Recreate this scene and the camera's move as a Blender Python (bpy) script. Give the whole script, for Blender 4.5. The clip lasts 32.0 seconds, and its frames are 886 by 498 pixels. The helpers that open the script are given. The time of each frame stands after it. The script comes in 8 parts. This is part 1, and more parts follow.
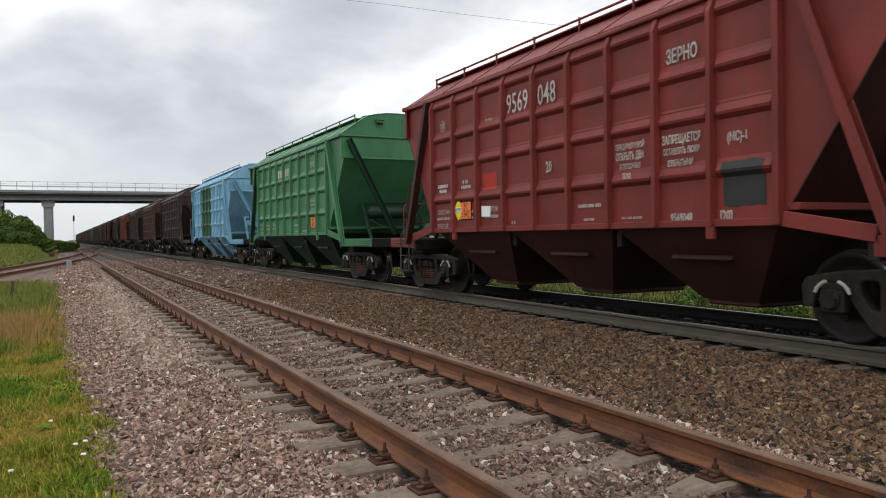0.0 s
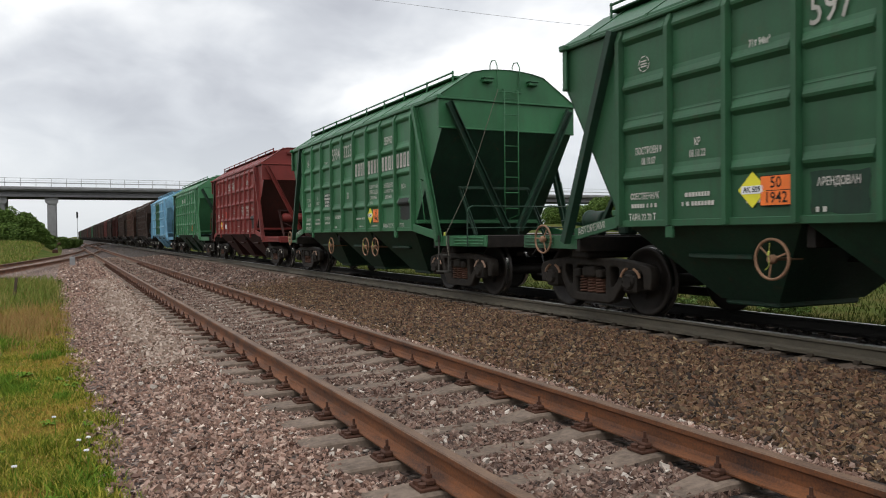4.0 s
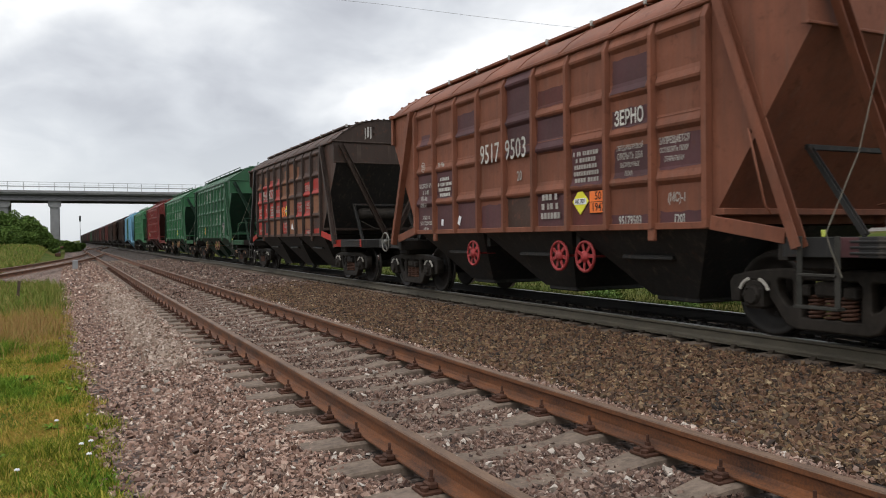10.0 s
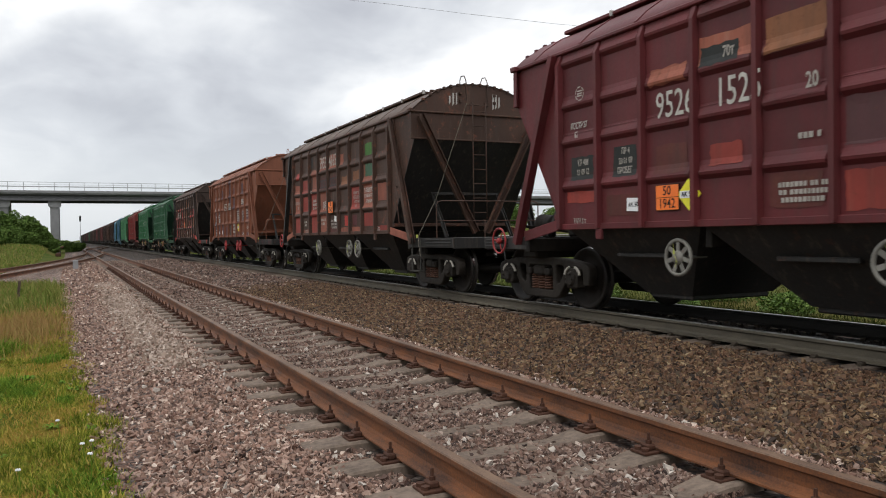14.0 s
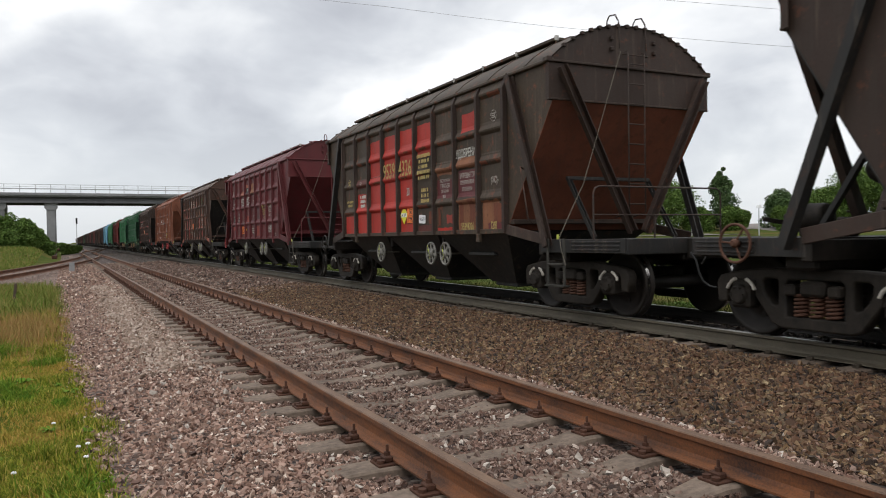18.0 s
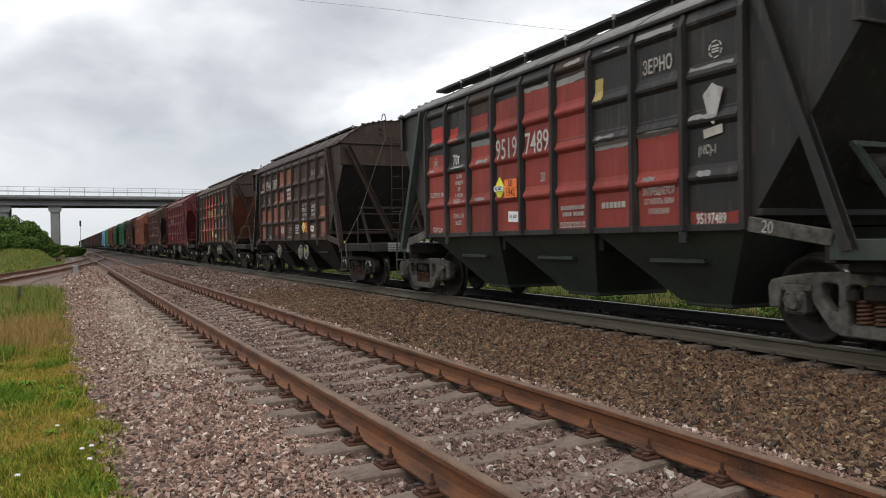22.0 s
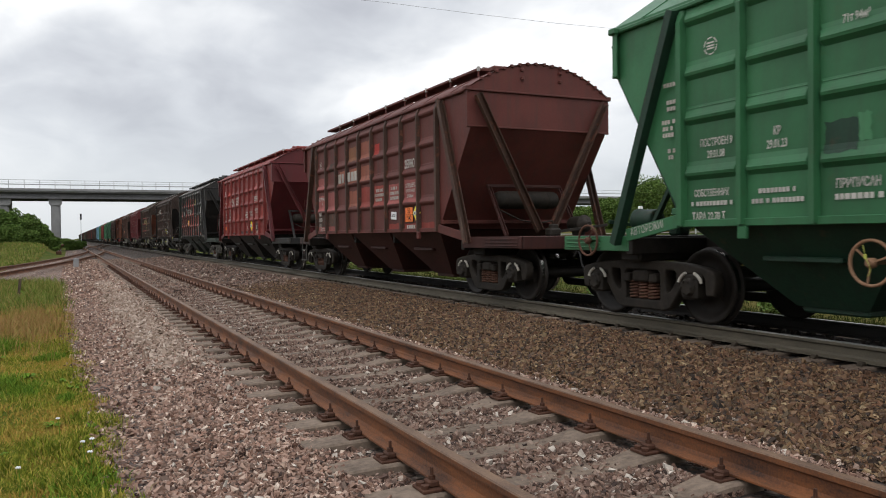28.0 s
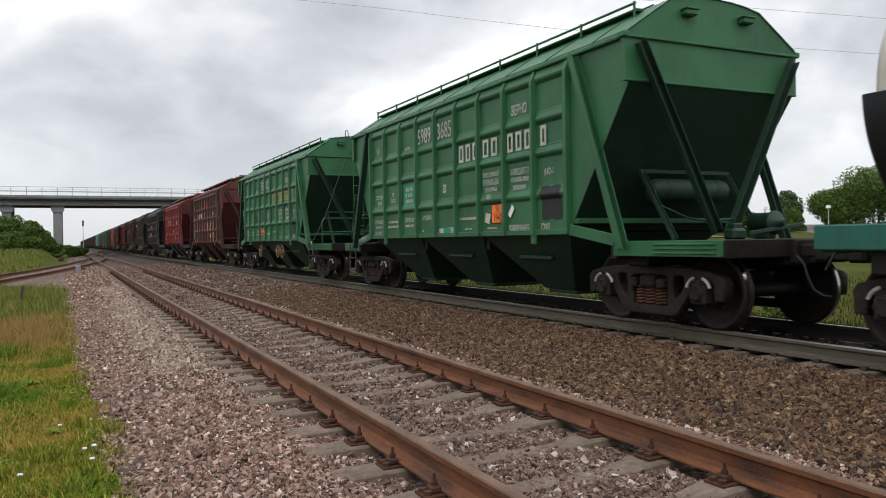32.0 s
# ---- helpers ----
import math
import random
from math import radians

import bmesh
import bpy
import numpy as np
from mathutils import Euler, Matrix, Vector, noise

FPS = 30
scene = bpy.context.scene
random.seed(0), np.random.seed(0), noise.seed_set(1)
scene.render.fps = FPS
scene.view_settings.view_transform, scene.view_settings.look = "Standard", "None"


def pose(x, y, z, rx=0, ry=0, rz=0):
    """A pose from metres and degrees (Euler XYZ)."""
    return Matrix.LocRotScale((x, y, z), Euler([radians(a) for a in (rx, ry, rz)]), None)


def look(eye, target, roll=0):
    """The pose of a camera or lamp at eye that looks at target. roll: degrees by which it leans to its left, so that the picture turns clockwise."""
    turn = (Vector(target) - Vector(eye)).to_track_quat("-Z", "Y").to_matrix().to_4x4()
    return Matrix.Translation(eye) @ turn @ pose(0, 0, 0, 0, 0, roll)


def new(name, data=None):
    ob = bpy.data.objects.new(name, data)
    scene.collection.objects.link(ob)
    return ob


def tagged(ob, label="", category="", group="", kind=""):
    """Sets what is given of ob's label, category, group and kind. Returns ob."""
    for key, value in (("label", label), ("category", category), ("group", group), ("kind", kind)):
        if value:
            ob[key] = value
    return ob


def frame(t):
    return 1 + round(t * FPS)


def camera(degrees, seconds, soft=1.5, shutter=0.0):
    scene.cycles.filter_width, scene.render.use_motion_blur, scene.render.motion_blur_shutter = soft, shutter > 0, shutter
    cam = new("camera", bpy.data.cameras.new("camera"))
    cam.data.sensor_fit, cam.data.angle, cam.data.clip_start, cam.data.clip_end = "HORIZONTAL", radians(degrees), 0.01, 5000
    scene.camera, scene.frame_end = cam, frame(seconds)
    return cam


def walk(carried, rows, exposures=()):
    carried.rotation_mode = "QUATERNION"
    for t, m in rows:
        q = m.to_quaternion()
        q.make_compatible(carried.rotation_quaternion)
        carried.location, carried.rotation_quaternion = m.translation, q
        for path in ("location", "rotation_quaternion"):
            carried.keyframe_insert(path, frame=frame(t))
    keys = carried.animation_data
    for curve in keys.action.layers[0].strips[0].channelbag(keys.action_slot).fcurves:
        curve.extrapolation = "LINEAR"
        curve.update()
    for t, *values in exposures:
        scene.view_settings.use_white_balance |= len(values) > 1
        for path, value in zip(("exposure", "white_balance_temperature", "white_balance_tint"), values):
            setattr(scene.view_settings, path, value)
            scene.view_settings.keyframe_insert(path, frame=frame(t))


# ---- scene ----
cam = camera(59.93, 32.0, soft=1.0, shutter=0.12)
# hand-held from one spot beside the siding: seconds, heading, tilt, lean
SWAY = (
    (0, -26.41, -1.00, 0.78), (0.5, -26.25, -1.03, 0.91), (1, -26.34, -0.91, 0.72), (1.5, -26.32, -1.03, 0.69), 
    (2, -26.40, -1.08, 0.77), (2.5, -26.09, -1.12, 0.92), (3, -26.32, -1.22, 0.67), (3.5, -26.27, -1.19, 0.64), 
    (5.5, -25.98, -1.20, 0.70), (6, -25.92, -1.22, 0.78), (6.5, -26.13, -1.05, 0.65), (7, -25.97, -1.12, 0.88), 
    (7.5, -25.88, -1.20, 0.80), (8, -25.93, -1.30, 0.76), (8.5, -26.00, -1.15, 0.84), (9, -26.06, -1.09, 0.83), 
    (9.5, -25.81, -1.14, 0.68), (10, -26.03, -0.92, 0.66), (10.5, -26.15, -0.86, 0.59), (11, -26.06, -0.95, 0.69), 
    (11.5, -26.03, -1.06, 0.67), (12, -26.01, -1.02, 0.58), (12.5, -26.02, -1.06, 0.81), (13, -26.01, -1.21, 0.81), 
    (13.5, -26.02, -1.19, 0.91), (14, -26.02, -1.01, 0.84), (14.5, -26.05, -1.15, 0.78), (16.5, -25.97, -0.86, 0.93), 
    (17, -25.97, -0.94, 1.06), (17.5, -26.16, -0.82, 1.13), (18, -26.24, -0.83, 0.82), (18.5, -26.20, -0.79, 0.79), 
    (19, -26.24, -0.66, 0.75), (19.5, -26.13, -0.66, 0.88), (20, -26.07, -0.68, 0.94), (20.5, -26.13, -0.53, 0.86), 
    (21, -26.07, -0.67, 0.79), (21.5, -26.11, -0.64, 0.72), (22, -26.01, -0.66, 0.86), (22.5, -26.10, -0.59, 0.88), 
    (23, -26.39, -0.41, 0.84), (23.5, -26.19, -0.38, 0.65), (24, -26.22, -0.54, 0.62), (24.5, -26.09, -0.77, 0.69), 
    (25, -25.93, -0.95, 0.72), (25.5, -26.14, -0.95, 0.66), (27.5, -25.75, -1.05, 0.72), (28, -25.98, -1.07, 0.67), 
    (28.5, -25.77, -0.89, 0.59), (29, -25.70, -0.79, 0.54), (29.5, -25.57, -0.66, 0.76), (30, -25.67, -0.64, 0.82), 
    (30.5, -25.88, -0.63, 0.76), (31, -25.90, -0.72, 0.88), (31.5, -25.99, -0.72, 0.96), (32, -25.85, -0.66, 0.85), 
)
walk(cam, [(t, pose(0, 0, 1.255, 90 + tilt, lean, head)) for t, head, tilt, lean in SWAY])

# ---- world, sun ----
world = bpy.data.worlds.new("overcast_sky")
scene.world = world
world.use_nodes = True


def math_node(tree, op, a, b=None, clamp=False):
    nd = tree.nodes.new("ShaderNodeMath")
    nd.operation, nd.use_clamp = op, clamp
    for i, v in enumerate((a, b)):
        if v is None:
            continue
        if isinstance(v, (int, float)):
            nd.inputs[i].default_value = v
        else:
            tree.links.new(v, nd.inputs[i])
    return nd.outputs[0]


def ramp(tree, fac, stops, mode="LINEAR"):
    nd = tree.nodes.new("ShaderNodeValToRGB")
    nd.color_ramp.interpolation = mode
    els = nd.color_ramp.elements
    while len(els) < len(stops):
        els.new(0.5)
    for e, (p, c) in zip(els, stops):
        e.position, e.color = p, (*c, 1) if len(c) == 3 else c
    tree.links.new(fac, nd.inputs[0])
    return nd.outputs[0]


def mix(tree, fac, a, b, blend="MIX"):
    nd = tree.nodes.new("ShaderNodeMix")
    nd.data_type, nd.blend_type = "RGBA", blend
    for i, v in ((0, fac), (6, a), (7, b)):
        if isinstance(v, (int, float)):
            nd.inputs[i].default_value = v
        elif isinstance(v, tuple):
            nd.inputs[i].default_value = (*v, 1)
        else:
            tree.links.new(v, nd.inputs[i])
    return nd.outputs[2]


def noise_tex(tree, vec, scale, detail=4, rough=0.55, dist=0.0):
    nd = tree.nodes.new("ShaderNodeTexNoise")
    nd.inputs["Scale"].default_value, nd.inputs["Detail"].default_value = scale, detail
    nd.inputs["Roughness"].default_value, nd.inputs["Distortion"].default_value = rough, dist
    if vec is not None:
        tree.links.new(vec, nd.inputs["Vector"])
    return nd.outputs["Fac"]


def build_sky():
    tree = world.node_tree
    tree.nodes.clear()
    lk = tree.links.new
    sky = tree.nodes.new("ShaderNodeTexSky")
    sky.sky_type, sky.sun_disc = "NISHITA", False
    sky.sun_elevation, sky.sun_rotation = radians(48), radians(SUN_TURN)
    co = tree.nodes.new("ShaderNodeTexCoord")
    sep = tree.nodes.new("ShaderNodeSeparateXYZ")
    lk(co.outputs["Generated"], sep.inputs[0])
    up = math_node(tree, "ADD", math_node(tree, "MAXIMUM", sep.outputs[2], 0.0), 0.42)
    comb = tree.nodes.new("ShaderNodeCombineXYZ")
    lk(math_node(tree, "DIVIDE", sep.outputs[0], up), comb.inputs[0])
    lk(math_node(tree, "DIVIDE", sep.outputs[1], up), comb.inputs[1])
    shift = tree.nodes.new("ShaderNodeVectorMath")
    shift.operation = "ADD"
    shift.inputs[1].default_value = CLOUD_SHIFT
    lk(comb.outputs[0], shift.inputs[0])
    big = noise_tex(tree, shift.outputs[0], 1.5, 5, 0.48, 0.5)
    small = noise_tex(tree, shift.outputs[0], 5.0, 5, 0.5, 0.4)
    f = math_node(tree, "ADD", math_node(tree, "MULTIPLY", big, 0.76), math_node(tree, "MULTIPLY", small, 0.24))
    clouds = ramp(tree, f, ((0.36, (0.42, 0.435, 0.475)), (0.44, (0.56, 0.58, 0.615)), (0.51, (0.72, 0.735, 0.755)), (0.58, (0.92, 0.92, 0.925))))
    low = ramp(tree, sep.outputs[2], ((0.0, (0.52, 0.55, 0.58)), (0.12, (0.57, 0.60, 0.635))))
    haze = ramp(tree, sep.outputs[2], ((0.0, (0.85, 0.85, 0.85)), (0.07, (0.66, 0.66, 0.66)), (0.18, (0.0, 0.0, 0.0))))
    clouds = mix(tree, haze, clouds, low)
    bg1 = tree.nodes.new("ShaderNodeBackground")
    lk(clouds, bg1.inputs[0])
    # an overcast sky is about twice as bright overhead as it is low down
    zen = math_node(tree, "MULTIPLY", math_node(tree, "SUBTRACT", sep.outputs[2], 0.30), 1.8, True)
    lk(math_node(tree, "MULTIPLY", math_node(tree, "ADD", zen, 1.0), 1.33), bg1.inputs[1])
    bg2 = tree.nodes.new("ShaderNodeBackground")
    lk(sky.outputs[0], bg2.inputs[0])
    bg2.inputs[1].default_value = 0.08
    m = tree.nodes.new("ShaderNodeMixShader")
    m.inputs[0].default_value = 0.08
    lk(bg1.outputs[0], m.inputs[1])
    lk(bg2.outputs[0], m.inputs[2])
    out = tree.nodes.new("ShaderNodeOutputWorld")
    lk(m.outputs[0], out.inputs[0])


SUN_TURN = 215
CLOUD_SHIFT = (7.9, 6.1, 2.0)
build_sky()
sun = new("sun", bpy.data.lights.new("sun", "SUN"))
sun.data.energy, sun.data.angle, sun.data.color = 0.6, radians(25), (1.0, 0.97, 0.93)
sun.matrix_world = look((-40, -60, 80), (0, 0, 0))
scene.view_settings.exposure = 0.0

# ---- materials ----
def start(name):
    m = bpy.data.materials.new(name)
    m.use_nodes = True
    tree = m.node_tree
    tree.nodes.clear()
    bsdf = tree.nodes.new("ShaderNodeBsdfPrincipled")
    out = tree.nodes.new("ShaderNodeOutputMaterial")
    tree.links.new(bsdf.outputs[0], out.inputs[0])
    return m, tree, bsdf


def coords(tree, stretch=(1, 1, 1), spread=0.0):
    """Object coordinates, stretched, and shifted at random from object to object."""
    co = tree.nodes.new("ShaderNodeTexCoord")
    mp = tree.nodes.new("ShaderNodeMapping")
    mp.inputs["Scale"].default_value = stretch
    tree.links.new(co.outputs["Object"], mp.inputs[0])
    if spread:
        info = tree.nodes.new("ShaderNodeObjectInfo")
        comb = tree.nodes.new("ShaderNodeCombineXYZ")
        for i, k in enumerate((1.0, 1.7, 2.3)):
            tree.links.new(math_node(tree, "MULTIPLY", info.outputs["Random"], k * spread), comb.inputs[i])
        tree.links.new(comb.outputs[0], mp.inputs["Location"])
    return mp.outputs[0]


def scaled(c, k):
    return tuple(min(1.0, v * k) for v in c)


def bump(tree, bsdf, height, strength, distance):
    b = tree.nodes.new("ShaderNodeBump")
    b.inputs["Strength"].default_value, b.inputs["Distance"].default_value = strength, distance
    tree.links.new(height, b.inputs["Height"])
    tree.links.new(b.outputs[0], bsdf.inputs["Normal"])


def paint(name, c, grime=0.35, rust=0.15, rough=0.5, rust_c=(0.10, 0.035, 0.018), grime_c=(0.04, 0.032, 0.026), wear=0.0, dust=(0.22, 0.16, 0.12), spec=0.3):
    """Old vehicle paint: uneven coat, streaks of dirt, spots of rust."""
    c = scaled(c, 0.78)
    m, tree, bsdf = start(name)
    v = coords(tree, (1, 1, 1), 40)
    vs = coords(tree, (5, 5, 0.45), 40)
    big = noise_tex(tree, v, 0.9, 4)
    fine = noise_tex(tree, v, 26, 5)
    streak = noise_tex(tree, vs, 1.6, 6, 0.65)
    col = mix(tree, ramp(tree, big, ((0.3, (0, 0, 0)), (0.7, (1, 1, 1)))), scaled(c, 0.68), scaled(c, 1.25))
    col = mix(tree, math_node(tree, "MULTIPLY", fine, 0.35), col, scaled(c, 0.72))
    g = ramp(tree, streak, ((0.46, (0, 0, 0)), (0.72, (1, 1, 1))))
    col = mix(tree, math_node(tree, "MULTIPLY", g, grime), col, grime_c)
    mid = noise_tex(tree, v, 5.5, 8, 0.7)
    rs = ramp(tree, mid, ((0.60 - 0.12 * rust, (0, 0, 0)), (0.68 - 0.08 * rust, (1, 1, 1))))
    col = mix(tree, math_node(tree, "MULTIPLY", rs, min(1.0, rust * 2.5)), col, rust_c)
    if wear:
        # pale dusty runs and worn spots
        run = ramp(tree, noise_tex(tree, coords(tree, (7, 7, 0.7), 25), 1.1, 7, 0.7), ((0.55, (0, 0, 0)), (0.74, (1, 1, 1))))
        col = mix(tree, math_node(tree, "MULTIPLY", run, wear), col, dust)
    tree.links.new(col, bsdf.inputs["Base Color"])
    bsdf.inputs["Specular IOR Level"].default_value = spec
    r = math_node(tree, "ADD", math_node(tree, "MULTIPLY", fine, 0.25), rough - 0.08)
    tree.links.new(r, bsdf.inputs["Roughness"])
    bump(tree, bsdf, math_node(tree, "ADD", mid, math_node(tree, "MULTIPLY", fine, 0.4)), 0.25, 0.006)
    return m


def plain(name, c, rough=0.6, metal=0.0, var=0.25, scale=14, bm=0.15, c2=None):
    m, tree, bsdf = start(name)
    v = coords(tree, (1, 1, 1), 30)
    a = noise_tex(tree, v, scale, 5)
    b = noise_tex(tree, v, scale * 0.12, 3)
    f = math_node(tree, "ADD", math_node(tree, "MULTIPLY", a, 0.5), math_node(tree, "MULTIPLY", b, 0.5))
    f = ramp(tree, f, ((0.32, (0, 0, 0)), (0.68, (1, 1, 1))))
    col = mix(tree, f, scaled(c, 1 - var), c2 or scaled(c, 1 + var))
    tree.links.new(col, bsdf.inputs["Base Color"])
    bsdf.inputs["Roughness"].default_value, bsdf.inputs["Metallic"].default_value = rough, metal
    bsdf.inputs["Specular IOR Level"].default_value = 0.2 if rough > 0.5 else 0.5
    if bm:
        bump(tree, bsdf, a, bm, 0.01)
    return m


def stones(name, stops, cell=17.0):
    """A bed of crushed stone: cells of their own colour, shade painted into the gaps."""
    m, tree, bsdf = start(name)
    v = coords(tree)
    vo = tree.nodes.new("ShaderNodeTexVoronoi")
    vo.inputs["Scale"].default_value = cell
    tree.links.new(v, vo.inputs["Vector"])
    sep = tree.nodes.new("ShaderNodeSeparateColor")
    tree.links.new(vo.outputs["Color"], sep.inputs[0])
    col = ramp(tree, sep.outputs[0], stops)
    wide = noise_tex(tree, v, 0.5, 4)
    col = mix(tree, math_node(tree, "MULTIPLY", wide, 0.4), col, (0.035, 0.025, 0.02))
    gap = ramp(tree, vo.outputs["Distance"], ((0.25, (1, 1, 1)), (0.75, (0.25, 0.25, 0.25))))
    col = mix(tree, 1.0, col, gap, "MULTIPLY")
    tree.links.new(col, bsdf.inputs["Base Color"])
    bsdf.inputs["Roughness"].default_value = 0.9
    inv = math_node(tree, "SUBTRACT", 1.0, vo.outputs["Distance"])
    bump(tree, bsdf, inv, 1.0, 0.05)
    return m


def stone_pieces(name, stops):
    m, tree, bsdf = start(name)
    geo = tree.nodes.new("ShaderNodeNewGeometry")
    col = ramp(tree, geo.outputs["Random Per Island"], stops)
    v = coords(tree)
    fine = noise_tex(tree, v, 60, 4)
    col = mix(tree, math_node(tree, "MULTIPLY", fine, 0.36), col, (0.022, 0.015, 0.011))
    tree.links.new(col, bsdf.inputs["Base Color"])
    bsdf.inputs["Roughness"].default_value = 0.85
    bump(tree, bsdf, fine, 0.4, 0.004)
    return m


def leaves(name, stops, rough=0.55):
    m, tree, bsdf = start(name)
    geo = tree.nodes.new("ShaderNodeNewGeometry")
    col = ramp(tree, geo.outputs["Random Per Island"], stops)
    tree.links.new(col, bsdf.inputs["Base Color"])
    bsdf.inputs["Roughness"].default_value = rough
    bsdf.inputs["Specular IOR Level"].default_value = 0.06
    return m


def rusty_rail(name, c1, c2):
    m, tree, bsdf = start(name)
    v = coords(tree, (1, 0.25, 1))
    a = noise_tex(tree, v, 9, 8, 0.7)
    b = noise_tex(tree, coords(tree), 70, 3)
    f = math_node(tree, "ADD", math_node(tree, "MULTIPLY", a, 0.7), math_node(tree, "MULTIPLY", b, 0.3))
    col = ramp(tree, f, ((0.35, c1), (0.65, c2)))
    tree.links.new(col, bsdf.inputs["Base Color"])
    bsdf.inputs["Roughness"].default_value = 0.75
    bump(tree, bsdf, b, 0.3, 0.004)
    return m


def ground_grass(name):
    m, tree, bsdf = start(name)
    v = coords(tree)
    a = noise_tex(tree, v, 0.22, 6, 0.65)
    b = noise_tex(tree, v, 9, 6, 0.7)
    col = ramp(tree, a, ((0.36, (0.042, 0.066, 0.011)), (0.5, (0.066, 0.078, 0.017)), (0.62, (0.105, 0.082, 0.026))))
    col = mix(tree, math_node(tree, "MULTIPLY", b, 0.6), col, (0.04, 0.052, 0.012))
    tree.links.new(col, bsdf.inputs["Base Color"])
    bsdf.inputs["Roughness"].default_value = 0.95
    bsdf.inputs["Specular IOR Level"].default_value = 0.03
    bump(tree, bsdf, b, 0.8, 0.08)
    return m


def turf(name):
    """Short mossy turf in patches of lime, straw and fresh green."""
    m, tree, bsdf = start(name)
    v = coords(tree)
    a = noise_tex(tree, v, 1.3, 5, 0.6)
    b = noise_tex(tree, v, 42, 6, 0.75)
    col = ramp(tree, a, ((0.36, (0.085, 0.120, 0.016)), (0.46, (0.150, 0.160, 0.022)), (0.54, (0.250, 0.190, 0.034)), (0.66, (0.27, 0.16, 0.050))))
    col = mix(tree, ramp(tree, b, ((0.42, (0, 0, 0)), (0.68, (0.6, 0.6, 0.6)))), col, (0.045, 0.060, 0.012))
    tree.links.new(col, bsdf.inputs["Base Color"])
    bsdf.inputs["Roughness"].default_value = 0.95
    bsdf.inputs["Specular IOR Level"].default_value = 0.03
    bump(tree, bsdf, b, 1.0, 0.05)
    return m


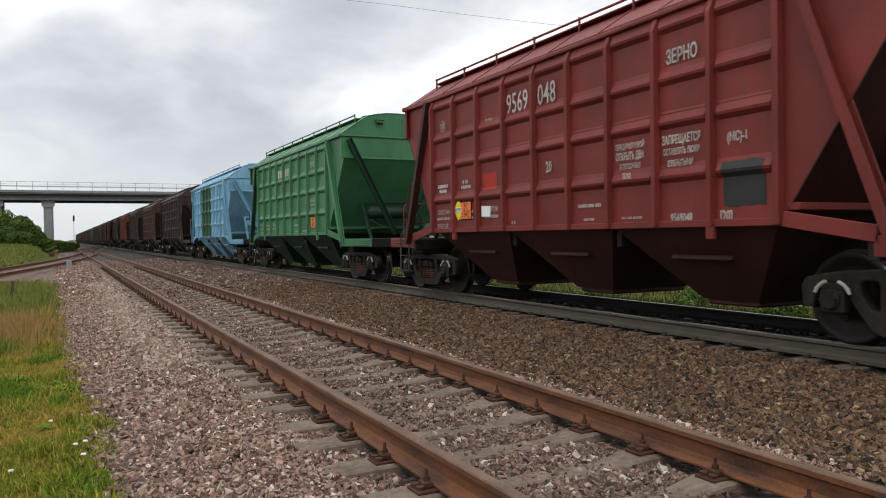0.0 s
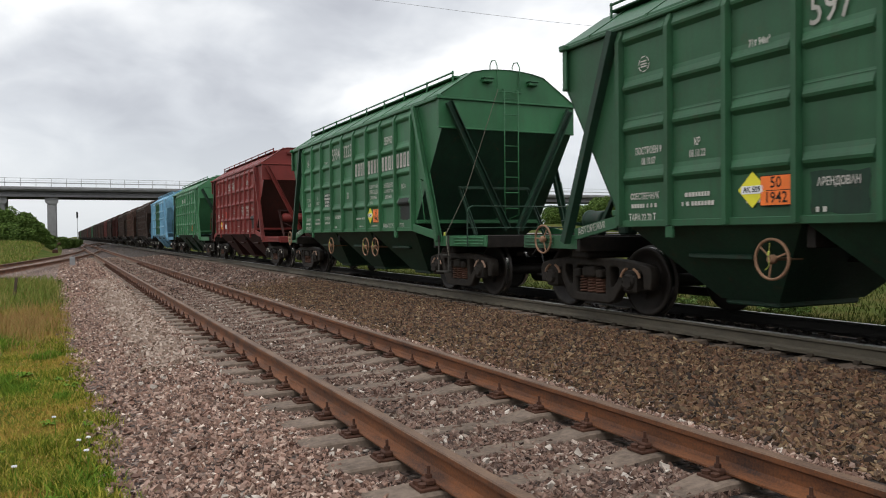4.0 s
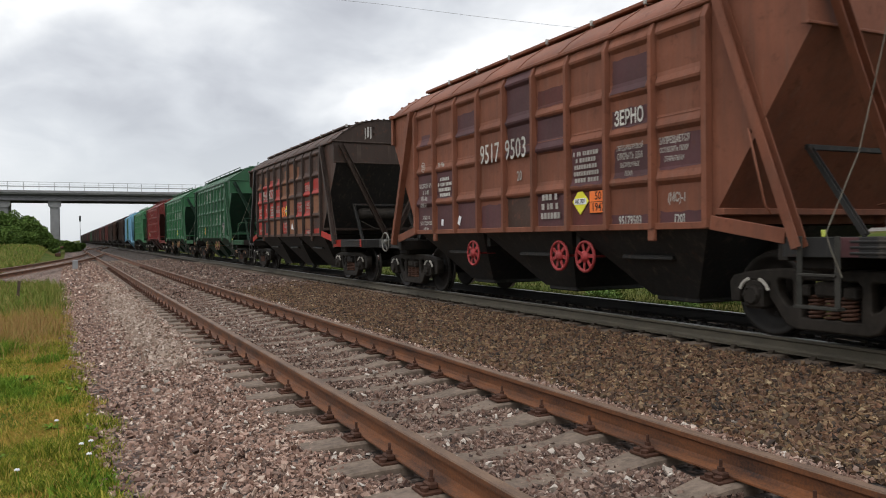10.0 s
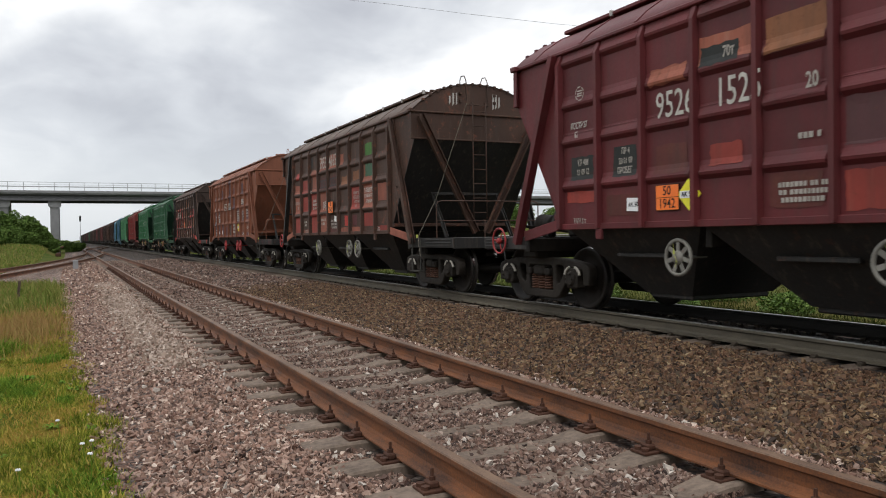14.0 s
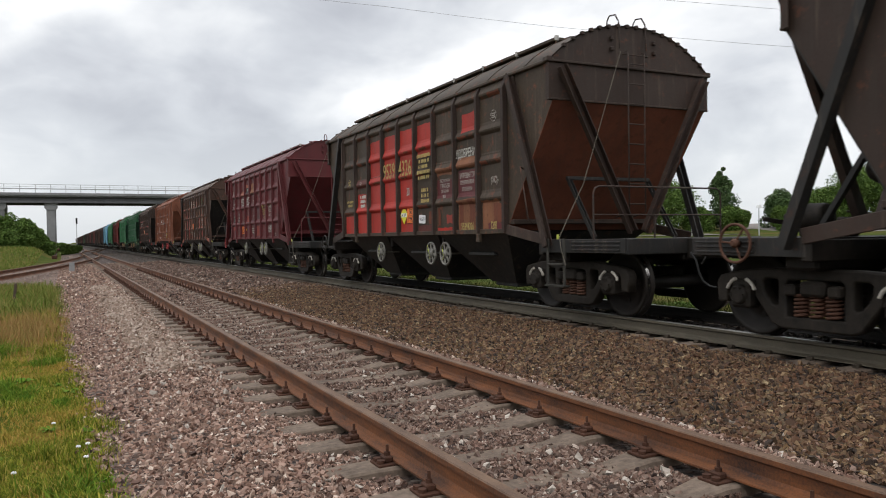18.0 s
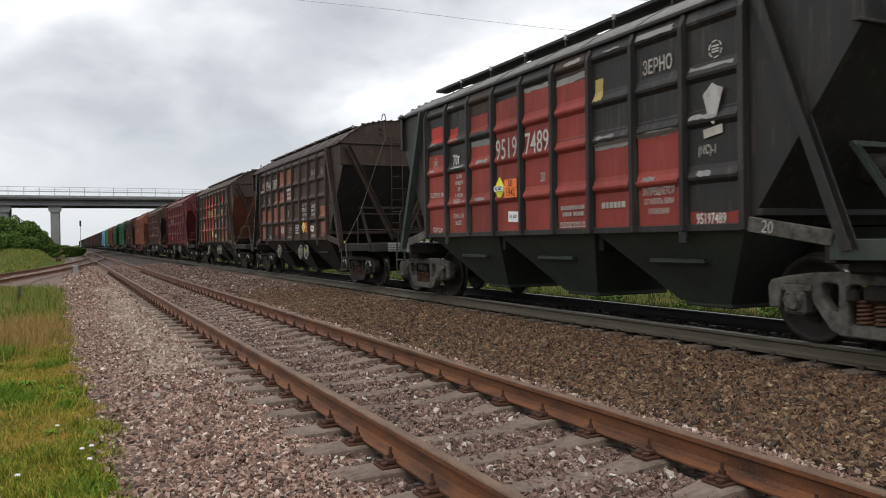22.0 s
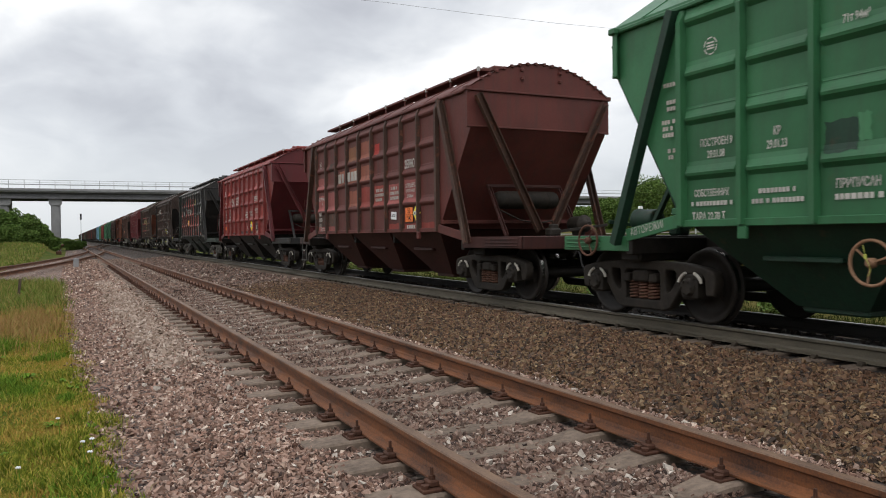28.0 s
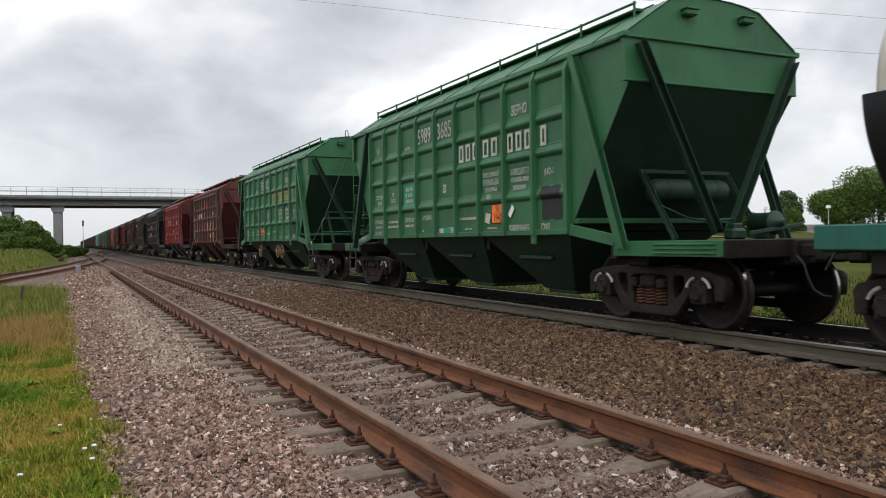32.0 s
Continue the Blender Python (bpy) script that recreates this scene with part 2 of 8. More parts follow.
M = {
    "green": paint("green_paint", (0.032, 0.116, 0.053), 0.25, 0.05, 0.45),
    "green2": paint("bright_green_paint", (0.038, 0.158, 0.065), 0.2, 0.04, 0.42),
    "green3": paint("pale_green_paint", (0.066, 0.225, 0.100), 0.2, 0.04, 0.42),
    "red": paint("oxide_red_paint", (0.225, 0.033, 0.027), 0.25, 0.05, 0.5),
    "maroon": paint("maroon_paint", (0.128, 0.021, 0.024), 0.3, 0.1, 0.5),
    "brown": paint("rust_brown_paint", (0.250, 0.087, 0.047), 0.3, 0.3, 0.65, (0.12, 0.04, 0.02), wear=0.2),
    "dark": paint("sooty_brown_paint", (0.046, 0.028, 0.021), 0.4, 0.25, 0.62, wear=0.25),
    "umber": paint("umber_paint", (0.072, 0.036, 0.024), 0.4, 0.35, 0.62, (0.13, 0.045, 0.025), wear=0.25),
    "olive": paint("olive_brown_paint", (0.062, 0.043, 0.028), 0.4, 0.35, 0.62, (0.14, 0.045, 0.022), wear=0.3),
    "black": paint("black_paint", (0.025, 0.024, 0.023), 0.3, 0.12, 0.5, wear=0.3),
    "sky_blue": paint("pale_blue_paint", (0.24, 0.50, 0.68), 0.25, 0.1, 0.5),
    "redbrown": paint("red_brown_paint", (0.135, 0.035, 0.028), 0.4, 0.25, 0.6),
    "fresh_red": paint("fresh_red_paint", (0.46, 0.028, 0.016), 0.25, 0.1, 0.5, wear=0.15, dust=(0.30, 0.08, 0.05)),
    "primer": paint("faded_primer", (0.34, 0.11, 0.070), 0.4, 0.2, 0.65, wear=0.3, dust=(0.40, 0.26, 0.19)),
    "pale_red": paint("faded_red_paint", (0.32, 0.050, 0.036), 0.35, 0.15, 0.6, wear=0.25, dust=(0.36, 0.16, 0.12)),
    "rust_tan": paint("tan_rust_paint", (0.265, 0.110, 0.054), 0.35, 0.3, 0.7, wear=0.25),
    "purple": paint("purple_brown_paint", (0.115, 0.045, 0.048), 0.3, 0.15, 0.6),
    "grass_paint": paint("leaf_green_paint", (0.06, 0.20, 0.03), 0.3, 0.1, 0.6),
    "grey_patch": paint("dark_grey_paint", (0.028, 0.032, 0.030), 0.3, 0.1, 0.6),
    "teal_patch": paint("teal_paint", (0.02, 0.32, 0.16), 0.1, 0.03, 0.5),
    "white_dust": paint("chalky_white_paint", (0.55, 0.53, 0.50), 0.4, 0.15, 0.7),
    "letter": paint("white_lettering", (0.62, 0.60, 0.54), 0.35, 0.08, 0.6),
    "letter_dim": paint("faded_lettering", (0.47, 0.43, 0.38), 0.4, 0.15, 0.6),
    "letter_yellow": paint("ochre_lettering", (0.55, 0.42, 0.14), 0.35, 0.1, 0.6),
    "orange": plain("orange_plate", (0.80, 0.17, 0.02), 0.5, 0, 0.12, 8, 0.05),
    "yellow": plain("yellow_sticker", (0.72, 0.66, 0.03), 0.5, 0, 0.12, 8, 0.05),
    "white": plain("white_sticker", (0.74, 0.74, 0.74), 0.5, 0, 0.1, 8, 0.05),
    "seal": plain("yellow_green_plastic", (0.42, 0.46, 0.08), 0.5, 0, 0.1, 8, 0.0),
    "ink": plain("black_ink", (0.012, 0.012, 0.012), 0.6, 0, 0.2, 8, 0.0),
    "iron": plain("grimy_cast_iron", (0.013, 0.011, 0.009), 0.7, 0.0, 0.45, 12, 0.4, (0.034, 0.027, 0.021)),
    "step_iron": plain("worn_step_steel", (0.030, 0.030, 0.025), 0.6, 0.0, 0.4, 10, 0.3, (0.055, 0.05, 0.042)),
    "cord": plain("pale_wire_cord", (0.13, 0.115, 0.09), 0.8, 0.0, 0.3, 40, 0.1),
    "frame_iron": plain("sooty_frame_steel", (0.010, 0.009, 0.008), 0.65, 0.0, 0.4, 10, 0.3, (0.024, 0.019, 0.015)),
    "spring": plain("rusty_spring_steel", (0.085, 0.040, 0.026), 0.7, 0.0, 0.4, 25, 0.3),
    "wheel": plain("oily_wheel_steel", (0.015, 0.012, 0.010), 0.55, 0.0, 0.4, 9, 0.2),
    "tread": plain("polished_wheel_tread", (0.42, 0.40, 0.38), 0.22, 1.0, 0.15, 30, 0.02),
    "rust_rail": rusty_rail("rusty_rail", (0.026, 0.010, 0.005), (0.185, 0.062, 0.016)),
    "rail_top": rusty_rail("dull_rail_head", (0.050, 0.026, 0.015), (0.165, 0.098, 0.058)),
    "grey_rail": rusty_rail("grey_brown_rail", (0.042, 0.035, 0.023), (0.090, 0.075, 0.050)),
    "shaded_rail": rusty_rail("shaded_rail", (0.008, 0.007, 0.006), (0.018, 0.015, 0.012)),
    "bright_rail": plain("polished_rail_head", (0.26, 0.25, 0.23), 0.42, 1.0, 0.15, 30, 0.03),
    "grimy_clip": plain("grimy_clip_steel", (0.040, 0.031, 0.022), 0.8, 0.0, 0.4, 30, 0.3),
    "fastening": plain("rusty_fastening", (0.058, 0.026, 0.016), 0.75, 0.0, 0.4, 30, 0.4),
    "concrete": plain("weathered_sleeper_concrete", (0.138, 0.104, 0.080), 0.9, 0.0, 0.5, 22, 0.6),
    "bridge_concrete": plain("bridge_concrete", (0.205, 0.205, 0.205), 0.9, 0.0, 0.22, 1.6, 0.3),
    "bridge_dark": plain("dark_bridge_concrete", (0.095, 0.095, 0.098), 0.9, 0.0, 0.25, 1.6, 0.3),
    "galvanised": plain("galvanised_steel", (0.42, 0.43, 0.44), 0.5, 0.4, 0.15, 6, 0.1),
    "asphalt": plain("road_asphalt", (0.19, 0.17, 0.155), 0.9, 0.0, 0.2, 2.5, 0.3),
    "bark": plain("bark", (0.075, 0.055, 0.04), 0.9, 0.0, 0.35, 18, 0.6),
    "wire": plain("aluminium_wire", (0.30, 0.30, 0.31), 0.5, 0.5, 0.1, 6, 0.0),
    "rubber": plain("black_rubber", (0.02, 0.02, 0.02), 0.7, 0.0, 0.2, 20, 0.1),
    "red_wheel": paint("red_handwheel_paint", (0.42, 0.045, 0.045), 0.3, 0.1, 0.5),
    "tan_wheel": paint("tan_handwheel_paint", (0.34, 0.19, 0.11), 0.3, 0.2, 0.6),
    "grey_wheel": paint("grey_handwheel_paint", (0.24, 0.23, 0.20), 0.4, 0.1, 0.5),
    "adapter": plain("cream_painted_adapter", (0.36, 0.235, 0.17), 0.7, 0.0, 0.3, 12, 0.1),
    "chalk": plain("chalk_marks", (0.42, 0.39, 0.34), 0.8, 0.0, 0.2, 12, 0.1),
    "tank_white": paint("cream_tank_paint", (0.74, 0.70, 0.62), 0.3, 0.08, 0.4),
    "tank_black": paint("glossy_black_tank", (0.012, 0.014, 0.017), 0.2, 0.05, 0.35),
    # green and red body paint darkened: shade of low parts in the colour, plus grime
    "green_low": paint("shaded_grimy_green_paint", (0.015, 0.050, 0.028), 0.5, 0.1, 0.5, grime_c=(0.012, 0.014, 0.012)),
    "red_low": paint("shaded_grimy_red_paint", (0.060, 0.018, 0.014), 0.5, 0.1, 0.55, grime_c=(0.014, 0.011, 0.010)),
    "grey_green": paint("grimy_grey_green_paint", (0.055, 0.070, 0.058), 0.5, 0.1, 0.55, grime_c=(0.02, 0.02, 0.018)),
    "dust_sheen": paint("grey_dust_and_sheen", (0.30, 0.285, 0.27), 0.3, 0.1, 0.6),
    "dusty_roof": paint("dusty_dark_roof", (0.20, 0.19, 0.18), 0.5, 0.15, 0.6, wear=0.4, dust=(0.36, 0.34, 0.32)),
    "brown_roof": paint("dusty_brown_roof", (0.13, 0.085, 0.065), 0.5, 0.25, 0.6, wear=0.4, dust=(0.30, 0.25, 0.21)),
    "dusty_iron": plain("dusty_cast_iron", (0.040, 0.036, 0.030), 0.75, 0.0, 0.5, 14, 0.4, (0.155, 0.145, 0.125)),
    "pink_red": paint("pinkish_red_paint", (0.36, 0.095, 0.085), 0.3, 0.15, 0.6, wear=0.2, dust=(0.45, 0.22, 0.2)),
    "rust_run": paint("rust_runs", (0.21, 0.066, 0.036), 0.35, 0.4, 0.75),
    "sill_green": paint("blue_green_sill_paint", (0.020, 0.135, 0.098), 0.35, 0.08, 0.5),
}
BALLAST_LIGHT = ((0.0, (0.028, 0.015, 0.011)), (0.13, (0.120, 0.062, 0.042)), (0.26, (0.250, 0.160, 0.120)), (0.38, (0.105, 0.072, 0.056)), (0.50, (0.330, 0.205, 0.158)), (0.62, (0.215, 0.155, 0.126)), (0.74, (0.390, 0.285, 0.232)), (0.86, (0.270, 0.165, 0.120)), (0.95, (0.50, 0.405, 0.335)), (1.0, (0.70, 0.62, 0.54)))
BALLAST_BROWN = ((0.0, (0.010, 0.006, 0.004)), (0.12, (0.050, 0.023, 0.013)), (0.25, (0.135, 0.066, 0.038)), (0.36, (0.030, 0.021, 0.015)), (0.50, (0.185, 0.088, 0.058)), (0.60, (0.080, 0.056, 0.040)), (0.72, (0.235, 0.145, 0.090)), (0.82, (0.105, 0.046, 0.030)), (0.92, (0.27, 0.175, 0.12)), (0.97, (0.16, 0.11, 0.08)), (1.0, (0.42, 0.32, 0.24)))
BALLAST_LIGHT = tuple((p, (r * 1.06, g * 0.99, b * 0.95)) for p, (r, g, b) in BALLAST_LIGHT)
BALLAST_BROWN = tuple((p, (r * 0.89, g * 0.86, b * 0.64)) for p, (r, g, b) in BALLAST_BROWN)
BALLAST_MID = tuple((p, scaled(c, 0.66)) for p, c in BALLAST_LIGHT)
M["pieces_mid"] = stone_pieces("grey_brown_stones", BALLAST_MID)
# beds scaled down, so the shade between loose stones is in their colour
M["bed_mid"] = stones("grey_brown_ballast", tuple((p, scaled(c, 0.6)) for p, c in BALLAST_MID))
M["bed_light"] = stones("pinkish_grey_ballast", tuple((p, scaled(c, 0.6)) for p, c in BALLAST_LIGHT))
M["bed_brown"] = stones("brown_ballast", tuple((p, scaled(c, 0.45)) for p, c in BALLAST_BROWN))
M["bed_pale"] = stones("pale_branch_ballast", tuple((p, scaled(c, 1.05)) for p, c in BALLAST_LIGHT))
M["pieces_light"] = stone_pieces("pinkish_grey_stones", BALLAST_LIGHT)
M["pieces_brown"] = stone_pieces("brown_stones", BALLAST_BROWN)
# brown ballast blackened: the shade under the train put into its colour
BALLAST_SHADED = tuple((p, scaled(c, 0.09)) for p, c in BALLAST_BROWN)
M["bed_shaded"] = stones("train_shade_ballast", BALLAST_SHADED)
M["pieces_shaded"] = stone_pieces("train_shade_stones", BALLAST_SHADED)
M["ground"] = ground_grass("meadow_ground")
M["turf"] = turf("mossy_turf")
M["blades"] = leaves("grass_blades", ((0.0, (0.060, 0.095, 0.010)), (0.35, (0.135, 0.170, 0.017)), (0.65, (0.225, 0.235, 0.030)), (0.88, (0.32, 0.28, 0.05)), (1.0, (0.40, 0.29, 0.09))), 0.7)
M["rough_grass"] = leaves("rough_grass", ((0.0, (0.075, 0.125, 0.020)), (0.4, (0.125, 0.160, 0.032)), (0.75, (0.18, 0.175, 0.050)), (1.0, (0.25, 0.19, 0.075))), 0.8)
M["meadow"] = leaves("meadow_blades", ((0.0, (0.024, 0.036, 0.006)), (0.5, (0.040, 0.055, 0.010)), (0.9, (0.058, 0.062, 0.014)), (1.0, (0.085, 0.070, 0.028))), 0.8)
M["lush"] = leaves("lush_grass", ((0.0, (0.050, 0.100, 0.010)), (0.5, (0.095, 0.170, 0.016)), (1.0, (0.180, 0.245, 0.030))), 0.7)
M["weed"] = leaves("weed_leaves", ((0.0, (0.06, 0.125, 0.012)), (1.0, (0.115, 0.20, 0.022))), 0.75)
M["dry"] = leaves("dry_grass", ((0.0, (0.34, 0.240, 0.050)), (0.4, (0.40, 0.25, 0.070)), (0.7, (0.25, 0.22, 0.035)), (1.0, (0.17, 0.20, 0.025))), 0.8)
M["seed_grass"] = leaves("reddish_seed_grass", ((0.0, (0.27, 0.145, 0.06)), (0.5, (0.30, 0.18, 0.075)), (1.0, (0.20, 0.19, 0.05))), 0.8)
M["tree_leaf"] = leaves("tree_leaves", ((0.0, (0.050, 0.092, 0.020)), (0.5, (0.082, 0.135, 0.030)), (1.0, (0.125, 0.180, 0.044))))
M["dark_leaf"] = leaves("dark_tree_leaves", ((0.0, (0.045, 0.080, 0.030)), (0.5, (0.068, 0.110, 0.042)), (1.0, (0.10, 0.145, 0.055))))

# ---- building blocks ----
class Geo:
    """Gathers the faces of one mesh."""

    def __init__(self):
        self.v, self.f, self.m, self.s = [], [], [], []

    def add(self, verts, faces, mat=0, smooth=False):
        n = len(self.v)
        self.v += [tuple(p) for p in verts]
        self.f += [tuple(i + n for i in f) for f in faces]
        self.m += [mat] * len(faces)
        self.s += [smooth] * len(faces)
        return self

    def mesh(self, name, *mats):
        me = bpy.data.meshes.new(name)
        me.from_pydata(self.v, [], self.f)
        for m in mats:
            me.materials.append(m)
        me.polygons.foreach_set("material_index", self.m)
        me.polygons.foreach_set("use_smooth", self.s)
        me.update()
        return me

    def box(self, x0, x1, y0, y1, z0, z1, c=0.0, mat=0, at=None):
        """A box with chamfered edges; at: a matrix to set it by."""
        cx, cy, cz = (x0 + x1) / 2, (y0 + y1) / 2, (z0 + z1) / 2
        h = (abs(x1 - x0) / 2, abs(y1 - y0) / 2, abs(z1 - z0) / 2)
        c = min(c, *(0.45 * k for k in h))
        pts, faces = [], []
        if c <= 0:
            pts = [(sx * h[0], sy * h[1], sz * h[2]) for sx in (-1, 1) for sy in (-1, 1) for sz in (-1, 1)]
            faces = [(0, 1, 3, 2), (4, 6, 7, 5), (0, 4, 5, 1), (2, 3, 7, 6), (0, 2, 6, 4), (1, 5, 7, 3)]
        else:
            ix = {}
            for sx in (-1, 1):
                for sy in (-1, 1):
                    for sz in (-1, 1):
                        for ax in range(3):
                            s = (sx, sy, sz)
                            ix[s, ax] = len(pts)
                            pts.append(tuple(s[k] * (h[k] - (0 if k == ax else c)) for k in range(3)))
            for ax in range(3):
                a, b = (ax + 1) % 3, (ax + 2) % 3
                for sg in (-1, 1):
                    loop = []
                    for sa, sb in ((-1, -1), (1, -1), (1, 1), (-1, 1)):
                        s = [0, 0, 0]
                        s[ax], s[a], s[b] = sg, sa, sb
                        loop.append(ix[tuple(s), ax])
                    faces.append(tuple(loop if sg > 0 else reversed(loop)))
                for sa in (-1, 1):
                    for sb in (-1, 1):
                        s0, s1 = [0, 0, 0], [0, 0, 0]
                        s0[ax], s0[a], s0[b] = -1, sa, sb
                        s1[ax], s1[a], s1[b] = 1, sa, sb
                        loop = [ix[tuple(s0), a], ix[tuple(s1), a], ix[tuple(s1), b], ix[tuple(s0), b]]
                        faces.append(tuple(loop if sa * sb < 0 else reversed(loop)))
            for sx in (-1, 1):
                for sy in (-1, 1):
                    for sz in (-1, 1):
                        loop = [ix[(sx, sy, sz), k] for k in range(3)]
                        faces.append(tuple(loop if sx * sy * sz > 0 else reversed(loop)))
        pts = [Vector((p[0] + cx, p[1] + cy, p[2] + cz)) for p in pts]
        if at is not None:
            pts = [at @ p for p in pts]
        return self.add(pts, faces, mat)

    def beam(self, p, q, w, d, c=0.008, mat=0, side=(1, 0, 0)):
        """A bar from p to q; w along side, d across it."""
        p, q = Vector(p), Vector(q)
        y = (q - p).normalized()
        x = Vector(side) - y * y.dot(Vector(side))
        x.normalize()
        z = x.cross(y)
        at = Matrix((x, y, z)).transposed().to_4x4()
        at.translation = (p + q) / 2
        n = (q - p).length / 2
        return self.box(-w / 2, w / 2, -n, n, -d / 2, d / 2, c, mat, at)

    def channel(self, p, q, w, d, t=0.012, mat=0, side=(1, 0, 0)):
        """A rolled channel from p to q: a web and two flanges."""
        p, q = Vector(p), Vector(q)
        y = (q - p).normalized()
        x = (Vector(side) - y * y.dot(Vector(side))).normalized()
        z = x.cross(y)
        h = w / 2
        sec = [(-h, -t / 2), (h, -t / 2), (h, d), (h - t, d), (h - t, t / 2), (-h + t, t / 2), (-h + t, d), (-h, d)]
        verts = [e + x * u + z * v for e in (p, q) for u, v in sec]
        n = len(sec)
        faces = [(k, (k + 1) % n, n + (k + 1) % n, n + k) for k in range(n)]
        faces = [tuple(reversed(f)) for f in faces]
        faces += [(0, 1, 4, 5), (1, 2, 3, 4), (0, 5, 6, 7), (n + 5, n + 4, n + 1, n), (n + 4, n + 3, n + 2, n + 1), (n + 7, n + 6, n + 5, n)]
        return self.add([tuple(v) for v in verts], faces, mat)

    def tube(self, pts, r, n=8, mat=0, closed=False):
        """A round bar along a line of points."""
        pts = [Vector(p) for p in pts]
        rings, up = [], None
        k = len(pts)
        for i, p in enumerate(pts):
            a = pts[(i - 1) % k] if closed or i else p
            b = pts[(i + 1) % k] if closed or i < k - 1 else p
            d = (b - a).normalized()
            if up is None or abs(up.dot(d)) > 0.98:
                up = Vector((0, 0, 1)) if abs(d.z) < 0.9 else Vector((1, 0, 0))
            u = (up - d * up.dot(d)).normalized()
            w = d.cross(u)
            up = u
            rings.append([p + (u * math.cos(6.28318 * j / n) + w * math.sin(6.28318 * j / n)) * r for j in range(n)])
        verts = [v for ring in rings for v in ring]
        faces = []
        for i in range(k if closed else k - 1):
            a, b = i * n, ((i + 1) % k) * n
            faces += [(a + j, a + (j + 1) % n, b + (j + 1) % n, b + j) for j in range(n)]
        self.add(verts, faces, mat, True)
        if not closed:
            self.add(rings[0], [tuple(reversed(range(n)))], mat)
            self.add(rings[-1], [tuple(range(n))], mat)
        return self

    def lathe(self, prof, axis, at=(0, 0, 0), n=24, mat=0, smooth=True, caps=True):
        """Turns (distance along axis, radius) pairs about an axis 'x', 'y' or 'z'."""
        rings = []
        for h, r in prof:
            ring = []
            for j in range(n):
                a = 6.283185 * j / n
                c, s = math.cos(a) * r, math.sin(a) * r
                p = {"x": (h, c, s), "y": (s, h, c), "z": (c, s, h)}[axis]
                ring.append((p[0] + at[0], p[1] + at[1], p[2] + at[2]))
            rings.append(ring)
        verts = [v for ring in rings for v in ring]
        faces = []
        for i in range(len(prof) - 1):
            a, b = i * n, (i + 1) * n
            faces += [(a + j, a + (j + 1) % n, b + (j + 1) % n, b + j) for j in range(n)]
        self.add(verts, faces, mat, smooth)
        if caps:
            self.add(rings[0], [tuple(reversed(range(n)))], mat)
            self.add(rings[-1], [tuple(range(n))], mat)
        return self

    def prism(self, poly, axis, a, b, mat=0):
        """A polygon pushed along an axis. poly in (y, z) for x, (x, z) for y, (x, y) for z."""
        n = len(poly)

        def put(p, h):
            return {"x": (h, p[0], p[1]), "y": (p[0], h, p[1]), "z": (p[0], p[1], h)}[axis]
        verts = [put(p, a) for p in poly] + [put(p, b) for p in poly]
        faces = [tuple(range(n)), tuple(reversed(range(n, 2 * n)))]
        faces += [((i + 1) % n, i, n + i, n + (i + 1) % n) for i in range(n)]
        area = sum(poly[i][0] * poly[(i + 1) % n][1] - poly[(i + 1) % n][0] * poly[i][1] for i in range(n))
        flip = (area > 0) == ((b > a) if axis != "y" else (b < a))
        if not flip:
            faces = [tuple(reversed(f)) for f in faces]
        return self.add(verts, faces, mat) if flip else self.add(verts, faces, mat)


def part(name, data, parent, *mats, label="", at=None):
    """Links a mesh as one part of a thing; mats replace the mesh's own materials on this object alone."""
    ob = new(name, data)
    ob.parent = parent
    if at is not None:
        ob.matrix_basis = at
    for i, m in enumerate(mats):
        if m is not None and i < len(ob.material_slots):
            ob.material_slots[i].link = "OBJECT"
            ob.material_slots[i].material = m
    if label:
        ob["label"] = label
    if name in ("lettering", "emblem"):
        ob["kind"] = "stuff"
    return ob


def thing(name, label, category, group="", at=None, kind=""):
    ob = tagged(new(name), label, category, group, kind)
    ob.empty_display_size = 0.3
    if at is not None:
        ob.matrix_basis = at
    return ob


text_meshes = {}


def text_mesh(words, size, squeeze=0.72, bold=0.0):
    """Painted lettering as a flat mesh in the built-in font, read along -y and facing -x."""
    key = (words, size, squeeze, bold)
    if key not in text_meshes:
        cu = bpy.data.curves.new("lettering", "FONT")
        cu.body, cu.size, cu.align_x, cu.align_y = words, size, "CENTER", "CENTER"
        cu.resolution_u, cu.offset, cu.space_line = 2, bold, 0.95
        ob = bpy.data.objects.new("lettering", cu)
        me = bpy.data.meshes.new_from_object(ob)
        bpy.data.objects.remove(ob)
        me.transform(Matrix(((0, 0, -1, 0), (-squeeze, 0, 0, 0), (0, 1, 0, 0), (0, 0, 0, 1))))
        me.materials.clear()
        me.materials.append(M["letter"])
        text_meshes[key] = me
    return text_meshes[key]

# ---- the ground, the tracks ----
TRAIN_X, TRAIN_Z = 8.03, 0.089     # middle of the running line, top of its rails
NEAR_L, NEAR_R = 1.95, 3.54        # rail heads of the siding


def smooth(a, b, t):
    t = max(0.0, min(1.0, (t - a) / (b - a)))
    return t * t * (3 - 2 * t)


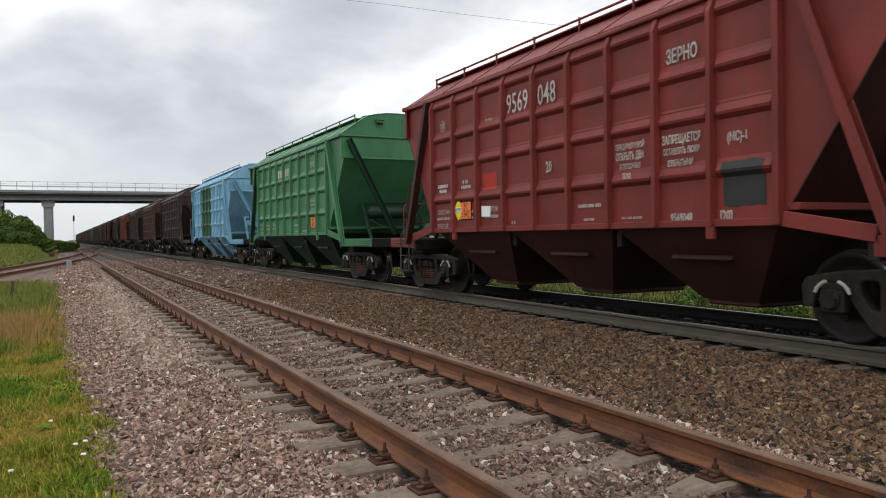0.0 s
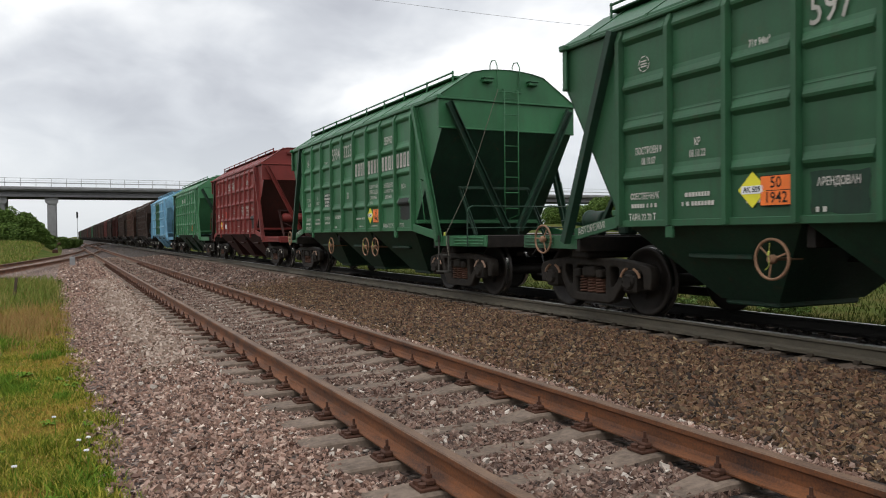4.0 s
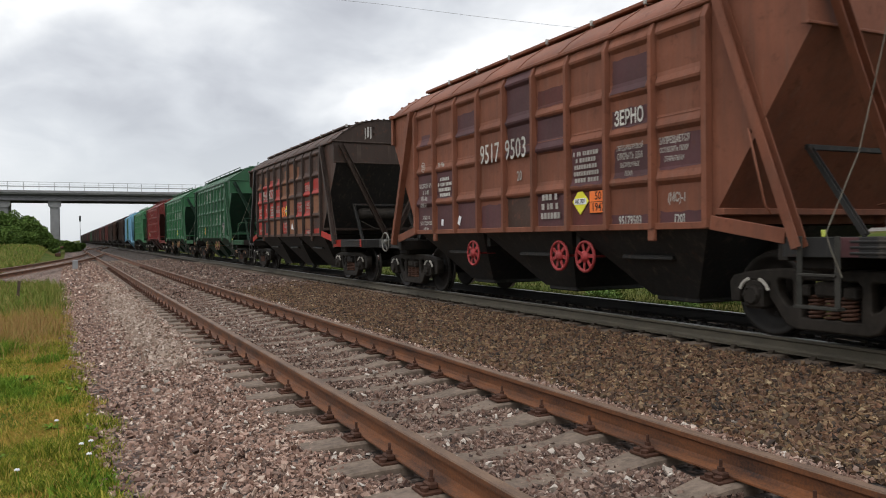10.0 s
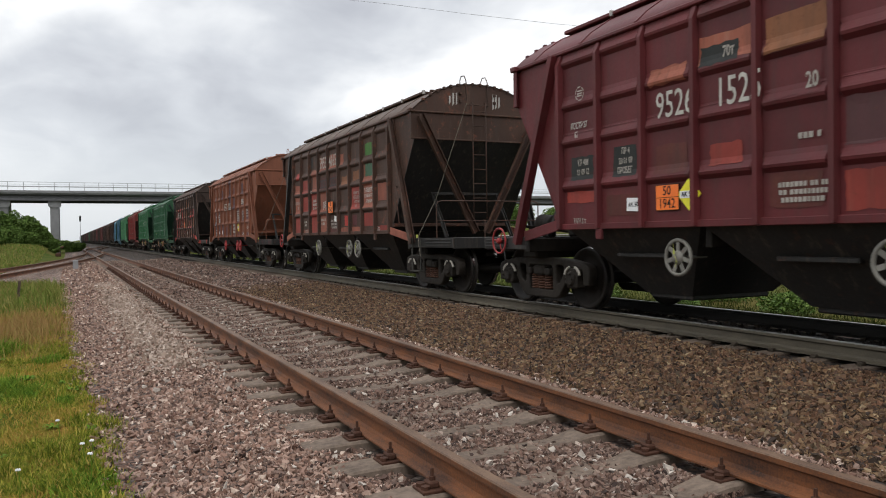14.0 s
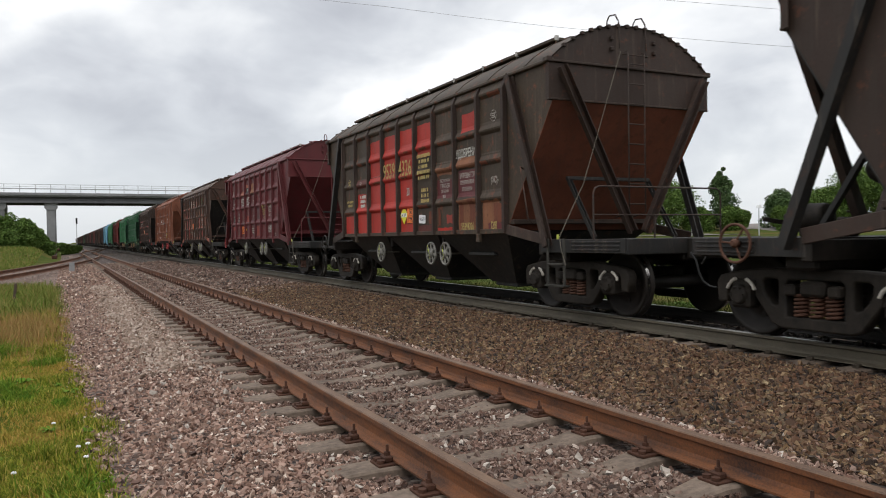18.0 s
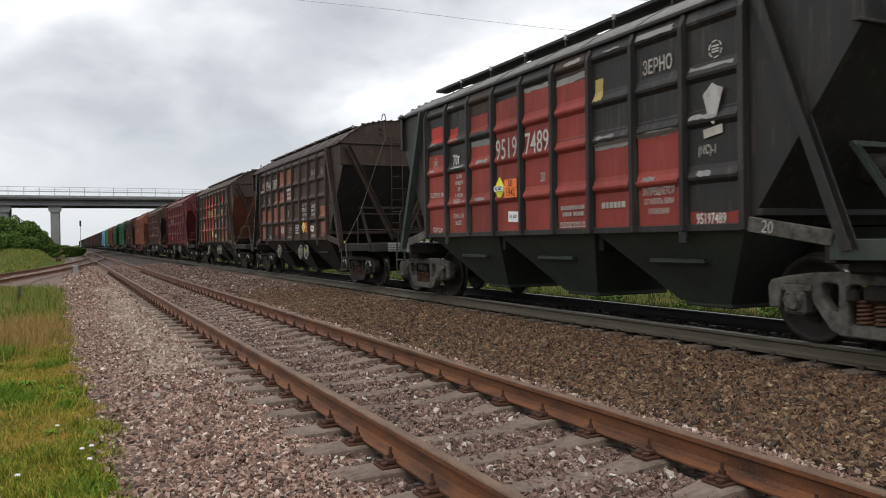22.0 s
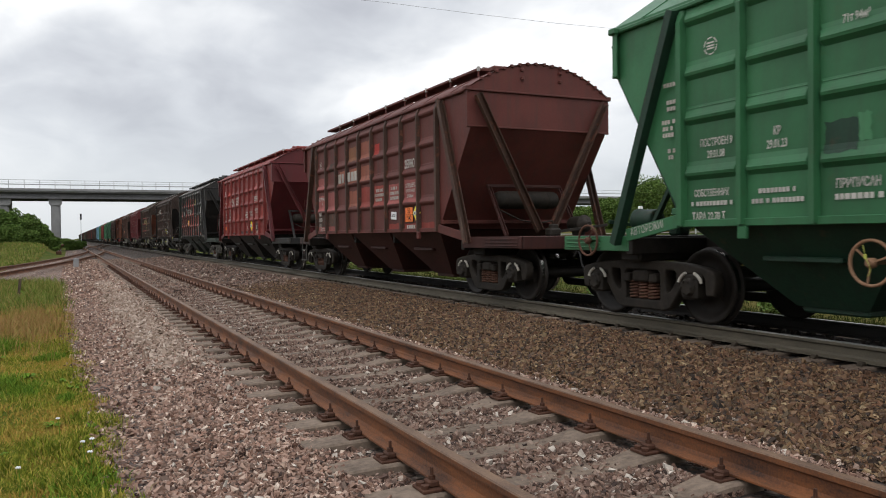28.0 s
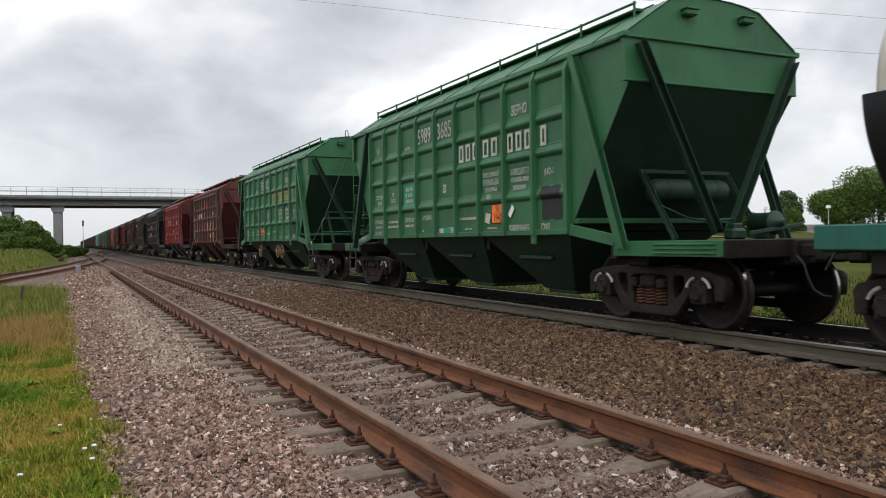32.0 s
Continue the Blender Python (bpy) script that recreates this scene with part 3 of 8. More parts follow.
def ground_height(x, y):
    """The lie of the land: stone beds, a shallow ditch, a meadow that rises to the road."""
    if x < 0.3:
        z = -0.31 - 0.08 * smooth(0.3, -2.5, x) + 0.05 * math.sin(x * 1.3 + y * 0.35) * smooth(0, -3, x)
        z += 1.6 * smooth(-7, -40, x) * smooth(20, 80, y) + 1.15 * smooth(-0.9, -3.6, x) * smooth(72, 99, y)
    elif x < 4.5:
        z = -0.31 + 0.09 * smooth(0.3, 1.2, x) - 0.04 * smooth(1.45, 1.7, x) + 0.0 * smooth(3.8, 4.2, x)
    elif x < 6.55:
        z = -0.26 + 0.115 * smooth(4.5, 6.5, x)
    elif x < 9.7:
        z = -0.145 - 0.015 * smooth(7.0, 7.3, x) * (1 - smooth(8.8, 9.1, x))
    elif x < 12.5:
        z = -0.145 - 0.515 * smooth(9.7, 12.5, x)
    else:
        z = -0.66
    if x > 12:
        r = math.hypot(x, y)
        z += (1.81 * smooth(34, 85, r) + 1.3 * smooth(86, 104, r)) * smooth(14, 30, x)
    return z


def sheet(name, xs, ys, material, lift=0.0, label=""):
    verts = [(x, y, ground_height(x, y) + lift) for y in ys for x in xs]
    n = len(xs)
    faces = [(j * n + i, j * n + i + 1, (j + 1) * n + i + 1, (j + 1) * n + i) for j in range(len(ys) - 1) for i in range(n - 1)]
    g = Geo().add(verts, faces, 0, True)
    ob = new(name, g.mesh(name, material))
    return tagged(ob, label, name.replace("_", " "), kind="structure")


def spaced(a, b, first, grow):
    out, step = [a], first
    while out[-1] + step < b:
        out.append(out[-1] + step)
        step *= grow
    return out + [b]


ys_far = [-y for y in reversed(spaced(0, 400, 2.0, 1.25))][:-1] + spaced(0, 3000, 1.2, 1.07)
xs_all = [-x for x in reversed(spaced(0, 3000, 0.4, 1.25))][:-1] + spaced(0, 14, 0.35, 1.0) + spaced(14.5, 3000, 1.2, 1.2)
sheet("ground", xs_all, ys_far, M["ground"], -0.02, "rough meadow of green and yellowed grass")
near_ys = [-30 + 1.5 * i for i in range(87)] + spaced(100, 900, 3.0, 1.1)


def verge(y):
    """Where the grass meets the stones of the siding, wider near by, narrowing down the line."""
    return float(np.interp(y, (-30, 3, 5.8, 7.8, 12, 20, 35, 60, 900), (0.40, 0.36, 0.32, 0.28, 0.09, -0.10, -0.30, -0.3, 0.2)))


def shoulder():
    n, verts = 6, []
    for y in near_ys:
        left = verge(y) - 0.06
        for k in range(n):
            x = left + (1.7 - left) * k / (n - 1)
            verts.append((x, y, ground_height(x, y) + 0.004))
    faces = [(j * n + i, j * n + i + 1, (j + 1) * n + i + 1, (j + 1) * n + i) for j in range(len(near_ys) - 1) for i in range(n - 1)]
    ob = new("ballast_shoulder", Geo().add(verts, faces, 0, True).mesh("ballast_shoulder", M["bed_light"]))
    tagged(ob, "pale pinkish crushed stone shoulder of the siding", "ballast shoulder", kind="structure")


shoulder()
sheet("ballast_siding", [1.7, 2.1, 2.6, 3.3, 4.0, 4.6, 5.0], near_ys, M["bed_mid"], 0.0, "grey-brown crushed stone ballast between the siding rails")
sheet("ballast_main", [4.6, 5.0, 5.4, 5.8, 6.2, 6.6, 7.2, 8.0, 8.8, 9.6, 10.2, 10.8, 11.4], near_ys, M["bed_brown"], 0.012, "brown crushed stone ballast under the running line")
# dark sheet between the running rails paints the train's shade
sheet("ballast_oily", [7.27, 7.6, 8.0, 8.4, 8.79], near_ys, M["bed_shaded"], 0.05, "ballast between the rails of the running line, blackened as the train's shade")

RAIL = ((-0.075, -0.18), (0.075, -0.18), (0.075, -0.168), (0.02, -0.15), (0.009, -0.125), (0.009, -0.055), (0.0365, -0.037),
        (0.0365, -0.008), (0.030, 0.0), (-0.030, 0.0), (-0.0365, -0.008), (-0.0365, -0.037), (-0.009, -0.055), (-0.009, -0.125), (-0.02, -0.15), (-0.075, -0.168))


def rail(line, z, body, head, label, group):
    """A flat-bottomed rail laid along (x, y) points."""
    ob = thing("rail", label, "rail", group)
    k = len(line)
    for name, sec, tops in (("rail_head", RAIL[5:13], (2, 3, 4)), ("rail_foot", RAIL[:6] + RAIL[12:], ())):
        g, n, rings = Geo(), len(sec), []
        for i, (x, y) in enumerate(line):
            a, b = line[max(0, i - 1)], line[min(k - 1, i + 1)]
            d = Vector((b[0] - a[0], b[1] - a[1])).normalized()
            rings += [(x + d.y * u, y - d.x * u, z + h) for u, h in sec]
        for i in range(k - 1):
            a, b = i * n, (i + 1) * n
            for j in range(n):
                q = (a + j, a + (j + 1) % n, b + (j + 1) % n, b + j)
                g.add([rings[v] for v in q], [(0, 1, 2, 3)], 1 if j in tops else 0)
        g.add(rings[:n], [tuple(reversed(range(n)))]).add(rings[-n:], [tuple(range(n))])
        part(name, g.mesh(name, body, head), ob)
    return ob


ends = [-60.0] + [-20 + 10.0 * i for i in range(13)] + [140.0, 200.0, 300.0, 500.0, 900.0]
for x in (NEAR_L, NEAR_R):
    rail([(x, y) for y in ends], 0, M["rust_rail"], M["rail_top"], "rusty steel rail of the little-used siding", "siding rails")
# the far rail's colour is the near one's darkened, for shade under the train
for x, side in ((TRAIN_X - 0.797, "grey_rail"), (TRAIN_X + 0.797, "shaded_rail")):
    rail([(x, y) for y in ends], TRAIN_Z, M[side], M["bright_rail"], "grey-brown rail with a polished head under the train", "running line rails")


def turf_strip():
    """Mossy turf between the meadow and the stones of the siding."""
    n, verts = 12, []
    ys = [-8 + 1.0 * i for i in range(41)]
    for y in ys:
        right = verge(y)
        for k in range(n):
            x = -5.0 + (right + 5.0) * k / (n - 1)
            verts.append((x, y, ground_height(x, y) + 0.001 - 0.016 * (k == n - 1)))
    faces = [(j * n + i, j * n + i + 1, (j + 1) * n + i + 1, (j + 1) * n + i) for j in range(len(ys) - 1) for i in range(n - 1)]
    tagged(new("turf", Geo().add(verts, faces, 0, True).mesh("turf", M["turf"])), "short mossy turf in patches of lime and straw", "turf", kind="structure")


turf_strip()


def branch(y):
    """Middle of the track that leaves the siding."""
    far = 102.0
    if y > far:
        return 2.745
    if y > 40:
        return 2.745 - 0.00128 * (far - y) ** 2
    return 2.745 - 0.00128 * 62 ** 2 - 0.1587 * (40 - y)


def branch_bed():
    """Stone bed between the siding and the branch track."""
    ys = [31.3 + 1.5 * i for i in range(50)]
    verts, n = [], 7
    for y in ys:
        left = max(branch(y) - 1.9, -0.4 - (y - 31.3) * 0.387) + 0.12 * math.sin(y * 2.1)
        for k in range(n):
            x = left + (0.4 - left) * k / (n - 1)
            verts.append((x, y, ground_height(x, y) + 0.015))
    faces = [(j * n + i, j * n + i + 1, (j + 1) * n + i + 1, (j + 1) * n + i) for j in range(len(ys) - 1) for i in range(n - 1)]
    tagged(new("ballast_branch", Geo().add(verts, faces, 0, True).mesh("ballast_branch", M["bed_pale"])), "pale stone bed of the branch track", "ballast", kind="structure")


branch_bed()
for s in (-0.795, 0.795):
    pts = [(branch(y) + s, y) for y in range(4, 103, 3)]
    rail(pts, 0.005, M["rust_rail"], M["rail_top"], "rusty curved rail of the branch track", "branch rails")
for s in (-0.795, 0.795):
    pts = []
    for i in range(31):
        y = 104 + 3.2 * i
        pts.append((2.745 + (TRAIN_X - 2.745) * smooth(104, 200, y) + s, y))
    rail(pts, 0.02, M["rust_rail"], M["rail_top"], "rusty crossover rail towards the running line", "crossover rails")

# concrete sleepers, thicker under the rails, with a dip in the middle
def sleeper_mesh():
    g = Geo()
    prof = ((-1.35, -0.02, 0.115), (-1.28, 0.02, 0.125), (-1.0, 0.03, 0.13), (-0.62, 0.03, 0.13), (-0.35, -0.015, 0.105), (0.35, -0.015, 0.105), (0.62, 0.03, 0.13), (1.0, 0.03, 0.13), (1.28, 0.02, 0.125), (1.35, -0.02, 0.115))
    rings = []
    for x, top, w in prof:
        rings += [(x, -w - 0.02, -0.16), (x, -w, top - 0.012), (x, -w + 0.015, top), (x, w - 0.015, top), (x, w, top - 0.012), (x, w + 0.02, -0.16)]
    faces = [(i * 6 + j, i * 6 + j + 1, i * 6 + 7 + j, i * 6 + 6 + j) for i in range(len(prof) - 1) for j in range(5)]
    faces = [tuple(reversed(f)) for f in faces]
    faces += [tuple(range(6)), tuple(reversed(range(len(rings) - 6, len(rings))))]
    g.add(rings, faces)
    return g.mesh("sleeper", M["concrete"])


def chair_mesh():
    """Rail fastening: base plate, clamps, bolts and nuts on both sides of the rail foot."""
    g = Geo().box(-0.19, 0.19, -0.08, 0.08, -0.006, 0.014, 0.004)
    for s in (-1, 1):
        g.box(s * 0.075, s * 0.135, -0.045, 0.045, 0.014, 0.052, 0.008)
        g.lathe(((0.05, 0.022), (0.075, 0.022)), "z", (s * 0.1, 0, 0), 6)
        g.lathe(((0.07, 0.011), (0.12, 0.010)), "z", (s * 0.1, 0, 0), 8)
        g.lathe(((0.012, 0.028), (0.035, 0.028)), "z", (s * 0.158, 0.035, 0), 6)
        g.lathe(((0.012, 0.028), (0.035, 0.028)), "z", (s * 0.158, -0.035, 0), 6)
    return g.mesh("rail_fastening", M["fastening"])


SLEEPER, CHAIR = sleeper_mesh(), chair_mesh()


def clip_mesh():
    """Low spring clips on both sides of the rail foot."""
    pr = [(-0.135, -0.01), (0.135, -0.01), (0.135, 0.010), (0.118, 0.014), (0.110, 0.036), (0.078, 0.036), (0.07, 0.004), (-0.07, 0.004), (-0.078, 0.036), (-0.110, 0.036), (-0.118, 0.014), (-0.135, 0.010)]
    return Geo().prism(pr, "y", -0.032, 0.032).mesh("rail_fastening", M["grimy_clip"])


CLIP = clip_mesh()
rng = random.Random(5)


def lay(x_mid, top, y0, n, step, chairs_to, group, chair, words):
    for i in range(n):
        y = y0 + step * i
        s = tagged(new("sleeper", SLEEPER), "weathered concrete sleeper sunk in stone ballast", "sleeper", group)
        s.matrix_basis = pose(x_mid + rng.uniform(-0.02, 0.02), y, top - 0.035 + rng.uniform(-0.008, 0.004), rng.uniform(-0.8, 0.8), 0, rng.uniform(-1.0, 1.0))
        if y < chairs_to:
            for dx in (-0.795, 0.795):
                c = tagged(new("rail_fastening", chair), words, "rail fastening", group + " fastenings")
                c.matrix_basis = pose(x_mid + dx, y, top - 0.002)


lay(2.745, -0.196, 0.8 - 0.636 * 20, 115, 0.636, 44, "siding sleepers", CHAIR, "rusty bolted rail fastening on a sleeper")
lay(TRAIN_X, TRAIN_Z - 0.196, -2.0 - 0.545 * 14, 109, 0.545, 24, "running line sleepers", CLIP, "low grimy spring clips holding the rail foot")
# ---- hopper wagons: y along the track, -x the side towards the camera, z from the rail top ----
HALF, PITCH, SIDE_X, SILL, EAVE = 4.03, 14.72, 1.50, 1.27, 3.79
END_Y, END_LOW = 5.38, 3.20
LOW_LIP = 3.11         # three of the old wagons have a deeper end wall
FRONT = 5.23          # the front wall stands a little less far out than the rear one
PANEL = 2 * HALF / 9
RIDGES = (1.84, 2.48, 3.00, 3.62)


PRESSING = ((0.140, 0.0), (0.085, 0.016), (0.032, 0.044), (0.004, 0.056), (-0.028, 0.048), (-0.078, 0.0))


def press(z):
    """How far the pressed sheet stands out at a height."""
    for rz in RIDGES:
        h = z - rz
        for (h1, d1), (h0, d0) in zip(PRESSING[:-1], PRESSING[1:]):
            if h0 <= h <= h1:
                return d0 + (d1 - d0) * (h - h0) / (h1 - h0)
    return 0.0


def body_mesh(lip=END_LOW):
    """The hopper's shell behind the pressed panels."""
    poly = [(-HALF, SILL), (HALF, SILL), (FRONT, lip), (FRONT, EAVE), (-END_Y, EAVE), (-END_Y, lip)]
    return Geo().prism(poly, "x", -SIDE_X + 0.006, SIDE_X - 0.006).mesh("body", M["green"])


def panel_mesh():
    """One pressed side panel between two posts, with its horizontal ridges and a weld seam."""
    hw = PANEL / 2 - 0.045
    zs = {SILL, EAVE - 0.02, 2.583, 2.586, 2.596, 2.599}
    for z in RIDGES:
        zs |= {z + h for h, _ in PRESSING}
    zs = sorted(z for z in zs if SILL <= z <= EAVE - 0.02)
    v, f = [], []
    for z in zs:
        d = press(z) + (0.005 if 2.585 < z < 2.597 else 0)
        for y, k in ((-hw, 0), (-hw + 0.035, 1), (0, 1.0), (hw - 0.035, 1), (hw, 0)):
            v.append((-(SIDE_X + d * k), y, z))
    for r in range(len(zs) - 1):
        for c in range(4):
            i = r * 5 + c
            f.append((i, i + 5, i + 6, i + 1))
    g = Geo().add(v, f)
    return g.mesh("side_panel", M["green"])


def end_sheet_mesh(lip=END_LOW):
    """Upright wall of one end, flanged at both edges."""
    g = Geo().prism([(END_Y - 0.002, lip), (END_Y + 0.012, lip), (END_Y + 0.012, EAVE - 0.03), (END_Y - 0.002, EAVE - 0.03)], "x", -1.57, 1.57)
    for x in (-1.563, 1.563):
        g.box(x - 0.007, x + 0.007, END_Y - 0.075, END_Y - 0.004, lip + 0.004, EAVE - 0.034)
    return g.mesh("end_wall", M["green"])


def rake_sheet_mesh(end, lip=END_LOW):
    """Sloping floor sheet under one end wall."""
    g = Geo().prism([(HALF + 0.002, SILL), (HALF + 0.02, SILL), (end + 0.010, lip - 0.002), (end - 0.004, lip - 0.002)], "x", -SIDE_X, SIDE_X)
    return g.mesh("raked_sheet", M["green"])


def end_lip_mesh(lip=END_LOW):
    return Geo().box(-1.574, 1.574, END_Y - 0.03, END_Y + 0.024, lip - 0.012, lip + 0.022, 0.008).mesh("end_lip", M["green"])


def end_bar_mesh():
    y = HALF + 0.15 * (END_Y - HALF) / (END_LOW - SILL)
    return Geo().box(-SIDE_X, SIDE_X, y - 0.02, y + 0.11, 1.37, 1.45, 0.01).mesh("end_bar", M["green"])


def roof_line(old):
    """Cross-section of the roof: faceted on the newer wagons, a full or a flatter arch on the old ones."""
    if old == "flat":
        pr = [(-1.54, 3.775), (-1.53, 3.83), (-1.34, 3.95), (-1.02, 4.125), (-0.70, 4.245), (-0.36, 4.32), (0, 4.345)]
    elif old:
        pr = [(-1.54, 3.775), (-1.53, 3.83), (-1.36, 3.98), (-1.02, 4.205), (-0.70, 4.335), (-0.36, 4.405), (0, 4.425)]
    else:
        pr = [(-1.54, 3.775), (-1.53, 3.85), (-0.82, 4.32), (-0.56, 4.375), (-0.3, 4.405), (0, 4.415)]
    pr += [(-x, z) for x, z in reversed(pr[:-1])]
    return pr


def gable_mesh(old):
    """Upper end wall under the roof's edge, with the rim of the roof sheet."""
    g = Geo()
    pr = roof_line(old)
    n = len(pr)
    gy, e = END_Y + 0.012, END_Y + 0.035
    loop = [(x * 0.985, gy, z - 0.012) for x, z in pr]
    g.add(loop, [tuple(reversed(range(n)))])
    for i in range(n - 1):
        a, b = pr[i], pr[i + 1]
        g.add([(a[0], e, a[1]), (b[0], e, b[1]), (b[0] * 0.985, gy, b[1] - 0.012), (a[0] * 0.985, gy, a[1] - 0.012)], [(0, 1, 2, 3)])
    if old:
        # bolted clips round the rim, two lugs on the sheet
        for i in range(2, n - 2):
            (x0, z0), (x1, z1) = pr[i], pr[i + 1]
            for k in (0.2, 0.7):
                x, z = x0 + (x1 - x0) * k, z0 + (z1 - z0) * k
                if i < n - 3 or k < 0.5:
                    g.box(x - 0.028, x + 0.028, gy - 0.03, e + 0.014, z - 0.035, z + 0.022, 0.006)
        for x in (-0.42, 0.42):
            for z in (4.20, 4.04):
                g.box(x - 0.03, x + 0.03, gy, gy + 0.05, z - 0.03, z + 0.03, 0.01)
    return g.mesh("gable", M["green"])


def roof_mesh(old):
    g = Geo()
    pr = roof_line(old)
    n = len(pr)
    lo, hi = -END_Y - 0.035, FRONT + 0.035
    v = [(x, y, z) for y in (lo, hi) for x, z in pr]
    g.add(v, [(i, i + 1, n + i + 1, n + i) for i in range(n - 1)], 0, bool(old))
    g.add([(x, y, 3.775) for y in (lo, hi) for x in (-1.54, 1.54)], [(0, 2, 3, 1)])
    # seams across the roof
    for k in range(-4, 5):
        y = k * 1.17
        for i in range(n - 1):
            a, b = pr[i], pr[i + 1]
            g.beam((a[0], y, a[1] + 0.004), (b[0], y, b[1] + 0.004), 0.05, 0.016, 0, 0, (0, 1, 0))
    return g.mesh("roof", M["green"])


def cornice_mesh():
    """Drip edge over one end wall."""
    g = Geo().box(-1.60, 1.60, -0.05, 0.05, 3.748, 3.785, 0.008)
    for s in (-1, 1):
        g.box(s * 1.52, s * 1.615, -0.09, 0.052, 3.752, 3.83, 0.012)
    return g.mesh("cornice", M["green"])


def gable_boxes():
    g = Geo()
    g.box(-0.10, 0.10, 0, 0.13, 4.12, 4.20, 0.015)
    g.box(-0.115, 0.115, 0, 0.15, 4.195, 4.215, 0.006)
    return g.mesh("lamp_bracket", M["green"])


def rib_mesh(end=False):
    g = Geo()
    w = 0.042 if not end else 0.05
    z0, z1 = SILL - 0.03, EAVE - 0.02
    pr = [(-w, 0.0), (-w + 0.012, 0.082), (w - 0.012, 0.082), (w, 0.0)]
    rows = ((z0, 1.0), (z1 - 0.16, 1.0), (z1, 0.25))
    v = [(-(d * k), y, z) for z, k in rows for y, d in pr]
    f = [(a * 4 + j, a * 4 + j + 1, a * 4 + 5 + j, a * 4 + 4 + j) for a in range(2) for j in range(3)]
    f = [tuple(reversed(q)) for q in f] + [(0, 1, 2, 3), (11, 10, 9, 8)]
    return g.add(v, f).mesh("side_post", M["green"])


def sill_mesh():
    g = Geo().box(-0.035, 0.012, -HALF - 0.05, HALF + 0.05, SILL - 0.05, SILL + 0.035, 0.008)
    for y in (-3.12, 3.12):
        g.box(-0.06, 0.0, y - 0.06, y + 0.06, SILL - 0.19, SILL - 0.045, 0.012)
    return g.mesh("side_sill", M["green"])


def eave_mesh():
    return Geo().box(-0.05, 0.015, -END_Y - 0.03, FRONT + 0.03, EAVE - 0.03, EAVE + 0.03, 0.015).mesh("eave_rail", M["green"])


def hopper_mesh(h=0.62):
    """One discharge hopper."""
    g = Geo()
    top = [(-1.46, -1.32), (1.46, -1.32), (1.46, 1.32), (-1.46, 1.32)]
    low = [(-0.74, -h), (0.74, -h), (0.74, h), (-0.74, h)]
    zt, zb = SILL - 0.02, 0.33
    v = [(x, y, zt) for x, y in top] + [(x, y, zb) for x, y in low]
    g.add(v, [(0, 1, 2, 3), (7, 6, 5, 4), (1, 0, 4, 5), (2, 1, 5, 6), (3, 2, 6, 7), (0, 3, 7, 4)])
    return g.mesh("hopper", M["green"])


def stiffener_mesh():
    k = 0.42
    x, z = 1.46 - 0.72 * k, SILL - 0.02 - 0.92 * k
    return Geo().box(-x - 0.075, -x + 0.03, -0.48, 0.48, z - 0.03, z + 0.03, 0.012).mesh("stiffener", M["green"])


def gate_mesh(h=0.66):
    return Geo().box(-0.70, 0.70, -h, h, 0.26, 0.35, 0.035).mesh("gate", M["green"])


def strut_outer(top):
    return Geo().channel((-1.57, top, 3.76), (-1.53, 5.21, 1.0), 0.13, 0.10, 0.014, 0, (1, 0, 0)).mesh("outer_strut", M["green"])


def strut_inner():
    return Geo().channel((-1.40, END_Y + 0.08, 3.68), (-0.13, END_Y + 0.10, 1.22), 0.14, 0.09, 0.014, 0, (0, 0, 1)).mesh("inner_strut", M["green"])


def tie_mesh():
    """Sloping plate from the side sill down to the platform."""
    return Geo().beam((-1.54, HALF + 0.06, SILL + 0.02), (-1.50, 5.06, 1.13), 0.03, 0.16, 0.006, 0, (1, 0, 0)).mesh("tie_plate", M["green"])


def deck_mesh():
    g = Geo().prism([(-1.465, 5.02), (1.465, 5.02), (1.265, 6.72), (-1.265, 6.72)], "z", 1.08, 1.115)
    return g.mesh("deck", M["frame_iron"])


def beam_mesh(y0, y1, x, z0, z1, name):
    return Geo().box(-x, x, y0, y1, z0, z1, 0.012).mesh(name, M["frame_iron"])


def corner_mesh():
    """Grooved side plate of the platform."""
    g = Geo().beam((-1.49, 5.02, 1.02), (-1.29, 6.74, 1.02), 0.03, 0.20, 0.008)
    for z in (0.965, 1.02, 1.075):
        g.beam((-1.425, 5.72, z), (-1.315, 6.66, z), 0.035, 0.022, 0.008)
    return g.mesh("corner_plate", M["green"])


def centre_sill_mesh():
    g = Geo().box(-0.22, 0.22, -6.70, 6.70, 0.80, 1.09, 0.02)
    for y in (-5.25, 5.25):
        g.box(-1.30, 1.30, y - 0.20, y + 0.20, 0.78, 1.04, 0.03)
        g.lathe(((0.66, 0.20), (0.80, 0.24)), "z", (0, y, 0), 16)
    for y in (-1.325, 1.325):
        g.box(-1.35, 1.35, y - 0.05, y + 0.05, 0.98, 1.22, 0.01)
    return g.mesh("centre_sill", M["frame_iron"])


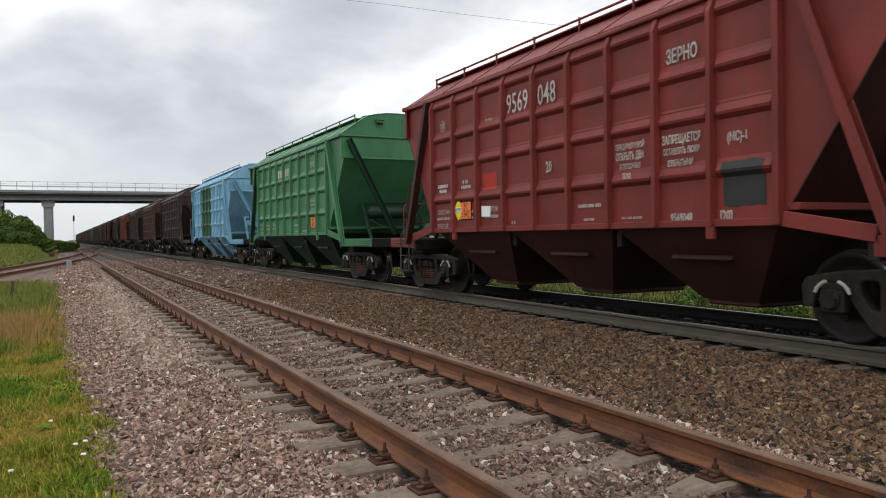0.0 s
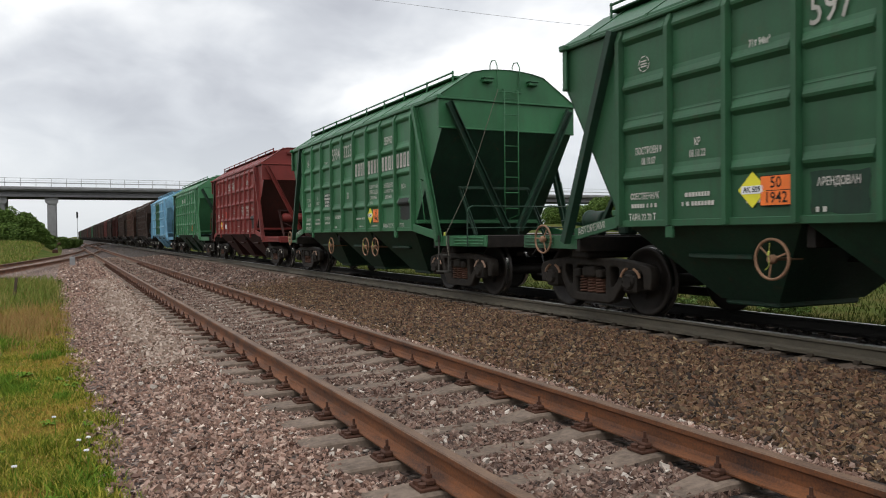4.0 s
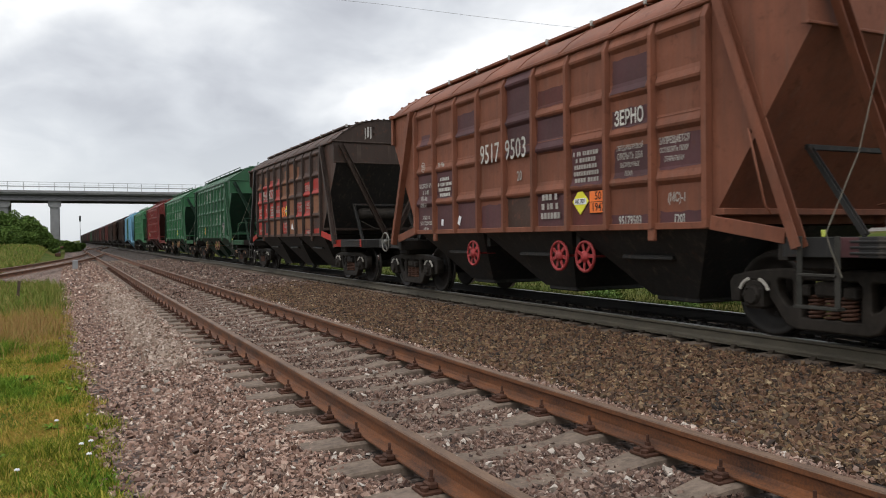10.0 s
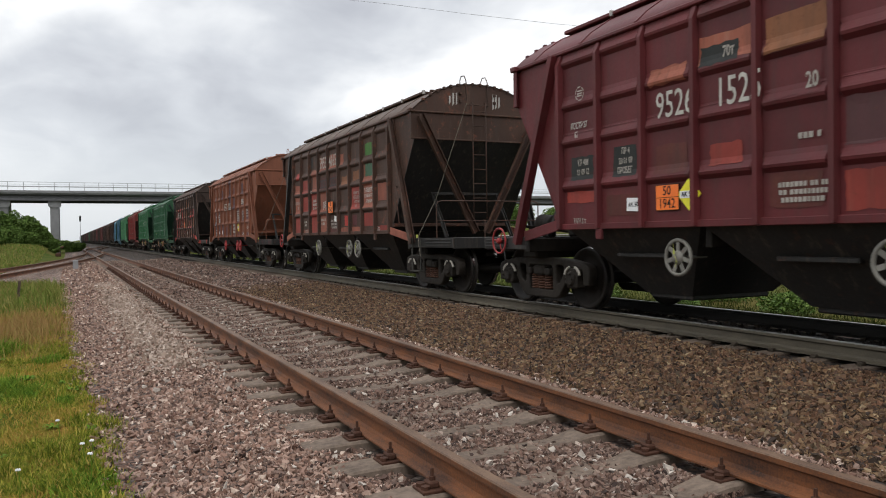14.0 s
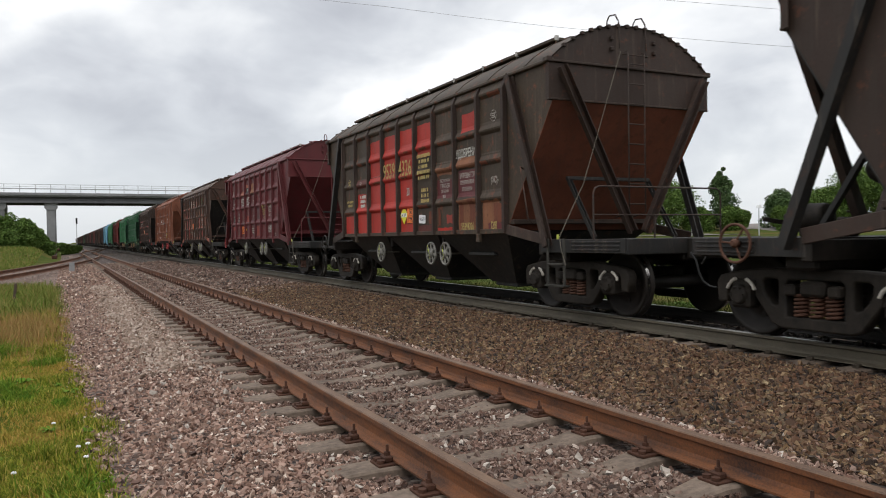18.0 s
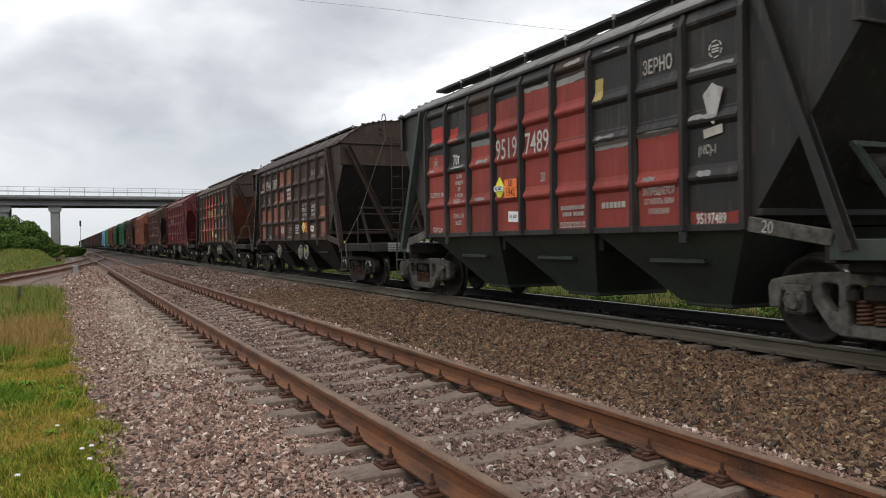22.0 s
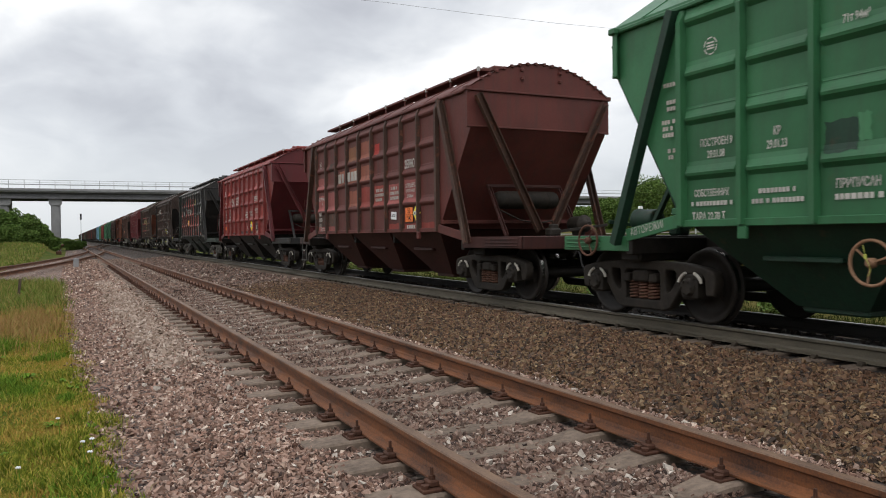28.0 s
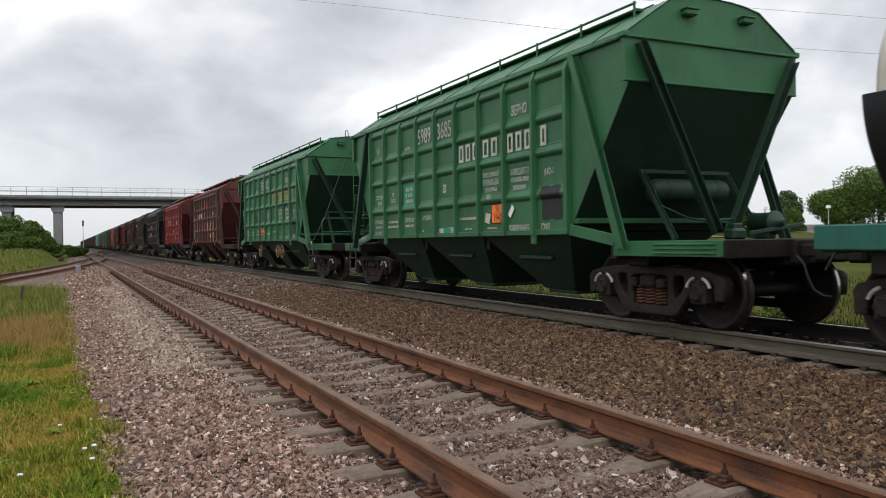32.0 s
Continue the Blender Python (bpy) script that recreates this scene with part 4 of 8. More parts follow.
def coupler_mesh():
    """Automatic coupler: shank, head with its claws, striker and hose."""
    g = Geo().box(-0.11, 0.11, 6.55, 7.05, 0.90, 1.06, 0.02)
    g.box(-0.20, 0.20, 6.72, 6.82, 0.82, 1.12, 0.02)
    g.box(-0.19, 0.16, 7.02, 7.26, 0.84, 1.12, 0.04)
    g.box(-0.21, -0.08, 7.20, 7.40, 0.86, 1.10, 0.03)
    g.box(0.04, 0.18, 7.20, 7.37, 0.88, 1.08, 0.03)
    hose = [(0.34, 6.95, 0.92), (0.36, 7.07, 0.82), (0.36, 7.12, 0.66), (0.34, 7.18, 0.53), (0.32, 7.28, 0.47), (0.30, 7.37, 0.46)]
    g.tube(hose, 0.015, 8, 1)
    g.tube([(-0.3, 6.9, 0.98), (-0.55, 6.84, 0.99), (-0.95, 6.80, 0.98), (-1.1, 6.80, 0.80)], 0.014, 6)
    return g.mesh("coupler", M["frame_iron"], M["rubber"])


WR = 0.475


def wheelset_mesh(n1=32, n2=40):
    g = Geo()
    for s in (-1, 1):
        # outer face, tread, flange, inner face
        prof = [(s * 0.86, 0.05), (s * 0.86, 0.115), (s * 0.795, 0.13), (s * 0.775, 0.37), (s * 0.848, 0.405), (s * 0.852, 0.443)]
        if s > 0:
            prof = list(reversed(prof))
        g.lathe(prof, "x", n=n1, caps=False)
        for tread, mt in (([(s * 0.852, 0.443), (s * 0.852, 0.458), (s * 0.846, 0.468), (s * 0.825, 0.4705)], 0), ([(s * 0.825, 0.4705), (s * 0.775, 0.475)], 1),
                          ([(s * 0.775, 0.475), (s * 0.76, 0.478), (s * 0.75, 0.485), (s * 0.742, 0.501), (s * 0.725, 0.500), (s * 0.72, 0.46)], 0)):
            if s > 0:
                tread = list(reversed(tread))
            g.lathe(tread, "x", n=n2, mat=mt, caps=False)
        back = [(s * 0.722, 0.46), (s * 0.735, 0.36), (s * 0.70, 0.13), (s * 0.68, 0.10)]
        if s > 0:
            back = list(reversed(back))
        g.lathe(back, "x", n=n1, caps=False)
        for j in range(4):
            a = 1.5708 * j + 0.4
            g.box(s * 0.795, s * 0.806, -0.03, 0.03, 0.20, 0.26, 0.008, 0, pose(0, 0, 0, math.degrees(a)))
    g.lathe(((-1.05, 0.065), (-0.86, 0.08), (-0.7, 0.095), (0.7, 0.095), (0.86, 0.08), (1.05, 0.065)), "x", n=20)
    return g.mesh("wheelset", M["wheel"], M["tread"])


def side_frame_mesh():
    """Cast side frame: arched top, jaws over the axle boxes, two windows and the opening for the springs."""
    half = ((0, 0.765), (0.50, 0.765), (0.80, 0.745), (1.08, 0.705), (1.25, 0.665), (1.29, 0.60), (1.275, 0.40), (1.17, 0.40), (1.15, 0.60), (1.08, 0.655), (0.80, 0.655), (0.75, 0.61), (0.73, 0.47), (0.63, 0.34), (0.52, 0.20), (0.42, 0.16), (0, 0.16))
    window = ((0.425, 0.65), (0.46, 0.69), (0.62, 0.69), (0.665, 0.65), (0.66, 0.54), (0.615, 0.46), (0.535, 0.375), (0.46, 0.35), (0.425, 0.39))
    nest = ((-0.365, 0.25), (0.365, 0.25), (0.365, 0.64), (0.31, 0.685), (-0.31, 0.685), (-0.365, 0.64))
    outline = list(half) + [(-y, z) for y, z in reversed(half[1:-1])]
    cu = bpy.data.curves.new("side_frame", "CURVE")
    cu.dimensions, cu.fill_mode, cu.extrude, cu.bevel_depth, cu.bevel_resolution = "2D", "BOTH", 0.055, 0.022, 1
    for pts in (outline, window, [(-y, z) for y, z in window], nest):
        sp = cu.splines.new("POLY")
        sp.points.add(len(pts) - 1)
        for p, (y, z) in zip(sp.points, pts):
            p.co = (y, z, 0, 1)
        sp.use_cyclic_u = True
    ob = bpy.data.objects.new("side_frame", cu)
    bpy.context.scene.collection.objects.link(ob)
    bpy.context.view_layer.update()
    me = bpy.data.meshes.new_from_object(ob.evaluated_get(bpy.context.evaluated_depsgraph_get()))
    bpy.data.objects.remove(ob)
    bpy.data.curves.remove(cu)
    # stand it up: the outline's x runs along the track, its depth across
    me.transform(Matrix(((0, 0, 1, -1.02), (1, 0, 0, 0), (0, 1, 0, 0), (0, 0, 0, 1))))
    me.materials.clear()
    me.materials.append(M["iron"])
    me.name = "side_frame"
    return me


def axle_box_mesh():
    g = Geo().lathe(((-1.20, 0.085), (-1.19, 0.105), (-1.155, 0.115), (-0.93, 0.115)), "x", n=20)
    g.box(-1.16, -0.94, -0.135, 0.135, -0.15, 0.10, 0.03)
    g.box(-1.13, -0.94, -0.19, 0.19, 0.09, 0.165, 0.025)
    for j in range(6):
        a = 1.0472 * j
        g.lathe(((-1.215, 0.014), (-1.185, 0.014)), "x", (0, 0.085 * math.cos(a), 0.085 * math.sin(a)), 6)
    return g.mesh("axle_box", M["iron"])


def chalk_mesh(a0, a1):
    """A whitewashed stroke on one shoulder of an axle box."""
    pts = [(-1.13, 0.20 * math.cos(a0 + (a1 - a0) * k / 3), 0.02 + 0.17 * math.sin(a0 + (a1 - a0) * k / 3)) for k in range(4)]
    return Geo().tube(pts, 0.021, 6).mesh("chalk_mark", M["chalk"])


def spring_mesh():
    g = Geo()
    pts = []
    for i in range(6 * 10 + 1):
        a = 6.28318 * i / 10
        pts.append((0.075 * math.cos(a), 0.075 * math.sin(a), 0.275 + 0.25 * i / 60))
    g.tube(pts, 0.017, 6)
    g.lathe(((0.275, 0.035), (0.52, 0.035)), "z", n=8)
    return g.mesh("coil_spring", M["spring"])


def bolster_mesh():
    g = Geo().box(-1.15, 1.15, -0.15, 0.15, 0.50, 0.66, 0.03)
    g.box(-0.35, 0.35, -0.24, 0.24, 0.52, 0.70, 0.03)
    for s in (-1, 1):
        g.box(-1.16, -1.02, s * 0.19, s * 0.33, 0.50, 0.62, 0.02)
        g.box(1.02, 1.16, s * 0.19, s * 0.33, 0.50, 0.62, 0.02)
        g.box(-0.85, 0.85, s * 0.42, s * 0.47, 0.40, 0.48, 0.01)
        for e in (-1, 1):
            g.box(e * 0.74, e * 0.84, s * 0.40, s * 0.46, 0.34, 0.56, 0.012)
    return g.mesh("bogie", M["iron"])


def rim_mesh(thick, r=0.21):
    """A handwheel's rim; it faces -x."""
    return Geo().tube([(0, r * math.cos(6.28318 * i / 28), r * math.sin(6.28318 * i / 28)) for i in range(28)], thick, 6, 0, True).mesh("handwheel", M["grey_wheel"])


def hub_mesh(r):
    return Geo().lathe(((-0.045, 0.03), (-0.02, r), (0.03, r), (0.04, 0.018), (0.45, 0.018)), "x", n=12).mesh("hub", M["grey_wheel"])


def spoke_mesh(w):
    return Geo().beam((0, 0, 0.04), (0, 0, 0.20), 0.012, w, 0.004).mesh("spoke", M["grey_wheel"])


def seal_mesh():
    """Wire seal with its tag, looped round a handwheel's hub."""
    return Geo().tube([(-0.05, 0.02, 0.17), (-0.06, 0.0, 0.05), (-0.06, -0.03, -0.06), (-0.055, 0.01, -0.12)], 0.003, 5).box(-0.065, -0.05, -0.005, 0.018, 0.04, 0.085, 0.003).mesh("seal", M["seal"])


def ladder_mesh():
    g = Geo()
    y = END_Y + 0.10
    for x in (-0.16, 0.16):
        g.tube([(x, y - 0.06, 4.02), (x, y, 4.0), (x, y, 1.52), (x, y - 0.35, 1.45)], 0.012, 6)
    for i in range(8):
        z = 1.65 + 0.31 * i
        g.tube([(-0.16, y, z), (0.16, y, z)], 0.010, 6)
    return g.mesh("ladder", M["green"])


def hoops_mesh():
    """Hand loops over the ladder at the roof's edge."""
    g = Geo()
    for x in (-0.27, 0.25):
        g.tube([(x, END_Y + 0.05, 4.05), (x - 0.02, END_Y + 0.06, 4.2), (x, END_Y + 0.02, 4.48), (x, END_Y - 0.06, 4.60), (x, END_Y - 0.2, 4.62), (x, END_Y - 0.26, 4.55), (x, END_Y - 0.27, 4.40)], 0.012, 6)
    g.tube([(-0.24, END_Y + 0.03, 3.96), (-0.24, END_Y + 0.09, 3.96), (0.24, END_Y + 0.09, 3.96), (0.24, END_Y + 0.03, 3.96)], 0.010, 6)
    return g.mesh("hand_loop", M["green"])


def railing_mesh():
    """Guard rail of the end platform."""
    g = Geo()
    y = 6.30
    top, r = 1.86, 0.10
    line = [(-1.40, y, 1.11), (-1.40, y, top - r), (-1.37, y, top - 0.03), (-1.30, y, top), (0.9, y, top), (0.98, y, top - 0.03), (1.0, y, top - r), (1.0, y, 1.11)]
    g.tube(line, 0.013, 8)
    g.tube([(-1.40, y, 1.46), (1.0, y, 1.46)], 0.010, 8)
    g.tube([(-0.3, y, 1.46), (-0.3, y, 1.11)], 0.014, 8)
    return g.mesh("guard_rail", M["green"])


def grab_mesh():
    """Hand hold beside the outer strut."""
    g = Geo().tube([(-1.60, 4.72, 2.22), (-1.69, 4.76, 2.25), (-1.70, 4.98, 1.45), (-1.60, 4.97, 1.36)], 0.012, 6)
    return g.mesh("grab_iron", M["green"])


def stirrup_mesh():
    g = Geo()
    for y in (5.24, 5.66):
        g.box(-1.53, -1.515, y - 0.03, y + 0.03, 0.42, 1.13, 0.003)
    g.box(-1.57, -1.45, 5.21, 5.69, 0.42, 0.45, 0.004).box(-1.56, -1.48, 5.25, 5.65, 0.74, 0.765, 0.004)
    return g.mesh("step", M["step_iron"])


def air_tank_mesh():
    g = Geo()
    g.lathe(((-0.72, 0.02), (-0.71, 0.09), (-0.66, 0.15), (-0.60, 0.17), (0.60, 0.17), (0.66, 0.15), (0.71, 0.09), (0.72, 0.02)), "x", (0, 4.83, 1.82), 24)
    for x in (-0.45, 0.45):
        g.lathe(((x - 0.025, 0.176), (x + 0.025, 0.176)), "x", (0, 4.83, 1.82), 24)
    return g.mesh("air_tank", M["iron"])


def rack_leg_mesh():
    return Geo().channel((0, 4.76, 2.08), (0, 5.42, 1.12), 0.07, 0.05, 0.01).mesh("rack_leg", M["iron"])


def tank_rack_mesh():
    return Geo().beam((-0.84, 4.78, 2.09), (0.84, 4.78, 2.09), 0.06, 0.06, 0.008, 0, (0, 1, 0)).mesh("tank_rack", M["iron"])


def brake_gear_mesh():
    """Brake cylinder with its flange, distributor and lever on the platform."""
    g = Geo()
    g.lathe(((5.37, 0.08), (5.38, 0.135), (5.42, 0.145), (5.72, 0.145), (5.73, 0.165), (5.77, 0.165), (5.79, 0.08), (5.92, 0.04)), "y", (-0.70, 0, 1.34), 20)
    g.box(-0.78, -0.62, 5.45, 5.70, 1.11, 1.24, 0.03).box(-0.22, 0.03, 5.5, 5.72, 1.11, 1.27, 0.04).box(-0.18, -0.02, 5.55, 5.68, 1.25, 1.34, 0.03)
    g.beam((-0.05, 5.9, 1.20), (-1.25, 5.75, 1.32), 0.05, 0.02, 0.004, 0, (0, 0, 1))
    g.tube([(-0.1, 5.6, 1.4), (0.1, 5.4, 1.36), (0.35, 5.2, 1.42), (0.65, 4.95, 1.62)], 0.014, 6)
    return g.mesh("brake_gear", M["iron"])


def walkway_new():
    """Roof walk on brackets with its low rail."""
    g = Geo()
    g.box(-1.00, -0.74, -4.95, 4.85, 4.285, 4.310, 0.006)
    g.tube([(-1.02, -4.95, 4.375), (-1.02, 4.85, 4.375)], 0.02, 6)
    g.tube([(-0.70, -4.95, 4.385), (-0.70, 4.85, 4.385)], 0.012, 6)
    for i in range(9):
        y = -4.93 + 1.22 * i
        g.beam((-1.02, y, 4.14), (-1.02, y, 4.405), 0.03, 0.03, 0.004)
        g.beam((-0.72, y, 4.275), (-0.72, y, 4.385), 0.03, 0.03, 0.004)
        g.beam((-1.02, y, 4.285), (-0.72, y, 4.285), 0.03, 0.03, 0.004, 0, (0, 1, 0))
    return g.mesh("roof_walk", M["green"])


def walkway_old():
    g = Geo()
    for i in range(8):
        y = -4.75 + 1.18 * i
        g.box(-1.0, -0.72, y, y + 1.14, 4.27, 4.325, 0.01)
        g.beam((-0.98, y, 4.1), (-0.98, y, 4.29), 0.03, 0.03, 0.004)
        g.box(-1.015, -0.95, y - 0.03, y + 0.01, 4.26, 4.345, 0.006, 1)
    return g.mesh("roof_walk", M["green"], M["white_dust"])


def hatch_mesh():
    """Row of loading lids along the crown of the roof."""
    g = Geo()
    for i in range(4):
        y = -3.4 + 2.27 * i
        g.box(-0.36, 0.36, y - 0.85, y + 0.85, 4.42, 4.53, 0.03)
        for k in (-0.5, 0.5):
            g.box(-0.42, 0.42, y + k - 0.03, y + k + 0.03, 4.5, 4.55, 0.01)
    return g.mesh("loading_hatch", M["green"])


def winch_cable():
    """Cord that hangs from the roof to the platform's corner at the ladder end."""
    pts = [(-0.30, END_Y + 0.10, 4.0), (-0.72, END_Y + 0.17, 2.95), (-1.10, END_Y + 0.20, 1.95), (-1.50, END_Y + 0.14, 1.16), (-1.54, END_Y + 0.22, 1.0), (-1.54, END_Y + 0.34, 0.74)]
    return Geo().tube(pts, 0.0065, 5).mesh("hatch_cord", M["cord"])


def cord_tag_mesh():
    return Geo().box(-1.545, -1.515, END_Y + 0.12, END_Y + 0.155, 1.12, 1.19, 0.006).mesh("tag", M["seal"])


def streaks(roof, seed):
    """Chalky runs down the rear gable."""
    r = random.Random(seed)
    for x in (-0.66, -0.58, -0.50, 0.40, 0.47, 0.55):
        top, low = 4.36 - 0.32 * abs(x) ** 1.5 - r.uniform(0.02, 0.06), r.uniform(3.82, 3.98)
        w = r.uniform(0.012, 0.035)
        y = -END_Y - 0.017
        g = Geo().add([(x - w, y, low), (x + w * 0.6, y, low + 0.05), (x + w * r.uniform(0.4, 1), y, top), (x - w * 0.8, y, top)], [(0, 1, 2, 3)])
        part("dust_streak", g.mesh("dust_streak", M["white_dust"]), roof, label="chalky white streak")


FLIP = pose(0, 0, 0, 0, 0, 180)
SHAPES = {
    "body": body_mesh(), "body_low": body_mesh(LOW_LIP), "roof_new": roof_mesh(False), "roof_old": roof_mesh(True), "roof_flat": roof_mesh("flat"), "gable_flat": gable_mesh("flat"), "cornice": cornice_mesh(), "gable_old": gable_mesh(True), "gable_new": gable_mesh(False), "brackets": gable_boxes(),
    "rib": rib_mesh(), "end_rib": rib_mesh(True), "sill": sill_mesh(), "eave": eave_mesh(), "hopper": hopper_mesh(0.43), "stiffener": stiffener_mesh(), "gate": gate_mesh(0.40), "panel": panel_mesh(), "end_sheet": end_sheet_mesh(), "rake_sheet": rake_sheet_mesh(END_Y), "rake_front": rake_sheet_mesh(FRONT), "end_lip": end_lip_mesh(), "end_sheet_low": end_sheet_mesh(LOW_LIP), "rake_sheet_low": rake_sheet_mesh(END_Y, LOW_LIP), "rake_front_low": rake_sheet_mesh(FRONT, LOW_LIP), "end_lip_low": end_lip_mesh(LOW_LIP), "end_bar": end_bar_mesh(),
    "outer": strut_outer(4.20), "outer_front": strut_outer(4.07), "inner": strut_inner(), "tie": tie_mesh(), "deck": deck_mesh(), "buffer": beam_mesh(6.62, 6.75, 1.27, 0.90, 1.125, "buffer_beam"), "cross": beam_mesh(4.96, 5.08, 1.5, 0.88, 1.10, "cross_beam"), "corner": corner_mesh(), "centre": centre_sill_mesh(),
    "coupler": coupler_mesh(), "wheelset": wheelset_mesh(), "wheelset_plain": wheelset_mesh(14, 16), "side_frame": side_frame_mesh(), "axle_box": axle_box_mesh(),
    "chalk_front": chalk_mesh(0.25, 1.2), "chalk_rear": chalk_mesh(1.94, 2.9), "spring": spring_mesh(), "bolster": bolster_mesh(), "rim_wide": rim_mesh(0.024), "rim_thin": rim_mesh(0.017), "hub_wide": hub_mesh(0.085), "hub_thin": hub_mesh(0.05), "spoke_wide": spoke_mesh(0.055), "spoke_thin": spoke_mesh(0.02), "seal": seal_mesh(),
    "ladder": ladder_mesh(), "hoops": hoops_mesh(), "railing": railing_mesh(), "grab": grab_mesh(), "step": stirrup_mesh(),
    "tank": air_tank_mesh(), "rack": tank_rack_mesh(), "rack_leg": rack_leg_mesh(), "brake": brake_gear_mesh(), "walk_new": walkway_new(), "walk_old": walkway_old(),
    "hatch": hatch_mesh(), "cord": winch_cable(), "cord_tag": cord_tag_mesh(),
}


def mirrored(key, axis):
    """The shape's mirror image across x or y."""
    name = key + "_" + axis
    if name not in SHAPES:
        me = SHAPES[key].copy()
        me.transform(Matrix.Diagonal((-1, 1, 1, 1) if axis == "x" else ((1, -1, 1, 1) if axis == "y" else (-1, -1, 1, 1))))
        if axis != "xy":
            me.flip_normals()
        SHAPES[name] = me
    return SHAPES[name]


def platform_patch(w, end, y0, y1, m):
    """A repainted stretch of a platform's side plate."""
    a, b = [(-1.49 + 0.20 * (y - 5.02) / 1.72 - 0.012, end * y, 1.02) for y in (y0, y1)]
    part("paint_patch", Geo().beam(a, b, 0.012, 0.19, 0.003).mesh("paint_patch", M[m]), w, label="repainted patch of the platform edge")


rolling = []      # every wheelset, for motions()
train = []        # (wagon, its place behind the first)


def bogie(parent, y, chalk, plainer=False, frames="iron"):
    b = part("bogie", SHAPES["bolster"], parent, at=pose(0, y, 0))
    for key in ("", "x")[:1 if plainer else 2]:
        get = (lambda k: SHAPES[k]) if not key else (lambda k: mirrored(k, "x"))
        part("side_frame", get("side_frame"), b, M[frames])
        for dy in (-0.925, 0.925):
            part("axle_box", get("axle_box"), b, M[frames], at=pose(0, dy, WR))
            if chalk and not key:
                for stroke in ("chalk_front", "chalk_rear"):
                    part("chalk_mark", SHAPES[stroke], b, M[chalk], at=pose(0, dy, WR), label="whitewashed stroke over the axle box")
        for dy in (-0.19, 0.0, 0.19)[:0 if key or plainer else 3]:
            part("coil_spring", SHAPES["spring"], b, at=pose(-1.03, dy, 0), label="rust-brown coil spring")
    for dy in (-0.925, 0.925):
        w = part("wheelset", SHAPES["wheelset_plain" if plainer else "wheelset"], b, at=pose(0, dy, WR), label="dark steel wheelset with bright treads")
        rolling.append((w, dy))
    return b


def handwheel(name, parent, m, spokes, at):
    """A wheel of its rim, hub and spokes: seven broad ones, or three thin ones."""
    form = "wide" if spokes > 4 else "thin"
    wheel = part(name, SHAPES["rim_" + form], parent, m, at=at)
    part("hub", SHAPES["hub_" + form], wheel, m)
    for k in range(spokes):
        part("spoke", SHAPES["spoke_" + form], wheel, m, at=pose(0, 0, 0, 360 * (k + 0.3) / spokes))
    return wheel


BRAKE_WHEELS = {2: "tan_wheel", 3: "tan_wheel", 5: "grey_wheel", 6: "red_wheel", 7: "red_wheel", 8: "iron"}


